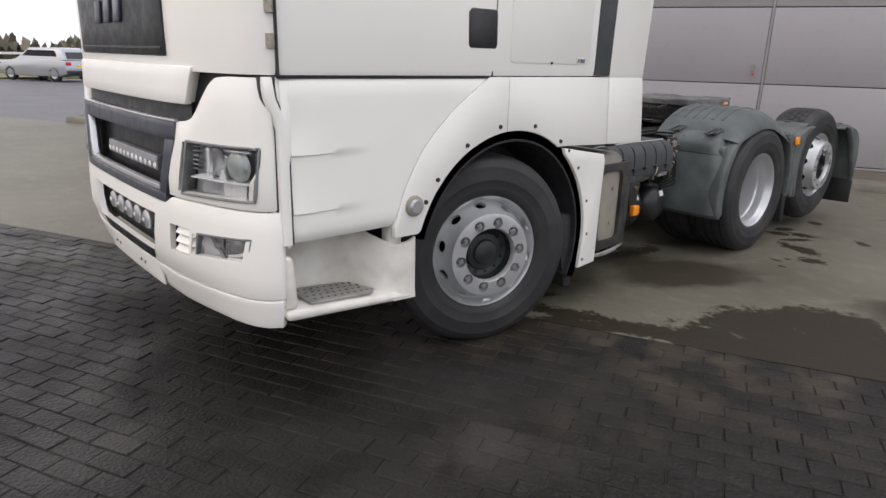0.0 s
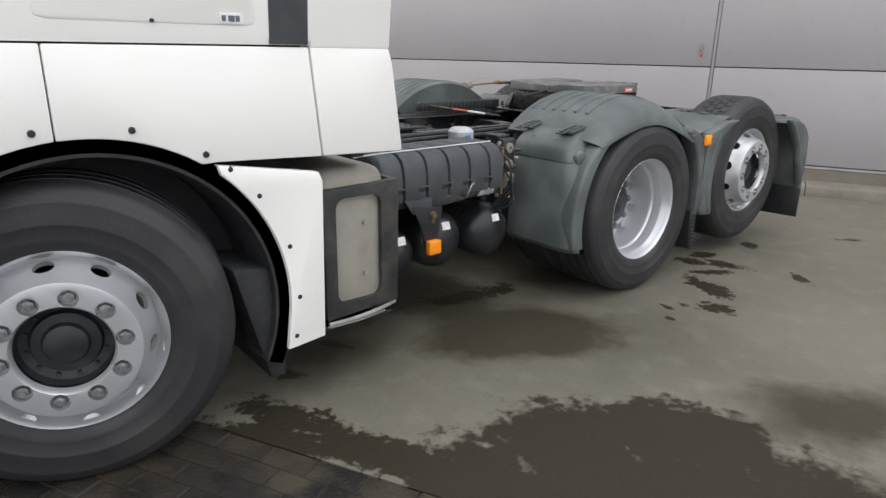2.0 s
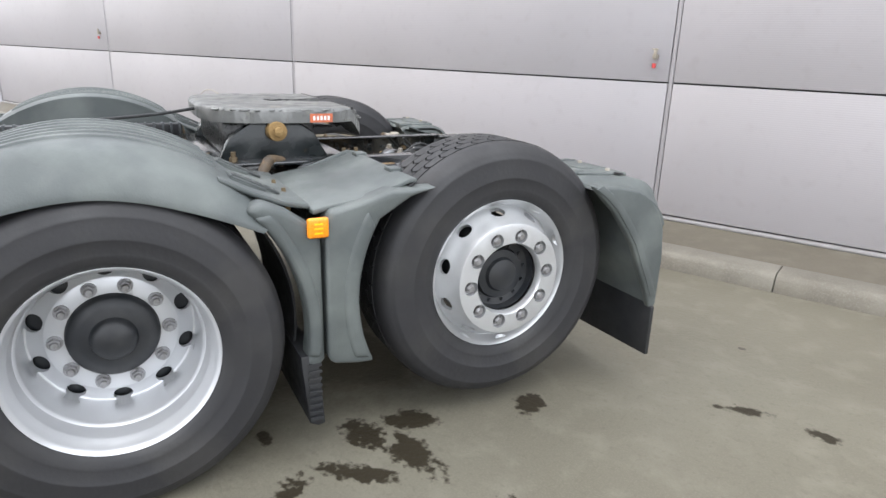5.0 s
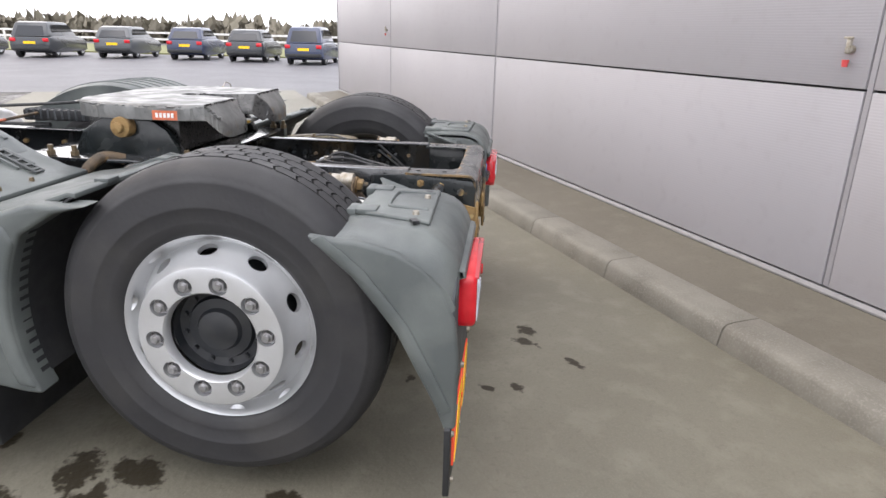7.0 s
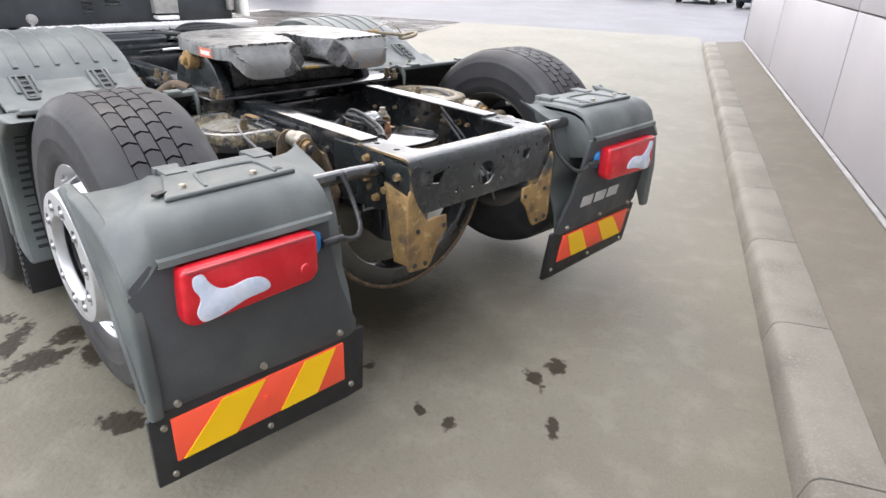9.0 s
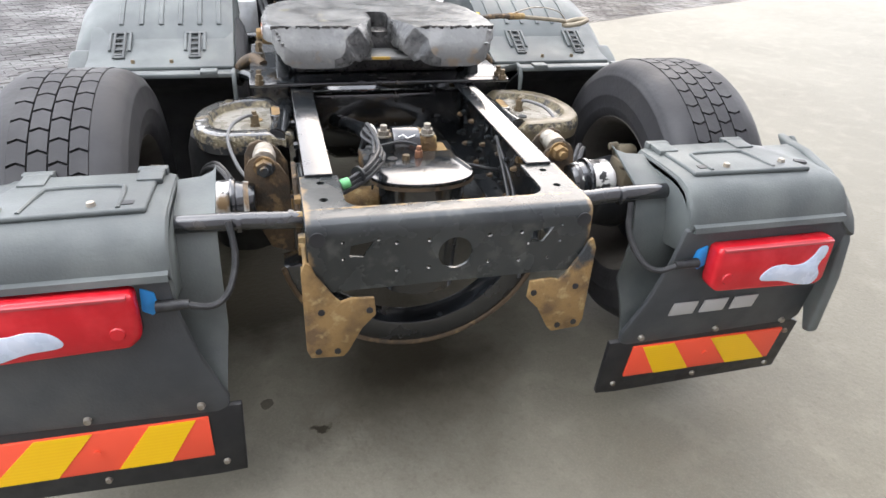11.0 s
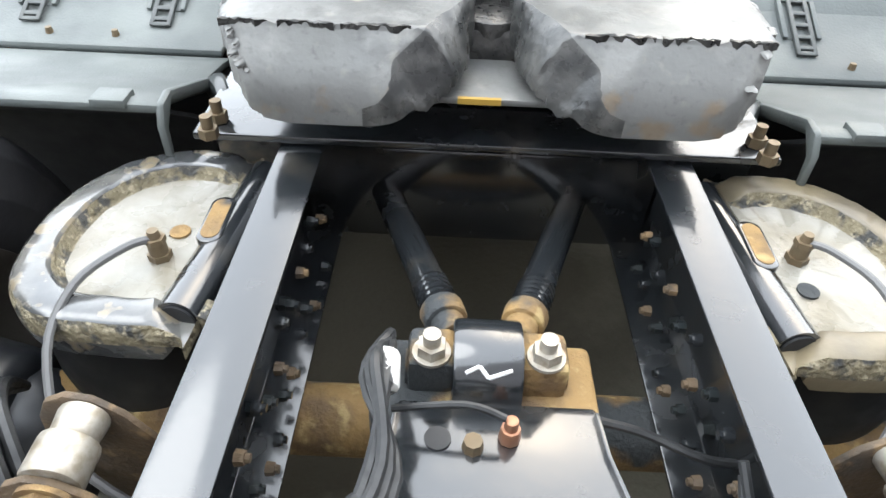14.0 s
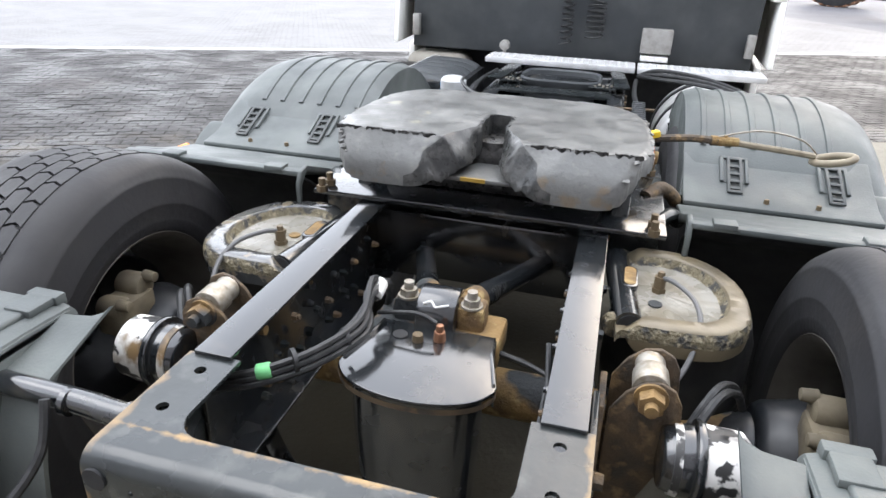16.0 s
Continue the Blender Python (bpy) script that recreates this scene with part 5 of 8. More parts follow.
for side in (1, -1):
    bm = B()
    rows = [[(HOOD_X + side * x, y, z) for x, y in ((0.133, 4.488), (0.139, 4.55), (0.165, 4.655))] for z in (0.790, 0.848)]
    solid_sheet(bm, rows, lambda p: Vector((p.x - side * 0.006, p.y, p.z)))
    part("hood_flange", bm, frame_black, truck, bevel=0.002)
bm = B()
skin = [(HOOD_X + (x - HOOD_X) * 0.84, 4.49 + (y - 4.49) * 0.93) for x, y in hood]
rows = [[(x, y, 0.832) for x, y in skin], [(x, y + 0.004, 0.70) for x, y in skin], [(HOOD_X + (x - HOOD_X) * 0.9, y - 0.01, 0.42) for x, y in skin]]
sheet(bm, rows, closed=True)
part("axle_drum", bm, frame_black, truck)
bm = B()
rows = [[(x, y + 0.003, z) for x, y in hood] for z in (0.818, 0.831)]
sheet(bm, rows, closed=True)
part("hood_rim", bm, rust_dark, truck)
bm = B()
span_box(bm, (-0.155, 4.36, 0.76), (0.155, 4.50, 0.83))
part("rod_saddle", bm, rust, truck, "rusty clamp block of the suspension rod", bevel=0.012)
for x in (0.075, -0.077):
    bm = B()
    span_box(bm, (x - 0.032, 4.385, 0.80), (x + 0.032, 4.455, 0.885))
    clamp = part("rod_clamp", bm, rust, truck, bevel=0.01)
    bm = B()
    rod(bm, (x, 4.434, 0.885), (x, 4.434, 0.890), 0.026, seg=18)
    rod(bm, (x, 4.434, 0.890), (x, 4.434, 0.906), 0.021, 0.020, seg=6)
    rod(bm, (x, 4.434, 0.906), (x, 4.434, 0.924), 0.012, seg=12)
    part("clamp_bolt", bm, zinc, clamp)
bm = B()
rod(bm, (-0.11, 4.42, 0.845), (0.11, 4.42, 0.845), 0.028, seg=16)
part("pivot_pin", bm, rust, truck)
bm = B()
rod(bm, (-0.047, 4.42, 0.845), (0.047, 4.42, 0.845), 0.066, seg=28)
part("rod_eye", bm, frame_black, truck, "black rod eye with a white paint mark", bevel=0.006)
for a, b in (((-0.03, 0.0), (0.0, 0.03)), ((0.0, 0.03), (0.012, -0.01)), ((0.012, -0.01), (0.03, 0.015))):
    bm = B()
    tube(bm, [(a[0], 4.42 + 0.045 + a[1] * 0.3, 0.845 + 0.05 - a[1] * 0.2), (b[0], 4.42 + 0.045 + b[1] * 0.3, 0.845 + 0.05 - b[1] * 0.2)], 0.0028, 6, 2)
    part("paint_mark", bm, white_tape, truck)
for side in (1, -1):
    p, q = Vector((side * 0.045, 4.37, 0.845)), Vector((side * 0.22, 3.83, 0.76))
    bm = B()
    rod(bm, p, p.lerp(q, 0.07), 0.024, 0.026, 16)
    rod(bm, p.lerp(q, 0.06), p.lerp(q, 0.12), 0.033, 0.035, 18)
    part("rod_socket", bm, rust, truck, bevel=0.004)
    bm = B()
    rod(bm, p.lerp(q, 0.11), q, 0.029, seg=18)
    link = part("suspension_rod", bm, frame_black, truck, "black angled suspension rod")
    for i in range(5):
        bm = B()
        f = 0.135 + 0.022 * i
        rod(bm, p.lerp(q, f), p.lerp(q, f + 0.009), 0.0315, seg=16)
        part("rod_thread", bm, frame_black, link)
bm = B()
rod(bm, (-0.028, 4.53, 0.842), (-0.028, 4.53, 0.866), 0.015, 0.013, 8)
rod(bm, (-0.028, 4.53, 0.866), (-0.028, 4.53, 0.882), 0.010, 0.009, 8)
part("copper_cap", bm, copper, truck, "copper-coloured vent cap", bevel=0.002)
bm = B()
rod(bm, (0.018, 4.545, 0.842), (0.018, 4.545, 0.858), 0.014, 0.012, 8)
part("hood_plug", bm, brass, truck)
bm = B()
rod(bm, (0.062, 4.535, 0.8415), (0.062, 4.535, 0.8445), 0.017, seg=18)
part("hood_hole", bm, black_trim, truck)


# air springs, hangers, brake chambers
PLATE = [(0.0, 4.03), (0.03, 4.005), (0.09, 3.992), (0.16, 4.0), (0.232, 4.042), (0.283, 4.12), (0.303, 4.21), (0.300, 4.30), (0.278, 4.365), (0.22, 4.418), (0.12, 4.432), (0.02, 4.430), (0.0, 4.42)]


def smooth_ring(pts, per):
    """Evenly rounded closed outline through points."""
    out = []
    n = len(pts)
    for i in range(n):
        p0, p1, p2, p3 = (Vector(pts[(i + k) % n]) for k in (-1, 0, 1, 2))
        for k in range(per):
            t = k / per
            out.append(0.5 * (2 * p1 + (p2 - p0) * t + (2 * p0 - 5 * p1 + 4 * p2 - p3) * t * t + (3 * p1 - p0 - 3 * p2 + p3) * t ** 3))
    return out


def suspension(side):
    cx, cy = side * 0.56, 4.215
    bm = B()
    lathe(bm, [(0.42, 0.001), (0.42, 0.11), (0.50, 0.13), (0.56, 0.165), (0.68, 0.176), (0.80, 0.172), (0.85, 0.158), (0.86, 0.001)], 40, "z")
    move(bm, bm.verts[:], Matrix.Translation((cx, cy, 0)))
    part("air_spring", bm, bag_rubber, truck, "black rubber air spring")
    # pressed plate: rolled edge, flat band and a U-shaped sunken pan open towards the rail
    rim = smooth_ring([(0.398 + u, v) for u, v in PLATE], 6)
    mid = Vector((0.50, 4.215))
    bm = B()
    rows, kinds = [], []
    for f, z in ((0.985, 0.838), (1.0, 0.868), (0.995, 0.888), (0.965, 0.902), (0.93, 0.906), (0.76, 0.906), (0.735, 0.902), (0.705, 0.884), (0.68, 0.880), (0.35, 0.880), (0.02, 0.880)):
        row = []
        for p in rim:
            d = p - mid
            open_side = min(1.0, max(0.0, (p.x - 0.412) / 0.03))
            g = f if f > 0.95 else f * (1.0 if p.x > 0.44 else 1.0)
            q = mid + d * g
            zz = z if open_side >= 1 or f > 0.99 else 0.880 + (z - 0.880) * open_side
            wob = 0.0022 * noise.noise(Vector((q.x * 60, q.y * 60, side)))
            row.append((side * q.x, q.y, zz + (wob if f < 0.99 else 0)))
        rows.append(row)
    grid = sheet(bm, rows, closed=True)
    bm.faces.ensure_lookup_table()
    n = len(rim)
    for k, face in enumerate(bm.faces):
        ring = k // n
        face.material_index = 2 if ring in (1, 2, 6, 7) else (1 if ring >= 8 else 0)
    cap = part("spring_plate", bm, [plate_wet if side > 0 else bag_tan, pan_wet, crust_tan], truck, "wet pressed-steel air spring plate with a sunken pan" if side > 0 else "muddy tan air spring plate with a sunken pan")
    fy, hy = (4.268, 4.207) if side > 0 else (4.204, 4.276)
    fx, hx = side * 0.497, side * 0.488
    bm = B()
    rod(bm, (fx, fy, 0.878), (fx, fy, 0.892), 0.018, seg=6)
    rod(bm, (fx, fy, 0.892), (fx, fy, 0.912), 0.014, seg=12)
    rod(bm, (fx, fy, 0.912), (fx, fy, 0.922), 0.016, seg=6)
    rod(bm, (fx, fy, 0.922), (fx, fy, 0.934), 0.010, 0.008, seg=10)
    part("air_fitting", bm, brass, cap)
    bm = B()
    rod(bm, (hx, hy, 0.879), (hx, hy, 0.8835), 0.0165, seg=18)
    part("plate_hole", bm, rust, cap)
    # carrier pipe along the rail with an oblong pocket
    bm = B()
    rod(bm, (side * 0.392, 4.03, 0.872), (side * 0.428, 4.392, 0.880), 0.033, seg=22)
    pipe = part("carrier_pipe", bm, frame_black, truck, "glossy black pipe between rail and air spring")
    bm = B()
    rod(bm, (side * 0.4275, 4.388, 0.880), (side * 0.4285, 4.3945, 0.880), 0.026, seg=20)
    part("pipe_bore", bm, liner, pipe)
    bm = B()
    rod(bm, (side * 0.392, 4.362, 0.868), (side * 0.398, 4.395, 0.868), 0.024, seg=14)
    part("weld", bm, crust_tan, pipe)
    bm = B()
    oval = [(side * (0.425 + 0.020 * math.cos(radians(a))), 4.205 + (0.038 if math.sin(radians(a)) > 0 else -0.038) + 0.020 * math.sin(radians(a))) for a in range(0, 360, 20)]
    prism(bm, oval, "xy", 0.86, 0.912)
    pocket = part("pocket", bm, frame_black, truck, bevel=0.004)
    bm = B()
    prism(bm, [(side * 0.425 + (x - side * 0.425) * 0.72, 4.205 + (y - 4.205) * 0.84) for x, y in oval], "xy", 0.905, 0.9135)
    part("pocket_floor", bm, rust, pocket)
    bm = B()
    tube(bm, [(fx, fy, 0.918), (fx + side * 0.03, fy + 0.03, 0.925), (fx + side * 0.075, fy + 0.10, 0.915), (fx + side * 0.08, fy + 0.19, 0.88), (fx + side * 0.03, fy + 0.29, 0.81), (side * 0.425, fy + 0.34, 0.77), (side * 0.372, fy + 0.34, 0.76)], 0.0062, 8)
    part("air_hose", bm, grey_hose, truck, "thin grey air hose")
    # hanger: two rusty cheeks with a bush between them
    cheek = [(0.40, 0.86), (0.425, 0.905), (0.455, 0.932), (0.485, 0.938), (0.512, 0.924), (0.527, 0.895), (0.533, 0.84), (0.515, 0.74), (0.47, 0.63), (0.40, 0.60)]
    for y in (4.556, 4.652):
        bm = B()
        prism(bm, [(side * x, z - (0.012 if y > 4.6 else 0.0)) for x, z in cheek], "xz", y, y + 0.010)
        part("hanger_plate", bm, rust_dark, truck, "rusty suspension hanger", bevel=0.003)
    bm = B()
    prism(bm, [(4.50, 0.78), (4.556, 0.86), (4.66, 0.85), (4.74, 0.72), (4.70, 0.60), (4.52, 0.60)], "yz", side * 0.378, side * 0.392)
    part("hanger_web", bm, rust_dark, truck, bevel=0.003)
    bm = B()
    rod(bm, (side * 0.468, 4.566, 0.905), (side * 0.468, 4.602, 0.905), 0.030, 0.026, 18)
    rod(bm, (side * 0.468, 4.602, 0.905), (side * 0.468, 4.652, 0.903), 0.034, 0.034, 18)
    part("hanger_bush", bm, zinc, truck, bevel=0.004)
    bm = B()
    rod(bm, (side * 0.470, 4.662, 0.892), (side * 0.470, 4.668, 0.892), 0.032, seg=18)
    rod(bm, (side * 0.470, 4.668, 0.892), (side * 0.470, 4.692, 0.892), 0.026, 0.025, seg=6)
    rod(bm, (side * 0.470, 4.692, 0.892), (side * 0.470, 4.708, 0.892), 0.013, seg=10)
    part("hanger_nut", bm, rust, truck)
    # brake chamber lying across, white paint flaking off
    bm = B()
    rod(bm, (side * 0.572, 4.692, 0.79), (side * 0.640, 4.69, 0.79), 0.073, 0.070, 28)
    rod(bm, (side * 0.640, 4.69, 0.79), (side * 0.662, 4.689, 0.79), 0.070, 0.045, 28)
    chamber = part("brake_chamber", bm, chipped, truck, "chipped white brake chamber", bevel=0.01)
    bm = B()
    rod(bm, (side * 0.500, 4.694, 0.79), (side * 0.556, 4.692, 0.79), 0.058, 0.070, 28)
    part("chamber_body", bm, frame_black, chamber, bevel=0.006)
    bm = B()
    rod(bm, (side * 0.556, 4.692, 0.79), (side * 0.572, 4.692, 0.79), 0.080, seg=28)
    part("chamber_clamp", bm, frame_black, chamber, bevel=0.005)
    bm = B()
    rod(bm, (side * 0.520, 4.693, 0.79), (side * 0.534, 4.693, 0.79), 0.0655, 0.0675, seg=28)
    part("paint_band", bm, chipped, chamber)
    bm = B()
    rod(bm, (side * 0.66, 4.38, 0.59), (side * 0.74, 4.38, 0.59), 0.06, 0.10, 20)
    rod(bm, (side * 0.74, 4.38, 0.59), (side * 0.88, 4.38, 0.59), 0.12, 0.15, 28)
    part("brake_hub", bm, hub_black, truck, bevel=0.02)
    # caliper: a rounded dusty casting with two guide pins
    bm = B()
    rod(bm, (side * 0.82, 4.43, 0.772), (side * 0.90, 4.43, 0.772), 0.038, 0.036, 20)
    rod(bm, (side * 0.82, 4.51, 0.742), (side * 0.90, 4.51, 0.742), 0.034, 0.032, 20)
    span_box(bm, (side * 0.81, 4.41, 0.67), (side * 0.90, 4.54, 0.765))
    caliper = part("caliper", bm, caliper_dust, truck, "dusty tan brake caliper", bevel=0.014)
    for y, z in ((4.42, 0.80), (4.525, 0.765)):
        bm = B()
        rod(bm, (side * 0.795, y, z), (side * 0.83, y, z), 0.014, 0.017, 14)
        part("guide_pin", bm, caliper_dust, caliper, bevel=0.003)
    for k in range(2):
        bm = B()
        tube(bm, [(side * 0.56, 4.63 - 0.03 * k, 0.80), (side * 0.61, 4.56 - 0.03 * k, 0.85), (side * 0.66, 4.48 - 0.02 * k, 0.81), (side * 0.70, 4.40, 0.72)], 0.009, 8)
        part("brake_hose", bm, cable, truck)


mirror_pair(suspension)
# bolts and holes along the rails' webs
for side in (1, -1):
    web = random.Random(31 + side)
    for k in range(26):
        y, z = 4.12 + 0.052 * (k % 13) + web.uniform(-0.012, 0.012), (0.86, 0.76)[k // 13] + web.uniform(-0.03, 0.03)
        bm = B()
        rod(bm, (side * 0.292, y, z), (side * 0.280, y, z), 0.010, 0.009, 6)
        rod(bm, (side * 0.280, y, z), (side * 0.274, y, z), 0.006, seg=8)
        part("web_bolt", bm, (rust_dark, frame_worn, frame_black)[k % 3], truck)
# cable bundle beside the hood
for i, (dx, dz) in enumerate(((0, 0), (0.012, 0.008), (-0.01, 0.012), (0.004, 0.022), (0.02, -0.006))):
    bm = B()
    tube(bm, [(0.335 + dx, 4.82, 0.84 + dz), (0.25 + dx, 4.80 + dx, 0.865 + dz), (0.17, 4.73 + dx, 0.885 + dz), (0.125 - dx, 4.62, 0.90 + dz), (0.135 + dx, 4.50, 0.92 + dz * 1.5), (0.13, 4.42, 0.90 - dz), (0.15, 4.38 - dx, 0.80)], 0.0075, 7)
    part("cable", bm, cable, truck, "black cable of a loose bundle")
bm = B()
rod(bm, (0.131, 4.475, 0.93), (0.128, 4.525, 0.925), 0.019, seg=12)
part("tape_wrap", bm, chipped, truck, "dirty white tape wrap", bevel=0.004)
bm = B()
rod(bm, (0.235, 4.792, 0.884), (0.262, 4.803, 0.879), 0.0165, seg=12)
part("tape_wrap", bm, green_tape, truck, "bright green tape wrap", bevel=0.003)
for y, x in ((4.76, 0.20), (4.66, 0.135)):
    bm = B()
    rod(bm, (x, y, 0.893), (x + 0.006, y + 0.006, 0.893), 0.025, seg=12)
    part("cable_tie", bm, cable, truck)
bm = B()
tube(bm, [(0.12, 4.52, 0.88), (0.03, 4.52, 0.895), (-0.02, 4.53, 0.885)], 0.005, 8)
part("vent_hose", bm, cable, truck)
bm = B()
tube(bm, [(-0.27, 4.60, 0.93), (-0.29, 4.75, 0.80), (-0.25, 4.86, 0.72), (-0.22, 4.92, 0.62)], 0.006, 8)
part("air_hose", bm, cable, truck)
bm = B()
tube(bm, [(-0.28, 4.60, 0.9), (-0.275, 4.76, 0.78), (-0.27, 4.88, 0.7), (-0.26, 4.95, 0.6)], 0.006, 8)
part("air_hose", bm, cable, truck)
bm = B()
tube(bm, [(-0.15, 4.46, 0.79), (-0.22, 4.47, 0.78), (-0.30, 4.5, 0.77), (-0.35, 4.5, 0.76)], 0.007, 8)
part("brake_hose", bm, cable, truck)

# fifth wheel
def along(pts, y):
    for (a, xa), (b, xb) in zip(pts, pts[1:]):
        if y <= b:
            return xa + (xb - xa) * max(0.0, y - a) / (b - a)
    return pts[-1][1]


OUTER = [(3.43, 0.16), (3.437, 0.22), (3.46, 0.31), (3.49, 0.36), (3.54, 0.40), (3.6, 0.424), (3.66, 0.436), (3.80, 0.448), (3.92, 0.444), (3.96, 0.434), (4.0, 0.413), (4.06, 0.402), (4.11, 0.390), (4.15, 0.376), (4.175, 0.352), (4.187, 0.315)]
INNER = [(3.752, 0.0), (3.756, 0.024), (3.764, 0.034), (3.93, 0.036), (3.97, 0.047), (4.0, 0.060), (4.11, 0.116), (4.14, 0.130), (4.165, 0.145), (4.18, 0.163), (4.187, 0.19)]


def settle(y):
    """Stretches the throat and draws the ramps in to their true length."""
    if y > 4.0:
        return 4.05 + (y - 4.0) * 0.33
    return y + 0.05 * max(0.0, (y - 3.75) / 0.25)


def plate_point(x, y, low):
    """Height and worn outline of the coupling plate."""
    gap_in, gap_out = x - along(INNER, y) if y > 3.752 else 1.0, along(OUTER, y) - x
    rim = min(gap_out, y - 3.43 if y < 3.6 else 1.0, 4.187 - y)
    p = Vector((x, y, 0.0))
    rough = noise.noise(p * 42) * 0.6 + noise.noise(p * 110) * 0.4
    ramp = max(0.0, y - 4.0)
    z = 1.165 - 0.40 * ramp - 0.014 * max(0.0, (y - 4.11) / 0.077) ** 2
    z -= 0.014 * max(0.0, 1 - rim / 0.022) ** 2
    if y < 4.0 + 0.006 * noise.noise(p * 60):
        z += 0.0035
    wall = 0.050 * min(1.0, max(0.0, (y - 3.86) / 0.10)) * min(1.0, max(0.0, (4.2 - y) / 0.11))
    if wall > 0.005 and gap_in < wall:
        z -= 0.075 * (1 - gap_in / wall) ** 1.3 * min(1.0, max(0.0, (4.187 - y) / 0.10))
    edge = max(0.0, 1 - min(rim, gap_in) / 0.035)
    z += rough * (0.0006 + 0.006 * edge)
    dx = noise.noise(p * 70 + Vector((7, 3, 1))) * 0.008 * edge
    if low:
        z = min(z - 0.012, 1.108 - 0.40 * ramp)
    return x + dx, z


ys = [3.43 + 0.0135 * k for k in range(24)] + [3.752, 3.756, 3.764] + [3.775 + 0.012 * k for k in range(18)] + [3.985, 3.99, 3.995, 4.0, 4.005, 4.01] + [4.02 + 0.011 * k for k in range(15)] + [4.181, 4.187]
for side in (1, -1):
    bm = B()
    layers = []
    for low in (False, True):
        grid = []
        for y in ys:
            a, b = (along(INNER, y) if y > 3.752 else 0.0), along(OUTER, y)
            row = []
            for k in range(41):
                w = max(0.010, 0.050 * min(1.0, max(0.0, (y - 3.86) / 0.10)) * min(1.0, max(0.0, (4.2 - y) / 0.11)))
                if k < 8:
                    u = w * k / 8
                else:
                    v = (k - 8) / 32
                    v = v + (0.09 * math.sin(2 * math.pi * v) if v > 0.5 else 0.0) * -1.0
                    u = w + (b - a - w) * v
                x, z = plate_point(a + u, y, low)
                if a == 0.0 and k == 0:
                    x = 0.0
                row.append(bm.verts.new((side * x, settle(y), z)))
            grid.append(row)
        layers.append(grid)
    top, under = layers
    for g0 in layers:
        for r0, r1 in zip(g0, g0[1:]):
            for k in range(40):
                bm.faces.new((r0[k], r0[k + 1], r1[k + 1], r1[k]))
    ring = [(0, k) for k in range(41)] + [(r, 40) for r in range(1, len(ys))] + [(len(ys) - 1, k) for k in range(39, -1, -1)] + [(r, 0) for r in range(len(ys) - 2, 0, -1)]
    for (r0, k0), (r1, k1) in zip(ring, ring[1:] + ring[:1]):
        bm.faces.new((top[r0][k0], top[r1][k1], under[r1][k1], under[r0][k0]))
    column = {v: k for g0 in layers for row, y in zip(g0, ys) if y > 3.75 for k, v in enumerate(row)}
    dark = [f for f in bm.faces if all(column.get(v, 99) <= 8 for v in f.verts)]
    for f in dark:
        f.material_index = 1
    plate = part("fifth_wheel_plate", bm, [grease, grease_wall], truck, "worn steel fifth wheel plate caked with grease and rust at its edges")
    # ragged ridge of grease pushed up along the ramp's upper edge
    wob = random.Random(5 + side)
    for a, b in ((0.13, 0.235), (0.245, 0.33), (0.345, 0.418)):
        n = int((b - a) / 0.006)
        bm = B()
        upper = [(side * (a + (b - a) * k / n), 4.0 + 0.006 * noise.noise(Vector((a * 9 + k * 0.31, side, 0))) - wob.uniform(0.001, 0.004)) for k in range(n + 1)]
        lower = [(x, y + wob.uniform(0.002, 0.006)) for x, y in upper[::-1]]
        prism(bm, [(x, y + 0.05) for x, y in upper + lower], "xy", 1.158, 1.1705)
        for v in bm.verts:
            v.co.z += wob.uniform(-0.002, 0.002)
        part("grease_ridge", bm, grease_black, plate)
    # crust of old grease along the outer rim
    for k in range(46):
        y = 3.47 + 0.0145 * k + wob.uniform(-0.006, 0.006)
        if wob.random() < 0.3:
            continue
        bm = B()
        bmesh.ops.create_icosphere(bm, subdivisions=2, radius=1)
        size = Vector((wob.uniform(0.004, 0.010), wob.uniform(0.008, 0.022), wob.uniform(0.003, 0.006)))
        for v in bm.verts:
            v.co = Vector((v.co.x * size.x, v.co.y * size.y, v.co.z * size.z)) * (1 + 0.5 * noise.noise(v.co * 2.5 + Vector((k, side, 0))))
        x = along(OUTER, y) - wob.uniform(0.004, 0.014)
        move(bm, bm.verts[:], pose(side * x, settle(y), 1.160 - 0.40 * max(0.0, y - 4.0) - 0.014 * max(0.0, (y - 4.11) / 0.077) ** 2, 0, 0, wob.uniform(-25, 25)))
        part("crust", bm, grease, plate)
    bm = B()
    prism(bm, [(3.47, 0.955), (3.94, 0.955), (3.88, 1.06), (3.80, 1.115), (3.62, 1.115), (3.52, 1.05)], "yz", side * 0.36, side * 0.41)
    part("pedestal", bm, frame_worn, truck, "rusty fifth wheel side bracket", bevel=0.01)
    bm = B()
    rod(bm, (side * 0.40, 3.71, 1.075), (side * 0.455, 3.71, 1.075), 0.045, 0.04, 18)
    rod(bm, (side * 0.455, 3.71, 1.075), (side * 0.475, 3.71, 1.075), 0.022, seg=6)
    part("pivot", bm, rust, truck, "rusty pivot boss", bevel=0.004)
    bm = B()
    box(bm, (side * 0.446, 3.90, 1.128), (0.006, 0.10, 0.036), (0, 0, side * 2))
    st = part("warning_sticker", bm, sticker_red, truck, "small worn red and white sticker")
    for k in range(5):
        bm = B()
        box(bm, (side * 0.4498, 3.868 + 0.016 * k, 1.128), (0.002, 0.010, 0.018), (0, 0, side * 2))
        part("print_bar", bm, white_tape, st)
    for y in (3.42, 3.52, 3.99, 4.045):
        bm = B()
        rod(bm, (side * 0.475, y, 0.96), (side * 0.475, y, 0.978), 0.017, seg=6)
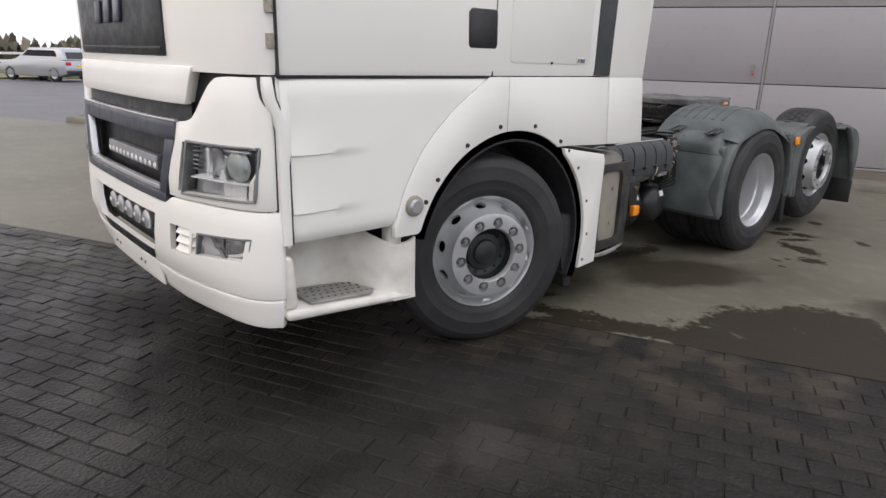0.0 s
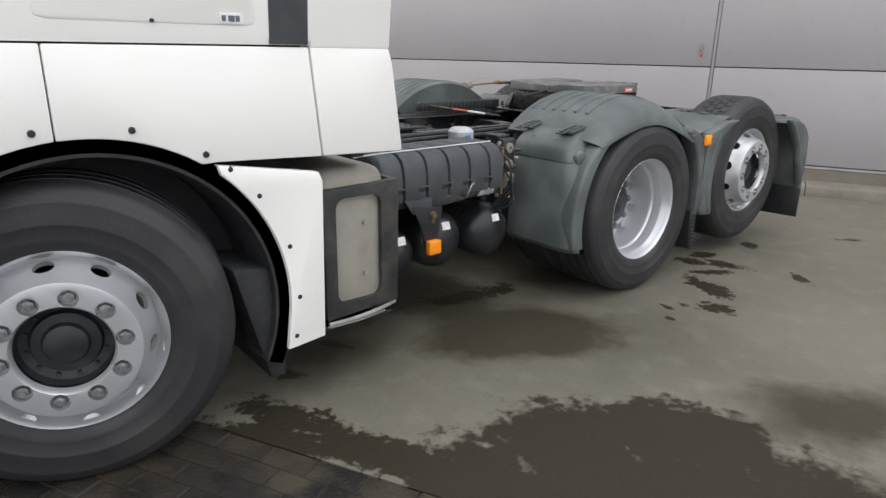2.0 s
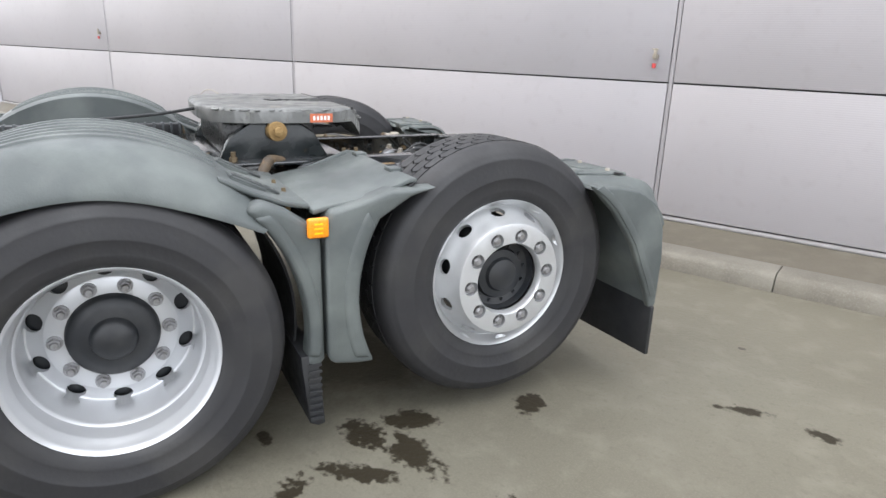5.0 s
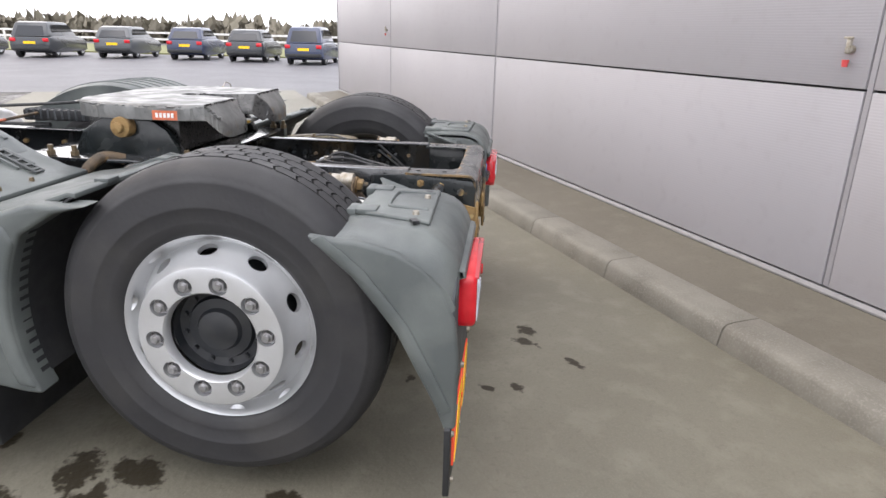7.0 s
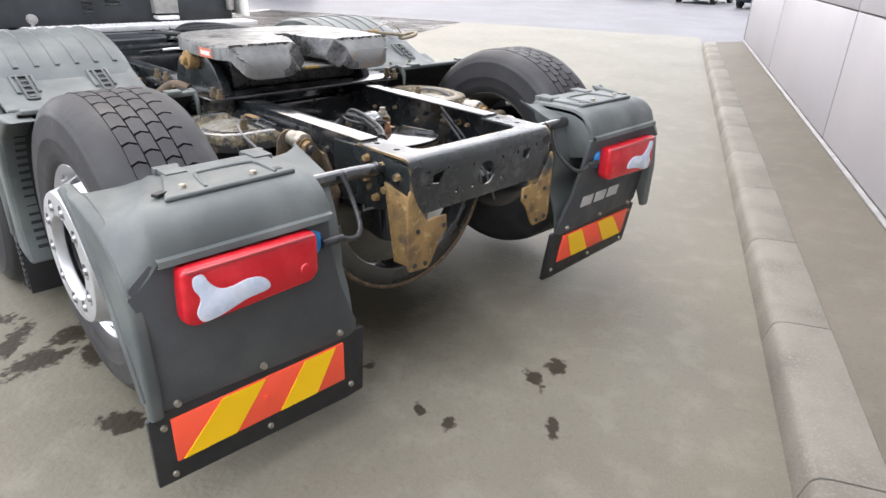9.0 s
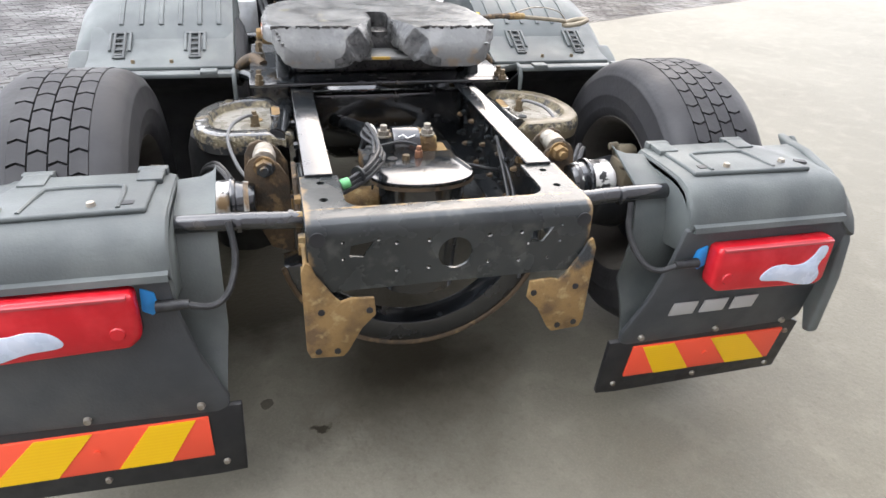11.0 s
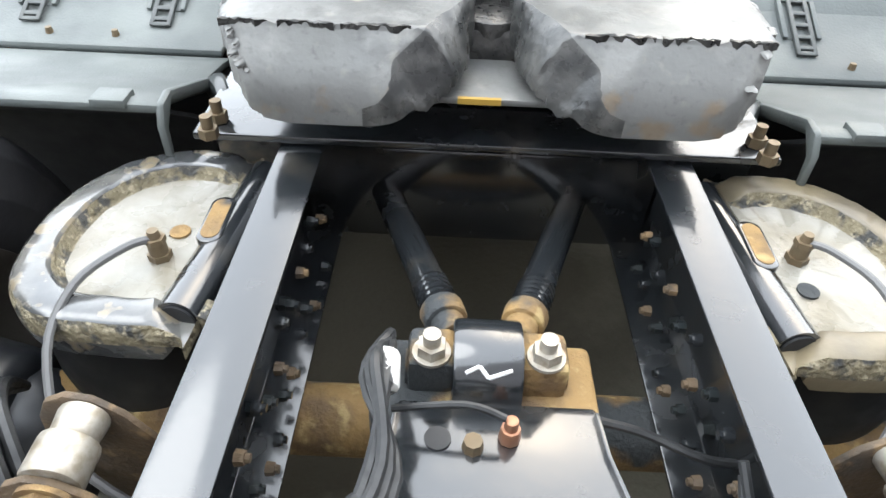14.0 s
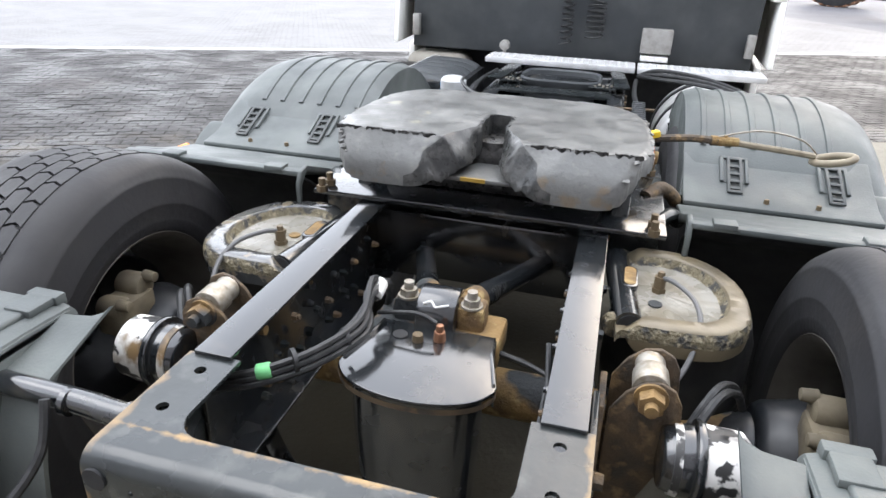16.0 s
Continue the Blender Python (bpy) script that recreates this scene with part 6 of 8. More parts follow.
        rod(bm, (side * 0.475, y, 0.978), (side * 0.475, y, 1.0), 0.010, seg=10)
        part("plate_bolt", bm, brass, truck)
bm = B()
span_box(bm, (-0.512, 3.36, 0.943), (0.512, 4.03, 0.958))
part("mounting_plate", bm, frame_black, truck, "black fifth wheel mounting plate", bevel=0.004)
bm = B()
span_box(bm, (-0.34, 3.5, 0.96), (0.34, 3.9, 1.11))
part("coupling_body", bm, grease_black, truck, bevel=0.02)
bm = B()
prism(bm, [(-0.135, 4.05), (0.135, 4.05), (0.04, 3.90), (-0.04, 3.90)], "xy", 1.045, 1.057)
part("throat_floor", bm, grease, truck, bevel=0.003)
bm = B()
rod(bm, (0, 3.85, 1.05), (0, 3.85, 1.12), 0.05, seg=20)
part("kingpin_jaw", bm, grease_black, truck, "black greasy coupling jaw", bevel=0.006)
bm = B()
box(bm, (0.02, 4.05, 1.053), (0.07, 0.008, 0.010))
part("wear_edge", bm, simple("yellow_paint_trace", (0.32, 0.2, 0.03), 0.6), truck)
for side in (1, -1):
    bm = B()
    span_box(bm, (side * 0.37, 3.9, 0.82), (side * 0.50, 3.965, 0.943))
    part("subframe_bracket", bm, bag_plate if side > 0 else frame_worn, truck, bevel=0.008)
    bm = B()
    rod(bm, (side * 0.46, 4.02, 0.835), (side * 0.60, 4.03, 0.835), 0.042, seg=18)
    part("damper_eye", bm, frame_worn, truck, bevel=0.006)
    bm = B()
    tube(bm, [(side * 0.47, 3.95, 0.925), (side * 0.50, 3.87, 0.935), (side * 0.535, 3.80, 0.93), (side * 0.56, 3.76, 0.90)], 0.024, 12)
    part("stay_pipe", bm, frame_worn, truck, "dirty dark bent stay pipe")
    bm = B()
    tube(bm, [(side * 0.46, 3.72, 0.95), (side * 0.50, 3.66, 0.965), (side * 0.54, 3.63, 0.94), (side * 0.56, 3.61, 0.91)], 0.022, 12)
    part("stay_pipe", bm, rust_dark, truck, "rusty bent stay pipe")
bm = B()
tube(bm, [(-0.44, 3.70, 1.13), (-0.56, 3.665, 1.135), (-0.64, 3.655, 1.132)], 0.012, 8)
lever = part("release_lever", bm, rust_dark, truck, "dirty tan steel release lever with a ring handle")
bm = B()
rod(bm, (-0.62, 3.655, 1.132), (-0.70, 3.638, 1.130), 0.016, 0.014, 10)
rod(bm, (-0.66, 3.646, 1.12), (-0.66, 3.646, 1.15), 0.008, seg=6)
part("lever_joint", bm, rust, lever, bevel=0.002)
bm = B()
tube(bm, [(-0.66, 3.647, 1.131), (-0.84, 3.605, 1.110), (-0.93, 3.585, 1.098)], 0.010, 8)
part("lever_rod", bm, lever_tan, lever)
bm = B()
loop = [(-0.985 + 0.055 * math.cos(a), 3.58 + 0.038 * math.sin(a), 1.092 - 0.06 * math.cos(a) * 0.2) for a in [2 * math.pi * k / 14 for k in range(15)]]
tube(bm, loop, 0.011, 10)
part("ring_handle", bm, lever_tan, lever)
bm = B()
tube(bm, [(-0.64, 3.655, 1.145), (-0.76, 3.615, 1.165), (-0.88, 3.59, 1.145), (-0.94, 3.57, 1.10)], 0.0028, 6)
part("lever_wire", bm, zinc, lever)
bm = B()
box(bm, (-0.455, 3.70, 1.145), (0.028, 0.026, 0.02), (0, 12, 20))
part("yellow_tag", bm, simple("yellow_tag", (0.75, 0.5, 0.02), 0.5), lever, bevel=0.004)
bm = B()
tube(bm, [(0.05, 3.45, 1.14), (0.2, 3.28, 1.13), (0.30, 3.05, 1.12), (0.33, 2.9, 1.11)], 0.007, 8)
part("grease_line", bm, cable, truck)


# mudguards over the drive axle
def dome_radius(x):
    pts = [(0.58, 0.630), (0.62, 0.645), (1.02, 0.645), (1.08, 0.639), (1.13, 0.627), (1.17, 0.609), (1.205, 0.583), (1.23, 0.553), (1.246, 0.52), (1.249, 0.505)]
    for (a, ra), (b, rb) in zip(pts, pts[1:]):
        if x <= b:
            return ra + (rb - ra) * (x - a) / (b - a)
    return pts[-1][1]


def drive_guard(side):
    xs = [0.58, 0.62, 0.64, 0.8, 0.95, 1.02, 1.05, 1.08, 1.105, 1.13, 1.15, 1.17, 1.188, 1.205, 1.218, 1.23, 1.239, 1.246, 1.249]
    rows = []
    for x in xs:
        r = dome_radius(x)
        row = []
        for a in range(38, 138, 3):
            rr = 0.645 - (0.645 - r) * (1 - 0.62 * (abs(a - 87.5) / 49.5) ** 3)
            row.append((side * x, 3.0 + rr * 1.03 * math.cos(radians(a)), 0.51 + rr * math.sin(radians(a))))
        rows.append(row)
    bm = B()
    solid_sheet(bm, rows, lambda p: Vector((p.x, 3.0 + (p.y - 3.0) * 0.982, 0.51 + (p.z - 0.51) * 0.982)))
    dome = part("mudguard_top", bm, plastic, truck, "weathered grey ribbed plastic mudguard")
    for x in (0.64, 0.72, 0.80, 0.88, 0.96, 1.04):
        bm = B()
        rr = dome_radius(x)
        rows = []
        for dx, up in ((-0.013, -0.004), (-0.008, 0.006), (0.008, 0.006), (0.013, -0.004)):
            rows.append([(side * (x + dx), 3.0 + (rr + up) * 1.03 * math.cos(radians(a)), 0.51 + (rr + up) * math.sin(radians(a))) for a in range(56, 124, 4)])
        sheet(bm, rows)
        part("rib", bm, plastic, dome)
    rows = []
    for dr in (0.0, 0.30):
        rows.append([(side * 0.582, 3.0 + (0.632 - dr) * 1.03 * math.cos(radians(a)), 0.51 + (0.632 - dr) * math.sin(radians(a))) for a in range(38, 137, 3)])
    bm = B()
    solid_sheet(bm, rows, lambda p: Vector((p.x + side * 0.012, p.y, p.z)))
    part("mudguard_skirt", bm, plastic, truck)
    # front box
    bm = B()
    inner = arc(3.0, 0.51, 0.575, 128, 197, 16)
    outline = [(2.352, 0.38), (2.360, 0.46), (2.384, 0.825), (2.389, 0.832), (2.384, 0.839), (2.391, 0.885), (2.402, 0.912), (2.425, 0.932), (2.50, 0.975), (2.56, 0.988), (2.62, 0.965)] + inner + [(2.44, 0.345), (2.375, 0.352)]
    rows = []
    for x in (0.765, 0.772, 0.95, 1.06, 1.12, 1.155, 1.182, 1.203, 1.22, 1.232, 1.238, 1.240):
        back = 0.06 * (1 - math.sqrt(max(0.0, 1 - ((x - 1.15) / 0.0905) ** 2))) if x > 1.15 else (0.01 if x < 0.77 else 0.0)
        lean = 0.085 * max(0.0, (x - 0.95) / 0.29)
        rows.append([(side * (x - lean * max(0.0, (z - 0.39) / 0.53) ** 3), y + back * (0.0 if 10 < k < len(outline) - 2 else max(0.0, (2.62 - y) / 0.25)), z) for k, (y, z) in enumerate(outline)])
    grid = sheet(bm, rows, closed=True)
    bm.faces.new(grid[0])
    bm.faces.new(grid[-1])
    front = part("mudguard_front", bm, plastic, truck, "grey plastic front mudguard box", bevel=0.004)
    bm = B()
    rod(bm, (side * 1.17, 2.452, 0.862), (side * 1.199, 2.452, 0.858), 0.036, 0.035, 24)
    part("blank_disc", bm, plastic, front, bevel=0.003)
    bm = B()
    outer = [(3.0 + r * math.cos(radians(a)), 0.51 + r * math.sin(radians(a))) for a, r in ((a, 0.634 - 0.05 * max(0.0, (152 - a) / 24) ** 1.4) for a in range(194, 127, -3))]
    prism(bm, arc(3.02, 0.51, 0.565, 128, 195, 20) + outer, "yz", side * 1.14, side * 1.247)
    part("mudguard_wing", bm, plastic, truck, bevel=0.022, segments=3)
    # dirty bracket and pipes inboard of the box
    bm = B()
    prism(bm, [(2.30, 0.40), (2.42, 0.38), (2.44, 0.86), (2.27, 0.86), (2.25, 0.6)], "yz", side * 0.60, side * 0.615)
    part("guard_bracket", bm, frame_black, truck, bevel=0.004)
    bm = B()
    rod(bm, (side * 0.36, 2.46, 0.80), (side * 1.1, 2.46, 0.80), 0.022, seg=14)
    part("guard_pipe", bm, frame_black, truck)
    bm = B()
    span_box(bm, (side * 0.362, 1.90, 0.62), (side * 0.372, 2.55, 0.93))
    side_plate = part("frame_side_plate", bm, frame_black, truck, bevel=0.002)
    for k in range(22):
        bm = B()
        y, z = 1.94 + 0.055 * (k % 11), 0.70 + 0.14 * (k // 11) + 0.03 * (k % 3)
        rod(bm, (side * 0.372, y, z), (side * 0.385, y, z), 0.013, seg=6)
        part("frame_bolt", bm, rust_dark if k % 4 else zinc, side_plate)
    for k in range(3):
        bm = B()
        tube(bm, [(side * 0.66, 2.20 + 0.03 * k, 0.90), (side * 0.64, 2.27 + 0.02 * k, 0.75), (side * 0.68, 2.26, 0.60), (side * 0.60, 2.30 + 0.03 * k, 0.42)], 0.009, 8)
        part("air_pipe", bm, cable, truck)
    bm = B()
    box(bm, (side * 0.70, 2.335, 0.59), (0.02, 0.03, 0.02), (0, 0, 30))
    part("pipe_clip", bm, zinc, truck, bevel=0.003)
    # rear quarter
    bm = B()
    inner = arc(3.02, 0.51, 0.585, -10, 47, 14)
    prism(bm, inner + [(3.47, 0.965), (3.55, 0.93), (3.635, 0.87), (3.655, 0.82), (3.66, 0.40), (3.645, 0.375), (3.60, 0.375)], "yz", side * 1.15, side * 1.243)
    part("mudguard_wing", bm, plastic, truck, bevel=0.022, segments=3)
    bm = B()
    rows = [[(side * x, y, z) for y, z in [(3.36, 1.035), (3.46, 0.985), (3.56, 0.945), (3.64, 0.93)]] for x in (0.58, 0.9, 1.16)]
    solid_sheet(bm, rows, lambda p: Vector((p.x, p.y, p.z - 0.02)))
    part("mudguard_rear", bm, plastic, truck, bevel=0.008)
    bm = B()
    rows = []
    for x in (0.60, 1.10):
        rows.append([(side * x, y, z) for y, z in arc(3.0, 0.51, 0.60, -12, 192, 40)])
    solid_sheet(bm, rows, lambda p: Vector((p.x, 3.0 + (p.y - 3.0) * 0.985, 0.51 + (p.z - 0.51) * 0.985)))
    part("mudguard_liner", bm, liner, truck)
    bm = B()
    prism(bm, [(3.575, 0.42), (3.635, 0.42), (3.655, 0.15), (3.63, 0.145), (3.60, 0.16)], "yz", side * 0.62, side * 1.235)
    flap = part("mud_flap", bm, black_trim, truck, "black ribbed rubber mud flap", bevel=0.004)
    for i in range(9):
        bm = B()
        span_box(bm, (side * 1.236, 3.60, 0.17 + 0.026 * i), (side * 1.241, 3.645, 0.182 + 0.026 * i))
        part("flap_rib", bm, liner, flap)
    # marker lamp
    bm = B()
    span_box(bm, (side * 1.24, 3.605, 0.838), (side * 1.262, 3.675, 0.905))
    lamp = part("marker_lamp", bm, orange, truck, "square orange side marker lamp", bevel=0.009, segments=3)
    bm = B()
    for dz in (-0.012, 0.003, 0.018):
        box(bm, (side * 1.263, 3.64, 0.868 + dz), (0.003, 0.028, 0.005))
    part("lens_ridge", bm, refl_yellow, lamp)

    def latch(x, y, z, slope):
        """A rubber ladder strap lying in a shallow moulded frame."""
        m = pose(side * x, y, z, slope, 0, 0)
        b = B()
        for dx in (-0.019, 0.019):
            box(b, (dx, 0, 0.006), (0.010, 0.165, 0.008))
        for dy in (-0.078, -0.04, -0.005, 0.03, 0.062, 0.078):
            box(b, (0, dy, 0.006), (0.036, 0.011, 0.007))
        move(b, b.verts[:], m)
        ob = part("latch", b, strap_grey, truck, "grey rubber mudguard strap", bevel=0.002)
        b = B()
        off = -0.03 if y > 3 else 0.03
        for dx in (-0.039, 0.039):
            box(b, (dx, off, 0.001), (0.012, 0.12, 0.008))
        box(b, (0, off + (-0.056 if y > 3 else 0.056), 0.001), (0.09, 0.012, 0.008))
        box(b, (0, off, -0.006), (0.09, 0.12, 0.008))
        move(b, b.verts[:], m)
        part("latch_guide", b, plastic, ob, bevel=0.003)
    latch(0.76, 2.50, 0.990, 12)
    latch(1.06, 2.50, 0.990, 12)
    latch(0.74, 3.49, 0.980, -26)
    latch(1.04, 3.49, 0.980, -26)
    for x, y in ((0.83, 3.60), (0.98, 3.60)):
        bm = B()
        rod(bm, (side * x, y, 0.935), (side * x, y, 0.95), 0.009, 0.007, 8)
        part("screw", bm, brass, truck)
    for x, y in ((0.86, 2.445), (1.02, 2.437)):
        bm = B()
        rod(bm, (side * x, y, 0.935), (side * x, y, 0.952), 0.009, 0.007, 8)
        part("screw", bm, zinc, truck)
    # quarter in front of the lift axle
    bm = B()
    inner = arc(4.35, 0.596, 0.565, 205, 150, 16)
    prism(bm, [(3.69, 0.375), (3.67, 0.40), (3.668, 0.87), (3.69, 0.915), (3.78, 0.935), (3.90, 0.972), (4.075, 0.972), (3.97, 0.945)] + inner[::-1] + [(3.78, 0.36)], "yz", side * 1.15, side * 1.243)
    part("mudguard_wing", bm, plastic, truck, bevel=0.02, segments=3)
    bm = B()
    rows = [[(side * x, y, z) for y, z in [(3.642, 0.915), (3.69, 0.926), (3.80, 0.942), (3.92, 0.975), (3.99, 1.0), (4.015, 0.998)]] for x in (0.562, 0.8, 1.0, 1.19)]
    solid_sheet(bm, rows, lambda p: Vector((p.x, p.y, p.z - 0.018)))
    part("mudguard_top", bm, plastic, truck, bevel=0.006)
    for x in (0.62, 0.98):
        bm = B()
        span_box(bm, (side * x, 3.975, 0.992), (side * (x + 0.06), 4.022, 1.008))
        part("clip", bm, plastic, truck, bevel=0.003)
    bm = B()
    rows = []
    for x in (0.568, 1.2):
        rows.append([(side * x, y, z) for y, z in [(4.012, 0.985), (3.96, 0.95), (3.90, 0.912)] + arc(4.35, 0.596, 0.565, 149, 200, 16)])
    solid_sheet(bm, rows, lambda p: Vector((p.x, p.y - 0.014, p.z)))
    part("mudguard_liner", bm, liner, truck)
    bm = B()
    prism(bm, [(3.72, 0.91), (3.82, 0.952), (3.97, 1.006), (4.012, 1.000), (4.03, 0.965), (4.03, 0.90), (4.018, 0.90), (4.012, 0.955), (3.98, 0.985), (3.74, 0.89)], "yz", side * 0.556, side * 0.572)
    part("guard_end", bm, plastic, truck, bevel=0.008)
    bm = B()
    prism(bm, arc(4.35, 0.596, 0.568, 203, 153, 16) + arc(4.35, 0.596, 0.625, 149, 200, 16), "yz", side * 1.20, side * 1.25)
    part("wing_band", bm, plastic, truck, bevel=0.016, segments=3)
    bm = B()
    prism(bm, arc(3.02, 0.51, 0.587, -9, 44, 16) + arc(3.0, 0.51, 0.652, 40, -9, 16), "yz", side * 1.20, side * 1.25)
    part("wing_band", bm, plastic, truck, bevel=0.016, segments=3)


mirror_pair(drive_guard)


# mudguards and lamps behind the lift axle
def rear_guard(side):
    lean = pose(0.022, 5.12, 0.785, -8.5, 0, 0) @ pose(0, -5.12, -0.80) if side < 0 else Matrix.Identity(4)

    def hung(bm):
        move(bm, bm.verts[:], lean)
        return bm
    # shell: flat top that widens towards the lamp, a falling shoulder and a rounded rear edge
    stations = [(4.785, 0.938, 1.09, 0.930), (4.84, 0.941, 1.115, 0.928), (4.90, 0.942, 1.145, 0.916), (4.96, 0.942, 1.175, 0.902), (5.0, 0.941, 1.193, 0.886), (5.03, 0.937, 1.205, 0.868), (5.06, 0.926, 1.214, 0.846), (5.085, 0.908, 1.218, 0.822), (5.105, 0.885, 1.218, 0.80), (5.118, 0.858, 1.213, 0.775), (5.125, 0.83, 1.206, 0.755)]
    rows = []
    for u in (0.0, 0.012, 0.05, 0.35, 0.7, 0.93, 0.975, 1.0):
        rows.append([(side * (0.690 + u * (xo - 0.690)), y, z - (0.016 if u == 0.0 else 0.005 if u in (0.012, 1.0) else 0.0)) for y, z, xo, zs in stations])
    for f in (0.3, 0.7, 0.93, 1.0):
        rows.append([(side * (xo + f * (1.286 - xo)), y - 0.004 * f, z - 0.005 + f * (zs - z + 0.005) - 0.010 * math.sin(math.pi * f)) for y, z, xo, zs in stations])
    bm = B()
    solid_sheet(bm, rows, lambda p: Vector((p.x, p.y - 0.010, p.z - 0.012)))
    top = part("rear_mudguard", bm, plastic, truck, "weathered grey rear mudguard cover", angle=60)
    # raised tray on the flat top
    bm = B()
    tray = [(0.730, 4.80), (0.738, 5.02), (1.13, 5.03), (1.045, 4.80)]
    prism(bm, [(side * x, y) for x, y in tray], "xy", 0.936, 0.952)
    part("guard_cover", bm, plastic, top, bevel=0.007, segments=3)
    bm = B()
    rows = [[(side * x, 5.120, 0.838), (side * x, 5.138, 0.834), (side * x, 5.142, 0.818), (side * x, 5.122, 0.812)] for x in (0.695, 0.71, 0.9, 1.19, 1.21)]
    solid_sheet(bm, rows, lambda p: Vector((p.x, p.y - 0.006, p.z)))
    part("guard_lip", bm, plastic, top)
    for x in (0.712, 0.985):
        bm = B()
        span_box(bm, (side * x, 4.772, 0.930), (side * (x + 0.075), 4.80, 0.958))
        span_box(bm, (side * (x + 0.006), 4.79, 0.940), (side * (x + 0.069), 4.86, 0.957))
        part("guard_pad", bm, plastic, top, bevel=0.004)
    for x, turn in ((0.785, 0), (1.125, 24)):
        bm = B()
        box(bm, (side * x, 4.985, 0.950), (0.034, 0.020, 0.008), (0, 0, side * turn))
        part("guard_slot", bm, black_trim, top)
    bm = B()
    tube(bm, [(side * 0.80, 5.01, 0.951), (side * 0.80, 4.91, 0.953), (side * 0.825, 4.885, 0.953), (side * 0.965, 4.885, 0.953), (side * 0.99, 4.91, 0.953), (side * 1.01, 5.01, 0.951)], 0.006, 8)
    part("guard_groove", bm, plastic, top)
    for x, y in ((0.86, 4.99), (1.06, 4.98)):
        bm = B()
        rod(bm, (side * x, y, 0.948), (side * x, y, 0.962), 0.012, 0.009, 10)
        part("guard_stud", bm, zinc, top)
    bm = B()
    prism(bm, [(4.716, 0.942), (4.75, 0.938), (4.785, 0.934), (4.85, 0.932), (4.90, 0.920), (4.96, 0.905), (5.03, 0.868), (5.085, 0.81), (5.12, 0.73), (5.135, 0.60), (5.132, 0.385), (5.10, 0.375), (5.07, 0.455), (5.039, 0.516), (5.007, 0.579), (4.961, 0.672), (4.907, 0.745), (4.838, 0.831), (4.777, 0.885)], "yz", side * 1.252, side * 1.291)
    part("guard_wing", bm, plastic, truck, bevel=0.014, segments=3)
    # fluted band that follows the wing's open edge
    edge = [(4.73, 0.930), (4.785, 0.892), (4.846, 0.838), (4.915, 0.752), (4.969, 0.679), (5.015, 0.586), (5.047, 0.523), (5.09, 0.43)]
    bm = B()
    prism(bm, edge + [(y + 0.030, z + 0.016) for y, z in edge[::-1]], "yz", side * 1.28, side * 1.297)
    part("wing_band", bm, plastic, truck, bevel=0.006, segments=2)
    bm = B()
    prism(bm, [(4.79, 0.930), (4.90, 0.934), (5.0, 0.932), (5.06, 0.912), (5.10, 0.86), (5.116, 0.80), (5.116, 0.74), (5.02, 0.72), (4.90, 0.76), (4.80, 0.86)], "yz", side * 0.690, side * 0.706)
    part("guard_inner", bm, plastic, truck, bevel=0.005)
    # inner wall round the tyre, reaching in towards the frame to a raised point
    shell = [(0.592, 0.022), (0.600, 0.012), (0.63, 0.002), (0.71, -0.004), (1.0, -0.004), (1.25, -0.004)]
    course = [(5.100, 0.395), (5.094, 0.43), (5.08, 0.475), (5.058, 0.53)] + [(4.38 + 0.64 * math.cos(radians(a)), 0.59 + 0.64 * math.sin(radians(a))) for a in range(0, 29, 4)]
    rows = []
    for x, tip in shell:
        row = []
        for y, z in course + [(4.80 - tip, 0.928 + tip)]:
            drop = min(1.0, max(0.0, (0.85 - z) / 0.25)) if side < 0 else 0.0
            low = 0.022 * min(1.0, max(0.0, (0.60 - z) / 0.2)) if x < 0.7 else 0.0
            row.append((side * (x + low) + 0.022 * drop, y - 0.148 * max(0.0, 0.8 - z) * drop, z))
        rows.append(row)
    bm = B()
    solid_sheet(bm, rows, lambda p: Vector((p.x, p.y + 0.010, p.z + 0.004)))
    part("guard_liner", bm, plastic, truck)
    bm = B()
    prism(bm, [(side * 0.606, 0.43), (side * 0.610, 0.392), (side * 0.64, 0.378), (side * 1.262, 0.398), (side * 1.285, 0.42), (side * 1.285, 0.78), (side * 1.22, 0.835), (side * 0.700, 0.835), (side * 0.692, 0.72), (side * 0.662, 0.58), (side * 0.63, 0.49)], "xz", 5.10, 5.122)
    back = part("lamp_panel", hung(bm), plastic_dark, truck, "dark plastic panel behind the tail lamp", bevel=0.01)
    for x in (0.68, 0.955, 1.215):
        bm = B()
        rod(bm, (side * x, 5.12, 0.412), (side * x, 5.132, 0.412), 0.012, 0.009, 10)
        part("rivet", hung(bm), zinc, back)
    bm = B()
    prism(bm, [(side * 0.578, 0.394), (side * 1.26, 0.402), (side * 1.298, 0.385), (side * 1.298, 0.158), (side * 0.66, 0.140), (side * 0.588, 0.145)], "xz", 5.1, 5.119)
    flap = part("mud_flap", hung(bm), black_trim, truck, "black rubber mud flap", bevel=0.003)
    for x, z in ((0.64, 0.19), (0.95, 0.185), (1.25, 0.185), (1.26, 0.35)):
        bm = B()
        rod(bm, (side * x, 5.115, z), (side * x, 5.127, z), 0.011, 0.008, 10)
        part("rivet", hung(bm), zinc, flap)
    x0, x1, z0, z1 = 0.668, 1.24, 0.225, 0.368
    bm = B()
    span_box(bm, (side * x0, 5.115, z0), (side * x1, 5.126, z1))
    board = part("chevron_board", hung(bm), refl_red, truck, "red and yellow striped reflective marker board", bevel=0.001)
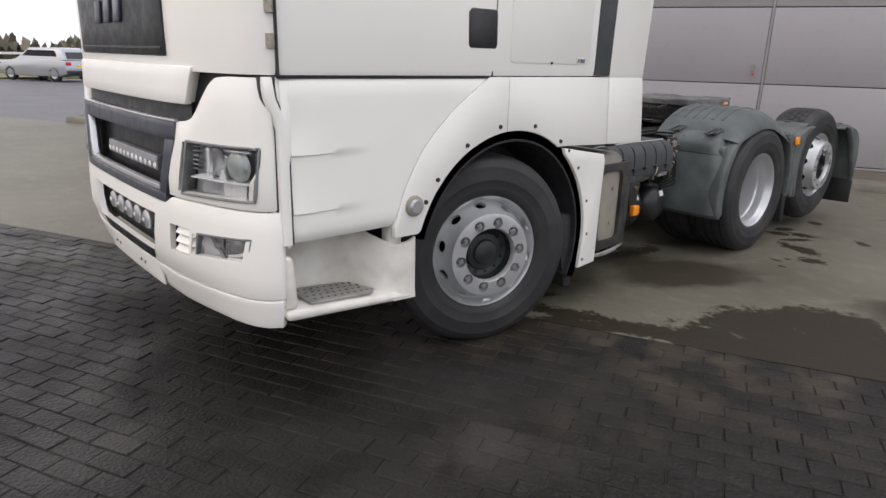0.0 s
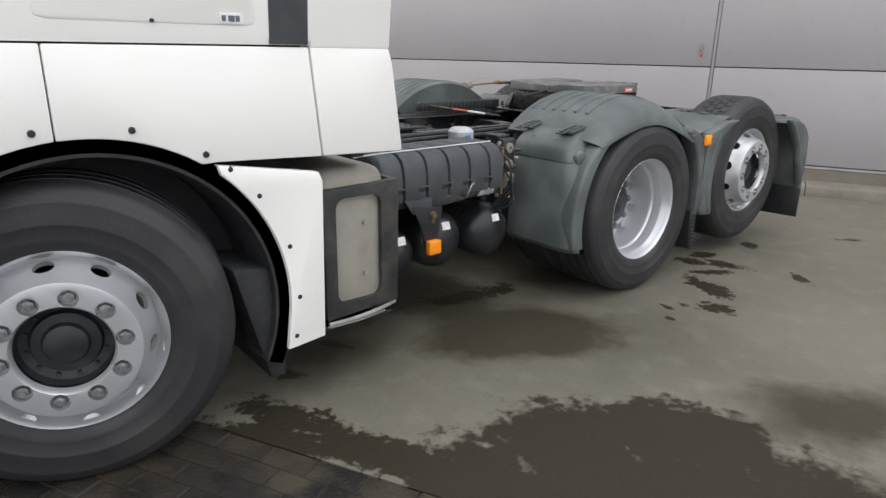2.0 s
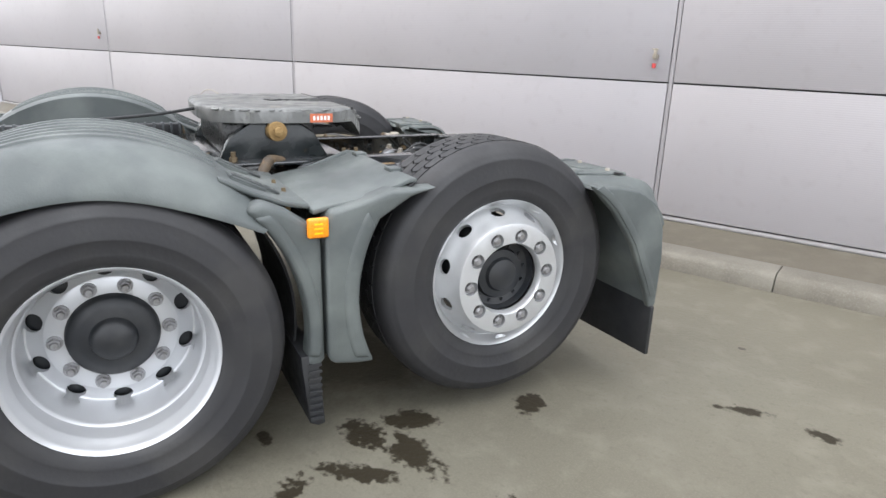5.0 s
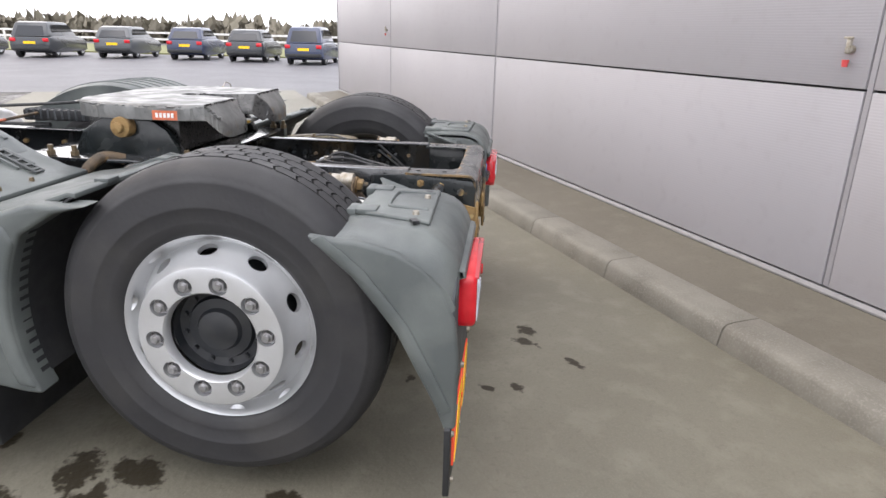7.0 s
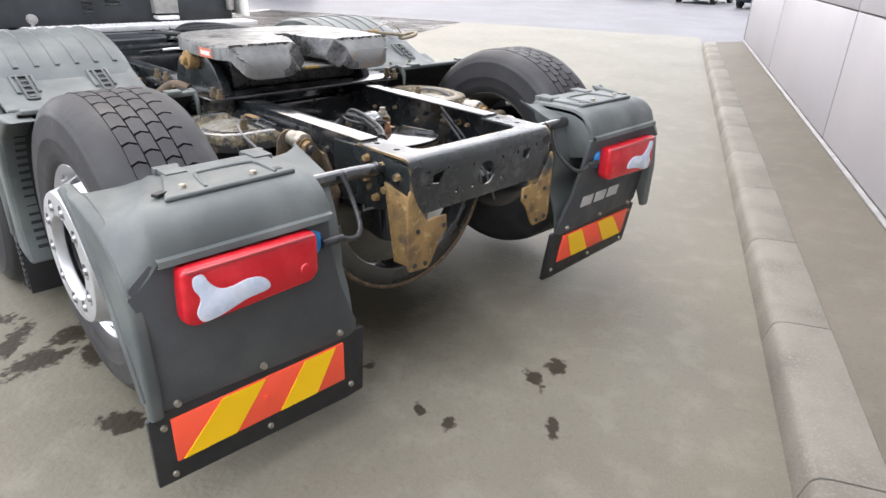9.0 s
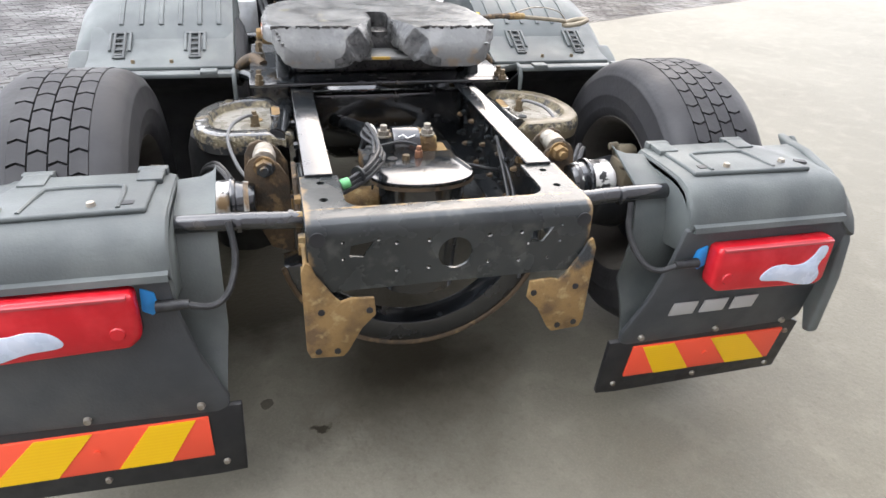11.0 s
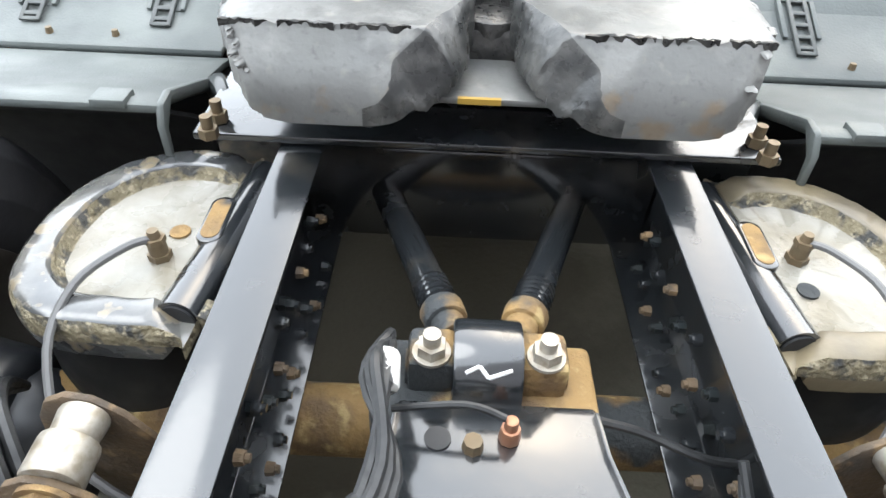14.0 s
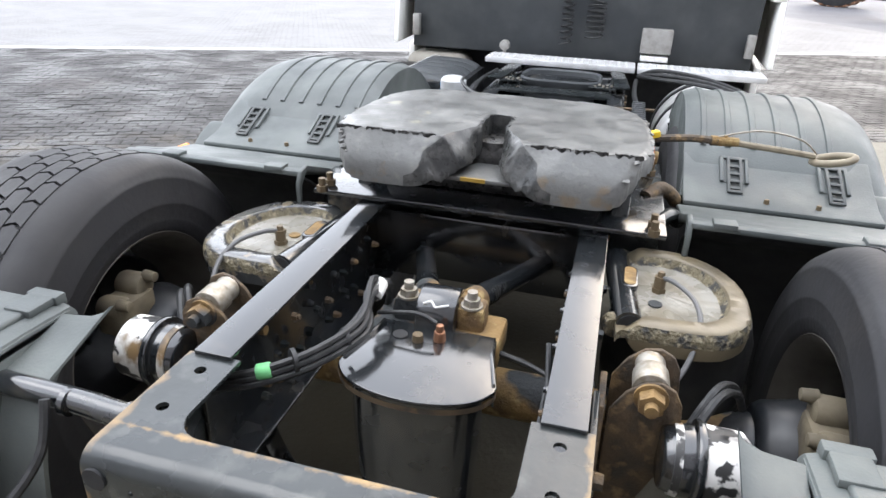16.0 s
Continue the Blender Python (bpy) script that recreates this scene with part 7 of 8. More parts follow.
    for xa, xb, xc, xd in ((1.091, 0.954, 1.063, 1.223), (0.817, 0.70, 0.78, 0.914)):
        pts = [(xa, z1 - 0.002), (xb, z1 - 0.002), (xc, z0 + 0.002), (xd, z0 + 0.002)]
        bm = B()
        prism(bm, [(side * p[0], p[1]) for p in pts], "xz", 5.124, 5.1285)
        part("stripe", hung(bm), refl_yellow, board)
    bm = B()
    rod(bm, (side * 0.955, 5.125, 0.297), (side * 0.955, 5.131, 0.297), 0.009, seg=14)
    part("rivet", hung(bm), refl_red, board)
    # tail lamp
    up = pose(0, 0, 0.031 if side > 0 else 0.0)

    def raised(bm):
        move(bm, bm.verts[:], up)
        return bm
    bm = B()
    prism(bm, [(side * 0.772, 0.775), (side * 1.172, 0.778), (side * 1.18, 0.63), (side * 1.15, 0.612), (side * 0.80, 0.625), (side * 0.772, 0.65)], "xz", 5.11, 5.172)
    lamp = part("tail_lamp", raised(bm), red_lens, truck, "glossy red tail lamp with a pale lower lens", bevel=0.016, segments=3)
    bm = B()
    curl = ((0.086, 0.145), (0.15, 0.13), (0.185, 0.30), (0.25, 0.46), (0.34, 0.49), (0.43, 0.45), (0.53, 0.49), (0.592, 0.64), (0.58, 0.77), (0.41, 0.82), (0.244, 0.94), (0.12, 0.96), (0.082, 0.77), (0.116, 0.54), (0.081, 0.33))
    pts = smooth_ring([(1.18 - 0.408 * u, 0.777 - 0.159 * v) for u, v in curl], 4)
    prism(bm, [(side * a, b) for a, b in pts], "xz", 5.165, 5.1755)
    part("reversing_lens", raised(bm), clear_lens, lamp, "pale blue reversing lens", bevel=0.003)
    bm = B()
    span_box(bm, (side * 0.785, 5.15, 0.766), (side * 1.16, 5.176, 0.775))
    part("lamp_trim", raised(bm), simple("lamp_trim", (0.42, 0.05, 0.06), 0.15), lamp, bevel=0.003)
    bm = B()
    rod(bm, (side * 0.82, 5.166, 0.675), (side * 0.82, 5.176, 0.675), 0.022, 0.016, 16)
    part("lamp_boss", raised(bm), red_lens, lamp)
    bm = B()
    prism(bm, [(side * 0.735, 0.75), (side * 0.765, 0.765), (side * 0.77, 0.70), (side * 0.745, 0.685), (side * 0.73, 0.71)], "xz", 5.098, 5.126)
    part("plug", raised(bm), blue_plug, truck, "blue lamp connector", bevel=0.004)
    bm = B()
    rod(bm, (side * 0.735, 5.132, 0.715), (side * 0.66, 5.134, 0.715), 0.015, 0.012, 10)
    tube(bm, [(side * 0.67, 5.134, 0.715), (side * 0.61, 5.13, 0.70), (side * 0.57, 5.10, 0.72), (side * 0.55, 5.04, 0.78), (side * 0.56, 5.0, 0.86)], 0.009, 8)
    part("lamp_cable", raised(bm), cable, truck)


mirror_pair(rear_guard)
# plain raised shapes in place of the maker's lettering
BADGE = pose(0.022, 5.12, 0.785, -8.5, 0, 0) @ pose(0, -5.12, -0.80)
for x in (-0.795, -0.905, -1.015):
    bm = B()
    prism(bm, [(x + 0.048, 0.500), (x + 0.042, 0.553), (x - 0.046, 0.553), (x - 0.040, 0.500)], "xz", 5.122, 5.128)
    move(bm, bm.verts[:], BADGE)
    part("badge_block", bm, silver, truck, "pale raised badge shape", bevel=0.003)

# ---- left flank between the cab and the drive axle ----
bm = B()
span_box(bm, (0.72, 0.92, 0.305), (1.15, 1.25, 0.945))
sil = part("silencer", bm, beige, truck, "dull beige exhaust silencer box", bevel=0.07, segments=5)


def rounded(y0, y1, z0, z1, r):
    pts = []
    for cy, cz, a in ((y1 - r, z1 - r, 0), (y0 + r, z1 - r, 90), (y0 + r, z0 + r, 180), (y1 - r, z0 + r, 270)):
        pts += arc(cy, cz, r, a, a + 90, 5)
    return pts


bm = B()
prism(bm, [(0.93, 0.33), (1.285, 0.35), (1.29, 0.885), (0.93, 0.875)], "yz", 1.135, 1.172)
guard = part("heat_guard", bm, sooty, truck, "dark heat shield frame with a rounded opening", bevel=0.008)
hole = B()
prism(hole, rounded(0.985, 1.20, 0.395, 0.835, 0.045), "yz", 1.0, 1.3)
cut(guard, [hole])
bm = B()
span_box(bm, (1.10, 0.93, 0.33), (1.137, 0.945, 0.875))
part("guard_edge", bm, sooty, truck, bevel=0.005)
bm = B()
span_box(bm, (1.05, 1.262, 0.33), (1.15, 1.292, 0.885))
part("guard_edge", bm, sooty, truck, bevel=0.006)
bm = B()
tube(bm, [(1.165, 0.94, 0.315), (1.175, 1.05, 0.318), (1.172, 1.18, 0.327), (1.15, 1.28, 0.335)], 0.009, 8)
part("lower_rim", bm, tread_metal, truck, "bright worn metal lower rim")
bm = B()
tube(bm, [(1.155, 0.94, 0.30), (1.165, 1.08, 0.30), (1.155, 1.22, 0.308)], 0.006, 8)
part("lower_rim", bm, tread_metal, truck)
for z in (0.5, 0.72):
    bm = B()
    rod(bm, (1.15, 1.13, z), (1.158, 1.13, z), 0.011, seg=10)
    part("rivet", bm, tread_metal, sil)
bm = B()
rod(bm, (0.75, 0.92, 0.33), (0.75, 1.25, 0.33), 0.03, seg=14)
span_box(bm, (0.70, 0.90, 0.285), (1.16, 1.26, 0.305))
part("silencer_tray", bm, frame_worn, truck, bevel=0.006)
# battery and air-tank cover
COVER = [(0.62, 0.925), (0.66, 0.938), (0.72, 0.947), (0.86, 0.950), (0.92, 0.946), (0.955, 0.937), (0.98, 0.921), (0.997, 0.896), (1.006, 0.865), (1.010, 0.83), (1.012, 0.735), (1.006, 0.724), (0.985, 0.72)]
GROOVES = [1.437 + 0.134 * k for k in range(5)]
stations = sorted([1.305, 1.312, 1.325, 1.345, 2.04, 2.06, 2.073, 2.08] + [g + d for g in GROOVES for d in (-0.062, -0.014, -0.008, -0.003, 0.003, 0.008, 0.05)])
bm = B()
rows = []
for y in stations:
    groove = 0.016 if min(abs(y - g) for g in GROOVES) < 0.004 else (0.0 if min(abs(y - g) for g in GROOVES) > 0.012 else 0.003)
    end = max(0.0, 1 - min(y - 1.305, 2.08 - y) / 0.03)
    drop = groove + 0.022 * end * end
    rows.append([(x - (drop if z < 0.94 and x > 0.9 else 0.0), y, z - (drop if z > 0.85 else 0.0)) for x, z in COVER])
solid_sheet(bm, rows, lambda p: Vector((p.x - 0.03, p.y, p.z - 0.02)))
cover = part("battery_cover", bm, plastic_dark, truck, "dark grey ribbed battery box cover")
slots = []
for y in (1.385, 1.52, 1.66, 1.79, 1.93):
    bm = B()
    span_box(bm, (0.99, y, 0.764), (1.04, y + 0.058, 0.786))
    slots.append(bm)
    bm = B()
    span_box(bm, (0.988, y - 0.004, 0.786), (1.0155, y + 0.062, 0.791))
    part("slot_lip", bm, plastic_dark, cover, bevel=0.002)
cut(cover, slots)
bm = B()
prism(bm, [(1.437, 0.735), (1.60, 0.735), (1.60, 0.665), (1.56, 0.655), (1.49, 0.662)], "yz", 0.995, 1.010)
part("cover_tab", bm, plastic_dark, cover, bevel=0.004)
bm = B()
prism(bm, [(1.60, 0.735), (1.90, 0.735), (1.90, 0.70), (1.60, 0.672)], "yz", 0.985, 1.000)
part("cover_rail", bm, frame_black, cover, bevel=0.004)
bm = B()
tube(bm, [(1.0, 1.82, 0.70), (1.03, 1.81, 0.73), (1.03, 1.83, 0.765), (1.015, 1.86, 0.77)], 0.0045, 8)
part("cover_latch", bm, zinc, cover, "small bright wire latch")
bm = B()
span_box(bm, (0.56, 1.34, 0.69), (0.975, 2.06, 0.90))
part("battery_box", bm, black_trim, truck)
bm = B()
tube(bm, [(0.90, 1.24, 0.935), (0.925, 1.31, 0.946), (0.925, 1.65, 0.9495), (0.925, 1.98, 0.951), (0.90, 2.07, 0.948), (0.82, 2.11, 0.93)], 0.003, 6)
part("tie_string", bm, white_tape, truck, "thin white string tied over the cover")
bm = B()
rod(bm, (0.56, 2.166, 0.74), (0.56, 2.166, 0.955), 0.072, seg=28)
rod(bm, (0.56, 2.166, 0.955), (0.56, 2.166, 0.978), 0.072, 0.052, 28)
filt = part("filter", bm, simple("filter_paint", (0.5, 0.51, 0.51), 0.4, 0, (0.34, 0.33, 0.31), 0.6, 20, 0.1), truck, "white filter canister with a blue mark", bevel=0.01)
bm = B()
box(bm, (0.630, 2.158, 0.915), (0.008, 0.034, 0.05))
part("filter_mark", bm, blue_plug, filt)
bm = B()
span_box(bm, (0.80, 2.13, 0.775), (0.935, 2.225, 0.955))
valves = part("valve_block", bm, black_trim, truck, "black air valve block with two pale ports", bevel=0.012)
bm = B()
span_box(bm, (0.80, 2.12, 0.952), (0.90, 2.215, 0.972))
part("valve_lid", bm, frame_worn, valves, bevel=0.006)
for z in (0.908, 0.822):
    bm = B()
    lathe(bm, [(0.93, 0.026), (0.948, 0.026), (0.95, 0.022), (0.95, 0.010), (0.935, 0.009)], 20)
    move(bm, bm.verts[:], Matrix.Translation((0, 2.172, z)))
    part("port", bm, bag_dust, valves)
for k in range(7):
    bm = B()
    y, z = 2.12 + 0.105 * (k % 2), 0.80 + 0.045 * (k // 2)
    rod(bm, (0.86 + 0.01 * k, y, z), (0.90 + 0.008 * k, y + (0.035 if k % 2 else -0.035), z), 0.011, 0.008, 8)
    part("fitting", bm, (zinc, brass, hub_black)[k % 3], valves)
bm = B()
lathe(bm, [(-0.045, 0.012), (-0.04, 0.030), (0.03, 0.034), (0.042, 0.02), (0.045, 0.001)], 18, "z")
move(bm, bm.verts[:], Matrix.Translation((0.93, 2.178, 0.735)))
part("pressure_switch", bm, bag_dust, valves, "dusty pale round pressure switch")
bm = B()
rod(bm, (0.93, 2.178, 0.69), (0.93, 2.178, 0.64), 0.014, 0.018, 10)
part("drain_screw", bm, zinc, valves)
bm = B()
span_box(bm, (0.62, 2.11, 0.50), (0.80, 2.14, 0.93))
part("valve_bracket", bm, frame_black, truck, bevel=0.004)
bm = B()
span_box(bm, (0.70, 2.075, 0.68), (0.985, 2.092, 0.925))
part("cover_bracket", bm, rust_dark, truck, "brown rusty edge bracket of the battery box", bevel=0.003)
for i in range(5):
    bm = B()
    tube(bm, [(0.93, 2.10 + 0.02 * i, 0.9 - 0.05 * i), (0.99, 2.13 + 0.01 * i, 0.84 - 0.05 * i), (0.96, 2.16, 0.72 - 0.03 * i), (0.85, 2.12, 0.56)], 0.006, 7)
    part("air_pipe", bm, cable, truck)
for y, z, x1, r in ((1.435, 0.452, 0.98, 0.120), (1.735, 0.472, 0.95, 0.150), (2.10, 0.455, 0.93, 0.150)):
    bm = B()
    lathe(bm, [(x1, 0.001), (x1 - 0.004, r * 0.35), (x1 - 0.02, r * 0.7), (x1 - 0.05, r * 0.92), (x1 - 0.09, r), (x1 - 0.6, r), (x1 - 0.66, r * 0.6), (x1 - 0.67, 0.001)], 32)
    move(bm, bm.verts[:], Matrix.Translation((0, y, z)))
    tank = part("air_tank", bm, tank_black, truck, "glossy black air tank with a white label")
    bm = B()
    box(bm, (x1 - 0.014, y + 0.012, z + 0.080), (0.010, 0.048, 0.040), (0, -22, 0))
    part("tank_label", bm, white_tape, tank)
bm = B()
prism(bm, [(1.48, 0.70), (1.66, 0.68), (1.64, 0.56), (1.62, 0.47), (1.57, 0.47), (1.53, 0.60)], "yz", 1.0, 1.015)
part("marker_bracket", bm, black_trim, truck, bevel=0.004)
bm = B()
span_box(bm, (1.012, 1.558, 0.458), (1.048, 1.632, 0.528))
part("marker_lamp", bm, orange, truck, "square orange side marker lamp", bevel=0.008, segments=3)
bm = B()
rod(bm, (1.01, 1.60, 0.648), (1.032, 1.60, 0.648), 0.020, 0.013, 12)
rod(bm, (1.012, 1.60, 0.61), (1.02, 1.60, 0.65), 0.011, seg=10)
part("drain_valve", bm, brass, truck)
bm = B()
span_box(bm, (0.50, 1.30, 0.36), (0.54, 2.30, 0.71))
part("tank_carrier", bm, frame_worn, truck, "dark carrier plate behind the air tanks", bevel=0.006)
bm = B()
prism(bm, [(1.905, 0.697), (1.925, 0.728), (2.02, 0.732), (2.005, 0.700)], "yz", 0.985, 1.003)
type_plate = part("type_plate", bm, tread_metal, truck, "small metal type plate with dark print", bevel=0.002)
for k in range(3):
    bm = B()
    box(bm, (1.0035, 1.965, 0.706 + 0.009 * k), (0.002, 0.065 - 0.012 * k, 0.004))
    part("print_bar", bm, sticker_ink, type_plate)
bm = B()
box(bm, (0.98, 1.33, 0.36), (0.05, 0.09, 0.07), (20, 0, 15))
part("wooden_chock", bm, simple("chock_wood", (0.36, 0.22, 0.13), 0.7, 0, (0.25, 0.15, 0.09), 0.6, 20, 0.2), truck, "small piece of bare wood", bevel=0.006)

# ---- behind the cab ----
for x0, x1, mat in ((0.525, -0.415, alu), (-0.43, -1.17, alu)):
    bm = B()
    span_box(bm, (x0, 1.27, 0.960), (x1, 1.49, 0.995))
    walk_plate = part("catwalk", bm, mat, truck, "bright aluminium tread plate behind the cab", bevel=0.004)
    if mat is alu:
        for i in range(int((x0 - x1) / 0.045)):
            for j in range(5):
                bm = B()
                box(bm, (x0 - 0.03 - 0.045 * i, 1.295 + 0.042 * j, 0.997), (0.022, 0.009, 0.005), (0, 0, 35 if (i + j) % 2 else -35))
                part("tread_bar", bm, alu, walk_plate)
bm = B()
rod(bm, (-0.85, 1.50, 0.665), (-0.85, 2.10, 0.665), 0.295, seg=40)
tank = part("fuel_tank", bm, alu, truck, "dull aluminium fuel tank", bevel=0.03, segments=3)
for y in (1.60, 1.88):
    bm = B()
    rod(bm, (-0.85, y, 0.665), (-0.85, y + 0.05, 0.665), 0.302, seg=40)
    part("tank_strap", bm, black_trim, tank)
for i in range(3):
    bm = B()
    tube(bm, [(-0.44, 1.52, 0.95), (-0.55, 1.56 + 0.09 * i, 1.0 - 0.01 * i), (-0.82, 1.64 + 0.13 * i, 0.985), (-1.1, 1.70 + 0.13 * i, 0.91)], 0.012, 8)
    part("hose", bm, cable, truck)
for side in (1, -1):
    bm = B()
    prism(bm, [(side * 0.27, 1.53), (side * 0.35, 1.53), (side * 0.395, 2.05), (side * 0.315, 2.05)], "xy", 0.96, 0.972)
    span_box(bm, (side * 0.30, 1.55, 0.92), (side * 0.33, 2.0, 0.96))
    arm = part("frame_arm", bm, frame_worn, truck, "worn grey steel arm behind the cab", bevel=0.003)
    bm = B()
    prism(bm, [(side * 0.17, 2.03), (side * 0.31, 1.84), (side * 0.32, 2.06)], "xy", 0.952, 0.960)
    part("gusset", bm, frame_worn, truck, bevel=0.002)
    for k in range(14):
        bm = B()
        x, y = 0.295 - 0.022 * (k % 5) , 2.035 - 0.032 * (k // 5) - 0.004 * (k % 5)
        rod(bm, (side * x, y, 0.957), (side * x, y, 0.965), 0.007, seg=8)
        part("rivet", bm, zinc if k % 3 else frame_black, arm)
well_shape = [(0.0, 0.93), (0.02, 0.98), (0.045, 1.0), (0.055, 0.97), (0.045, 0.92), (0.0, 0.90), (-0.17, 0.84), (-0.18, 0.01)]
bm = B()
lathe(bm, well_shape, 40, "z")
for v in bm.verts:
    a = math.atan2(v.co.y, v.co.x)
    k = (abs(math.cos(a)) ** 4 + abs(math.sin(a)) ** 4) ** -0.25
    v.co.x, v.co.y = v.co.x * k * 0.235, v.co.y * k * 0.20
move(bm, bm.verts[:], Matrix.Translation((0.0, 1.765, 0.91)))
part("cable_well", bm, plastic_dark, truck, "dark moulded well with a raised rim", bevel=0)
bm = B()
span_box(bm, (-0.455, 2.62, 0.96), (-0.405, 3.42, 1.020))
duct = part("cable_duct", bm, black_trim, truck, "black ribbed cable duct along the rail", bevel=0.01)
for k in range(20):
    bm = B()
    span_box(bm, (-0.458, 2.64 + 0.04 * k, 0.965), (-0.402, 2.652 + 0.04 * k, 1.024))
    part("duct_rib", bm, plastic_dark, duct, bevel=0.003)
for x, z in ((0.43, 0.925), (0.455, 0.905), (-0.43, 0.93)):
    bm = B()
    tube(bm, [(x, 1.55, z), (x + 0.012, 2.0, z + 0.012), (x - 0.008, 2.4, z), (x, 2.75, z + 0.006)], 0.013, 8)
    part("frame_hose", bm, cable, truck)
# striped pole laid across the rails
pole_a, pole_b = Vector((-0.50, 2.70, 1.002)), Vector((0.285, 2.742, 0.985))
for k, (u0, u1, m) in enumerate(((0.0, 0.44, rust_dark), (0.44, 0.63, sticker_red), (0.63, 0.84, white_tape), (0.84, 1.0, frame_worn))):
    bm = B()
    rod(bm, pole_a.lerp(pole_b, u0), pole_a.lerp(pole_b, u1), 0.008, seg=10)
    if k == 0:
        pole = part("marker_pole", bm, m, truck, "thin dirty pole with a red and white stripe across the rails")
    else:
        part("stripe", bm, m, pole)
bm = B()
span_box(bm, (-0.30, 2.05, 0.925), (0.30, 2.2, 0.94))
part("tool_plate", bm, frame_worn, truck, bevel=0.003)
bm = B()
span_box(bm, (-0.43, 1.16, 1.05), (-0.62, 1.24, 1.20))
part("junction_box", bm, tread_metal, truck, "dull grey junction box on the rear wall", bevel=0.008)
bm = B()
span_box(bm, (-0.44, 1.16, 1.005), (-0.61, 1.26, 1.035))
part("white_bracket", bm, white_tape, truck, bevel=0.004)
bm = B()
rod(bm, (0.44, 1.28, 0.99), (0.44, 1.28, 1.05), 0.012, seg=10)
rod(bm, (0.44, 1.30, 1.045), (0.44, 1.26, 1.045), 0.034, seg=16)
rod(bm, (0.44, 1.31, 1.045), (0.44, 1.25, 1.045), 0.018, seg=12)
part("coupling_stand", bm, tread_metal, truck, bevel=0.003)


def coil(x, y, z0, z1, r, turns):
    pts = []
    for i in range(turns * 10 + 1):
        a = 2 * math.pi * i / 10
        pts.append((x + r * math.cos(a), y + r * math.sin(a), z0 + (z1 - z0) * i / (turns * 10)))
    b = B()
    tube(b, pts, 0.006, 6, 1)
    return b


part("air_coil", coil(0.05, 1.22, 1.07, 1.6, 0.035, 14), cable, truck, "black coiled trailer air line")
part("air_coil", coil(-0.13, 1.22, 1.12, 1.35, 0.055, 7), cable, truck, "black coiled trailer air line")
for side in (1, -1):
    bm = B()
    span_box(bm, (side * 1.06, 1.17, 1.06), (side * 1.11, 1.22, 1.20))
    part("cab_bracket", bm, tread_metal, truck, bevel=0.006)


# ---- far vehicles and the edge of the yard ----
car_glass = simple("dark_car_glass", (0.02, 0.022, 0.026), 0.08)
grass_mat = simple("pale_grass", (0.14, 0.15, 0.06), 0.9, 0, (0.2, 0.18, 0.09), 0.7, 3, 0.3, 40)
hedge_mat = simple("bare_hedge", (0.17, 0.15, 0.115), 0.9, 0, (0.12, 0.115, 0.08), 0.7, 5)
fence_white = simple("fence_white", (0.7, 0.69, 0.66), 0.6, 0, (0.5, 0.48, 0.44), 0.5, 4)


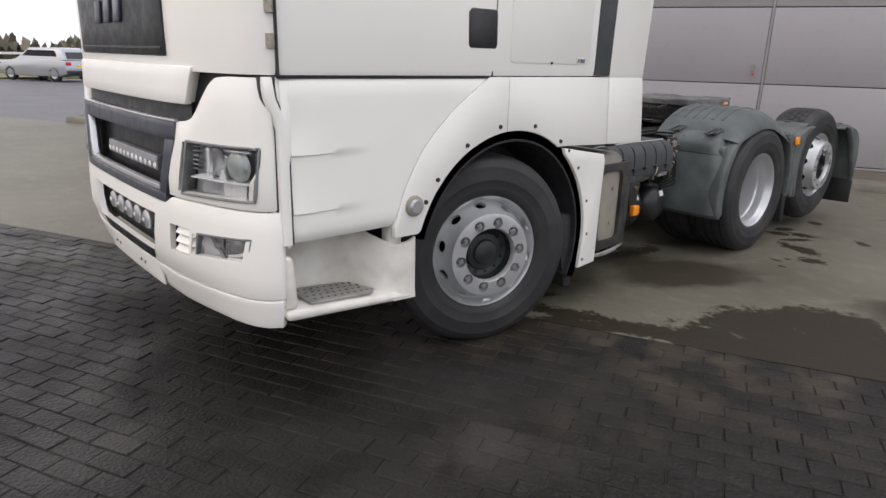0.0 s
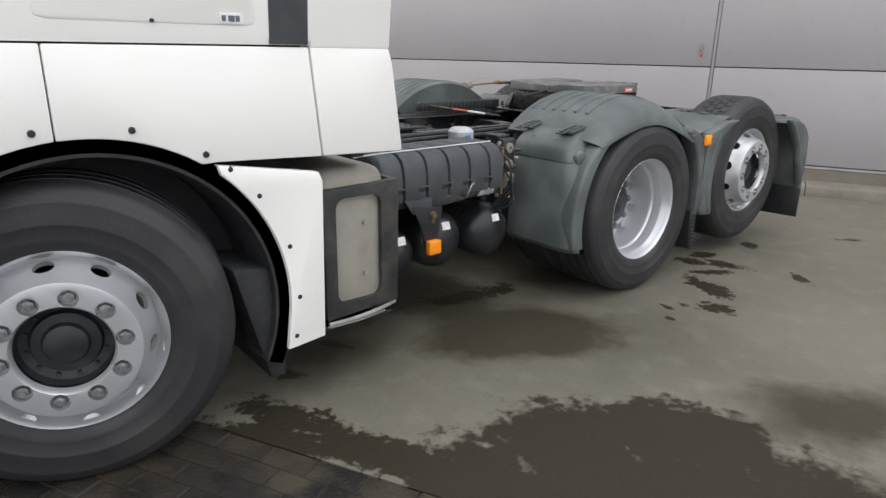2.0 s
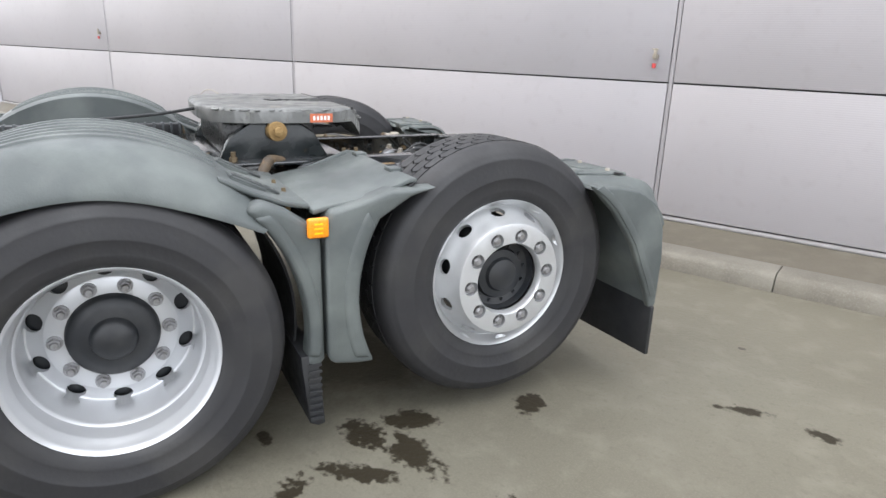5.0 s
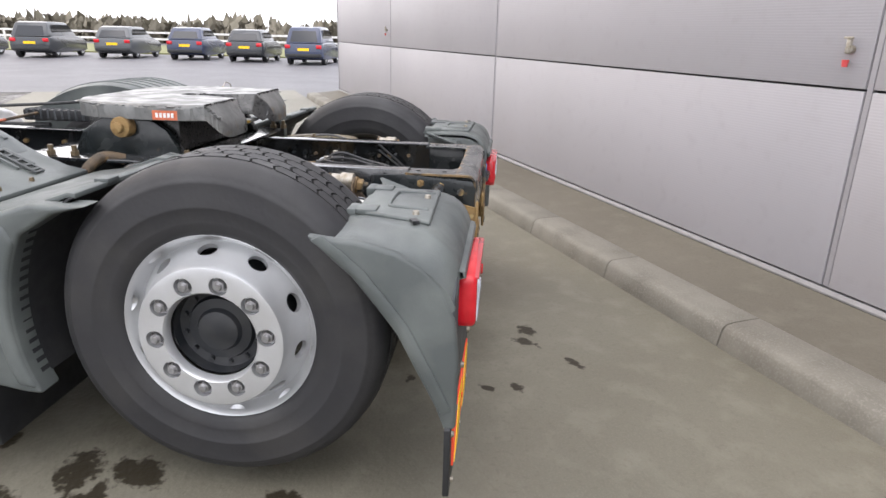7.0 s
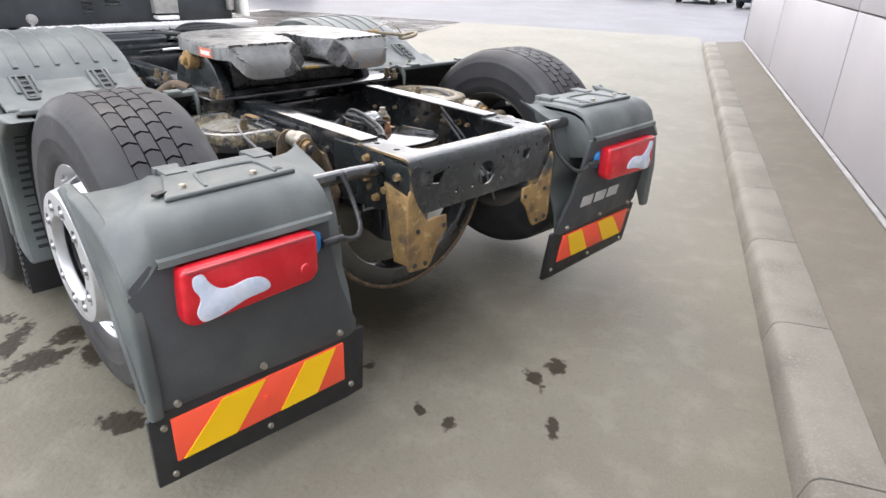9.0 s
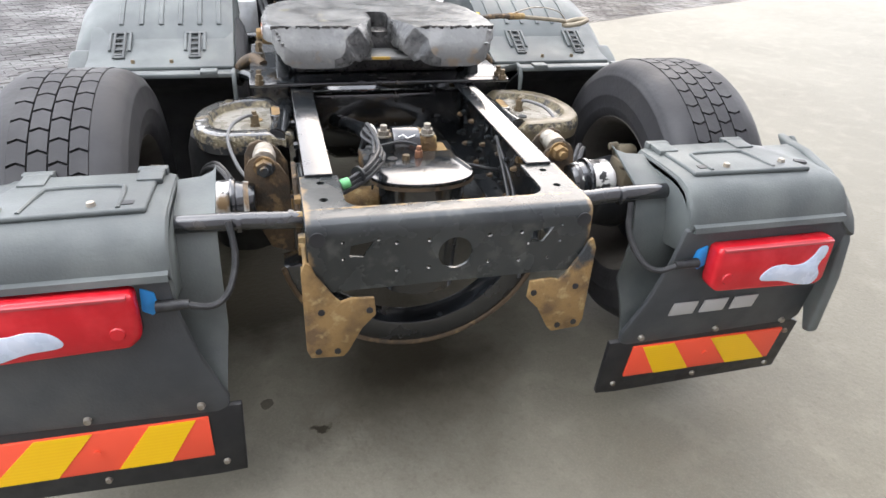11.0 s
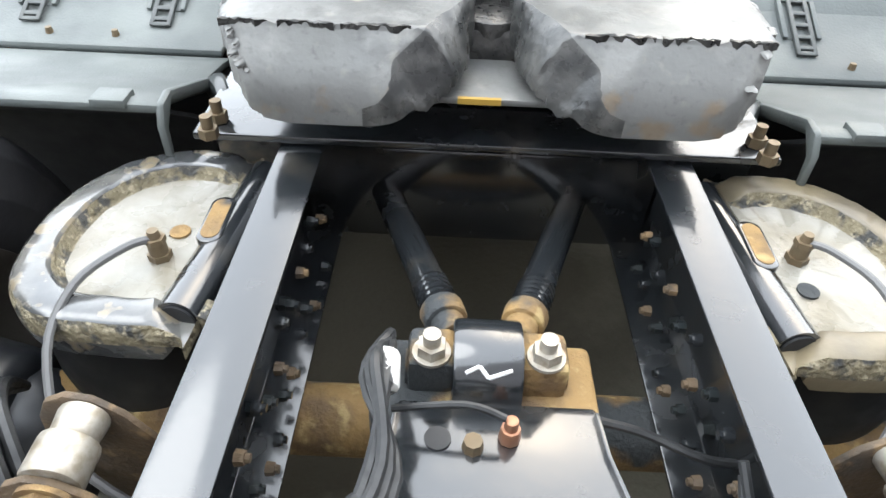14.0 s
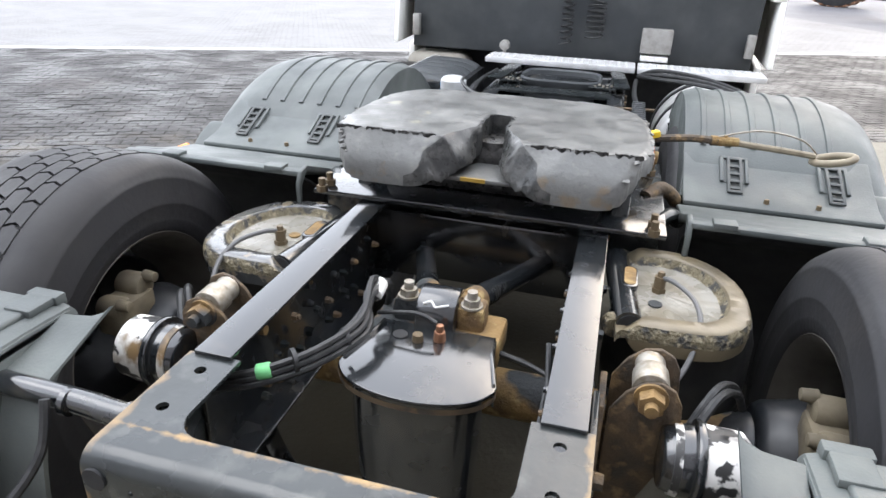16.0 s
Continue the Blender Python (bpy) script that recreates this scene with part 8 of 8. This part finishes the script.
def car(x, y, turn, paint, label, tall=1.0, length=4.2):
    """A parked car, its rear towards -y before turning."""
    c = thing("car", label, "car", "cars parked at the edge of the yard")
    c.matrix_world = pose(x, y, -0.012, 0, 0, turn)
    h, w = 1.48 * tall, 0.87
    half = length / 2
    prof = [(-half, 0.35), (-half - 0.02, 0.62), (-half + 0.04, 0.92), (-half + 0.55, 0.98), (half - 1.25, 0.97), (half - 0.3, 0.82), (half, 0.6), (half, 0.3), (half - 0.4, 0.22), (-half + 0.4, 0.22)]
    bm = B()
    rows = []
    for xx, s in ((-w, 0.94), (-w * 0.96, 0.985), (-w * 0.7, 1.0), (w * 0.7, 1.0), (w * 0.96, 0.985), (w, 0.94)):
        rows.append([(xx, py * s, 0.6 + (pz - 0.6) * s) for py, pz in prof])
    grid = sheet(bm, rows, closed=True)
    bm.faces.new(grid[0])
    bm.faces.new(grid[-1])
    part("body", bm, paint, c, bevel=0.03)
    bm = B()
    roofp = [(-half + 0.12, 0.95), (-half + 0.42, h - 0.05), (-half + 0.8, h), (half - 1.9, h - 0.02), (half - 1.15, 0.96)]
    rows = []
    for xx, sq in ((-w * 0.93, 0.0), (-w * 0.72, 1.0), (w * 0.72, 1.0), (w * 0.93, 0.0)):
        rows.append([(xx if pz < 1.0 else xx * (0.86 if sq == 0 else 1.0), py, pz if pz < 1.0 or sq else pz - 0.08) for py, pz in roofp])
    grid = sheet(bm, rows, closed=True)
    bm.faces.new(grid[0])
    bm.faces.new(grid[-1])
    part("cabin", bm, paint, c, bevel=0.03)
    bm = B()
    prism(bm, [(-0.62, 1.0), (0.62, 1.0), (0.52, h - 0.14), (-0.52, h - 0.14)], "xz", -0.012, 0.012)
    ln = math.atan2(0.30, h - 1.0)
    move(bm, bm.verts[:], Matrix.Translation((0, -half + 0.125, 0.96)) @ Matrix.Rotation(-ln, 4, "X") @ Matrix.Translation((0, 0, -0.96)))
    part("rear_window", bm, car_glass, c)
    for s in (-1, 1):
        bm = B()
        prism(bm, [(-half + 0.5, 1.0), (half - 1.4, 1.0), (half - 1.95, h - 0.13), (-half + 0.72, h - 0.13)], "yz", s * w * 0.84, s * w * 0.885)
        part("side_window", bm, car_glass, c)
        bm = B()
        box(bm, (s * 0.70, -half + 0.0, 0.80), (0.24, 0.08, 0.15))
        part("tail_light", bm, red_lens, c, bevel=0.02)
        for yy in (-half + 0.75, half - 0.8):
            bm = B()
            lathe(bm, [(s * (w - 0.18), 0.2), (s * (w - 0.18), 0.31), (s * (w - 0.01), 0.32), (s * w, 0.30), (s * w, 0.20)], 28)
            move(bm, bm.verts[:], Matrix.Translation((0, yy, 0.32)))
            tyre = part("wheel", bm, rubber, c)
            bm = B()
            lathe(bm, [(s * (w - 0.03), 0.205), (s * (w - 0.01), 0.19), (s * (w - 0.03), 0.05), (s * (w - 0.03), 0.001)], 20)
            move(bm, bm.verts[:], Matrix.Translation((0, yy, 0.32)))
            part("rim", bm, silver, tyre)
    bm = B()
    box(bm, (0, -half - 0.015, 0.68), (0.5, 0.02, 0.11))
    part("number_plate", bm, refl_yellow, c)
    bm = B()
    box(bm, (0, -half + 0.02, 0.42), (1.6, 0.1, 0.16))
    part("bumper", bm, black_trim, c, bevel=0.03)
    return c


dark_blue = simple("dark_blue_car_paint", (0.05, 0.06, 0.10), 0.2)
dark_grey = simple("dark_grey_car_paint", (0.09, 0.094, 0.10), 0.2)
near_black = simple("black_car_paint", (0.05, 0.053, 0.058), 0.18)
car_silver = simple("silver_car_paint", (0.42, 0.44, 0.47), 0.25, 0.5)
car(-26.6, -20.7, 100, near_black, "black estate car parked beside the fence")
car(-27.8, -17.2, 104, near_black, "large black car parked in the row", 1.08, 4.5)
car(-29.2, -14.0, 100, dark_grey, "dark grey hatchback parked in the row")
car(-29.6, -10.6, 98, dark_blue, "dark blue hatchback with a yellow plate", 1.02, 3.9)
car(-29.1, -7.4, 96, near_black, "small black hatchback parked in the row", 1.0, 3.8)
car(-28.3, -4.2, 94, dark_blue, "dark car half hidden by the hall's corner", 1.12)
car(-31.9, 3.95, 120, car_silver, "silver saloon car parked at the edge of the asphalt")
bm = B()
span_box(bm, (-50, -90, -0.012), (-33.5, 60, 0.06))
verge = part("verge", bm, grass_mat)
tagged(verge, "strip of pale winter grass behind the parked cars", "grass", kind="stuff")
fence = thing("fence", "low white rail fence along the grass verge", "fence", at=(-34.5, 0, 0))
for i in range(26):
    bm = B()
    box(bm, (0, -46 + 3.0 * i, 0.62), (0.09, 0.09, 1.2))
    part("post", bm, fence_white, fence)
for z in (0.75, 1.1):
    bm = B()
    span_box(bm, (0.05, -47, z), (0.08, 30, z + 0.11))
    part("rail", bm, fence_white, fence)
rng = random.Random(3)
verts, faces = [], []
for k in range(9000):
    cx, cy = -62 + rng.gauss(0, 2.5), rng.uniform(-110, 70)
    top = 2.0 + 1.3 * noise.noise(Vector((cy * 0.16, 0, 0))) + 0.5 * noise.noise(Vector((cy * 0.7, 3, 0)))
    cz, s = rng.uniform(0.0, max(0.5, top)), rng.uniform(0.4, 1.0)
    m = pose(cx, cy, cz, rng.uniform(0, 360), rng.uniform(0, 360), 0)
    base = len(verts)
    verts += [tuple(m @ Vector(v)) for v in ((-s, 0, 0), (0, -s * 0.5, 0), (s, 0, 0), (0, s * 0.5, 0.05))]
    faces.append((base, base + 1, base + 2, base + 3))
mesh = bpy.data.meshes.new("hedge")
mesh.from_pydata(verts, [], faces)
mesh.materials.append(hedge_mat)
tagged(new("hedge", mesh), "brown leafless hedge far behind the fence", "hedge", kind="stuff")


def far_truck(x, y, turn, paint, label):
    """A parked truck far off, of which the wheels and the lower sides show."""
    t = thing("parked_truck", label, "truck", "trucks parked far off in the yard")
    t.matrix_world = pose(x, y, -0.012, 0, 0, turn)
    bm = B()
    span_box(bm, (-1.2, -1.1, 0.65), (1.2, 1.0, 3.3))
    part("cab", bm, paint, t, bevel=0.12)
    bm = B()
    span_box(bm, (-1.15, -1.2, 0.35), (1.15, -0.9, 1.0))
    part("bumper", bm, dark_grey, t, bevel=0.06)
    bm = B()
    prism(bm, [(-1.05, 1.75), (1.05, 1.75), (1.0, 2.6), (-1.0, 2.6)], "xz", -1.115, -1.09)
    part("windscreen", bm, car_glass, t, bevel=0.01)
    bm = B()
    span_box(bm, (-0.45, 0.9, 0.6), (0.45, 5.2, 0.95))
    part("chassis", bm, frame_black, t, bevel=0.02)
    bm = B()
    span_box(bm, (-1.15, 1.2, 0.45), (1.15, 2.2, 0.95))
    part("tank", bm, dark_grey, t, bevel=0.08)
    for yy in (0.0, 3.6):
        for s in (-1, 1):
            bm = B()
            lathe(bm, [(s * 0.85, 0.3), (s * 0.85, 0.48), (s * 0.9, 0.51), (s * 1.12, 0.51), (s * 1.16, 0.47), (s * 1.15, 0.3)], 36)
            move(bm, bm.verts[:], Matrix.Translation((0, yy, 0.51)))
            tyre = part("wheel", bm, rubber, t)
            bm = B()
            lathe(bm, [(s * 1.13, 0.31), (s * 1.14, 0.28), (s * 1.08, 0.24), (s * 1.16, 0.17), (s * 1.16, 0.001)], 28)
            move(bm, bm.verts[:], Matrix.Translation((0, yy, 0.51)))
            part("rim", bm, silver, tyre)
    return t


far_truck(-11.9, -15.8, 240, dark_grey, "dark truck parked far across the yard")
mud = simple("dried_red_mud", (0.2, 0.1, 0.055), 0.9, 0, (0.1, 0.06, 0.04), 0.7, 6, 0.3, 40)
loader = thing("loader_wheel", "huge mud-caked wheel of a loader standing far off", "wheel", at=(-8.2, -24.6, 0))
bm = B()
lathe(bm, [(-0.5, 0.6), (-0.5, 1.2), (-0.42, 1.38), (0.42, 1.38), (0.5, 1.2), (0.5, 0.6)], 48)
move(bm, bm.verts[:], Matrix.Translation((0, 0, 1.4)) @ Matrix.Rotation(radians(60), 4, "Z"))
part("tyre", bm, rubber, loader)
for k in range(30):
    bm = B()
    m = Matrix.Translation((0, 0, 1.4)) @ Matrix.Rotation(radians(60), 4, "Z") @ Matrix.Rotation(2 * math.pi * k / 30, 4, "X")
    for s in (-1, 1):
        v = box(bm, (s * 0.25, 0.06 * s, 1.40), (0.46, 0.12, 0.07), (0, 0, s * 25))
    move(bm, bm.verts[:], m)
    part("lug", bm, mud, loader)
bm = B()
lathe(bm, [(-0.3, 0.62), (-0.2, 0.5), (-0.15, 0.001)], 32)
move(bm, bm.verts[:], Matrix.Translation((0, 0, 1.4)) @ Matrix.Rotation(radians(60), 4, "Z"))
part("rim", bm, rust, loader)


# ---- paving blocks and kerb stones ----
for k in range(26):
    bm = B()
    a = -12.87 + 0.996 * k
    prism(bm, [(-0.772, -0.01), (-0.752, 0.080), (-0.742, 0.100), (-0.722, 0.114), (-0.69, 0.119), (-0.517, 0.121), (-0.517, -0.01)], "yz", a + 0.003, a + 0.992)
    stone = part("kerb_stone", bm, kerb_mat, strip, bevel=0.004)
BLOCK = [(-0.098, -0.048), (0.098, -0.048), (0.098, 0.048), (-0.098, 0.048)]


def block_mesh(name, lift):
    bm = B()
    low = [bm.verts.new((x, y, -0.02)) for x, y in BLOCK]
    mid = [bm.verts.new((x, y, -0.004)) for x, y in BLOCK]
    top = [bm.verts.new((x * 0.96, y * 0.93, 0.001)) for x, y in BLOCK]
    bm.faces.new(top)
    for a, b in ((low, mid), (mid, top)):
        for i in range(4):
            bm.faces.new((a[i], a[(i + 1) % 4], b[(i + 1) % 4], b[i]))
    mesh = bpy.data.meshes.new(name)
    bmesh.ops.recalc_face_normals(bm, faces=bm.faces)
    bm.to_mesh(mesh)
    bm.free()
    mesh.materials.append(paver_one)
    return mesh


one_block = block_mesh("block", 0)
rng = random.Random(7)
verts, faces, placed = [], [], 0
for row in range(57):
    y = APRON - 0.055 - 0.1 * row
    for col in range(-73, 60):
        x = 0.2 * col + (0.1 if row % 2 else 0.0)
        dz, tx, ty, spin = rng.uniform(-0.003, 0.002), rng.uniform(-1.3, 1.3), rng.uniform(-0.8, 0.8), rng.uniform(-1.6, 1.6)
        m = pose(x, y, dz, tx, ty, spin)
        if -2.4 < x < 2.7 and row < 12 and placed < 300:
            ob = new("block", one_block)
            ob.parent = paving_bed
            ob.matrix_basis = m
            placed += 1
        else:
            base = len(verts)
            verts += [tuple(m @ v.co) for v in one_block.vertices]
            faces += [tuple(base + i for i in p.vertices) for p in one_block.polygons]
rest = bpy.data.meshes.new("block_field")
rest.from_pydata(verts, [], faces)
rest.materials.append(paver_all)
field = new("block_field", rest)
field.parent = paving_bed
tagged(field, kind="stuff")
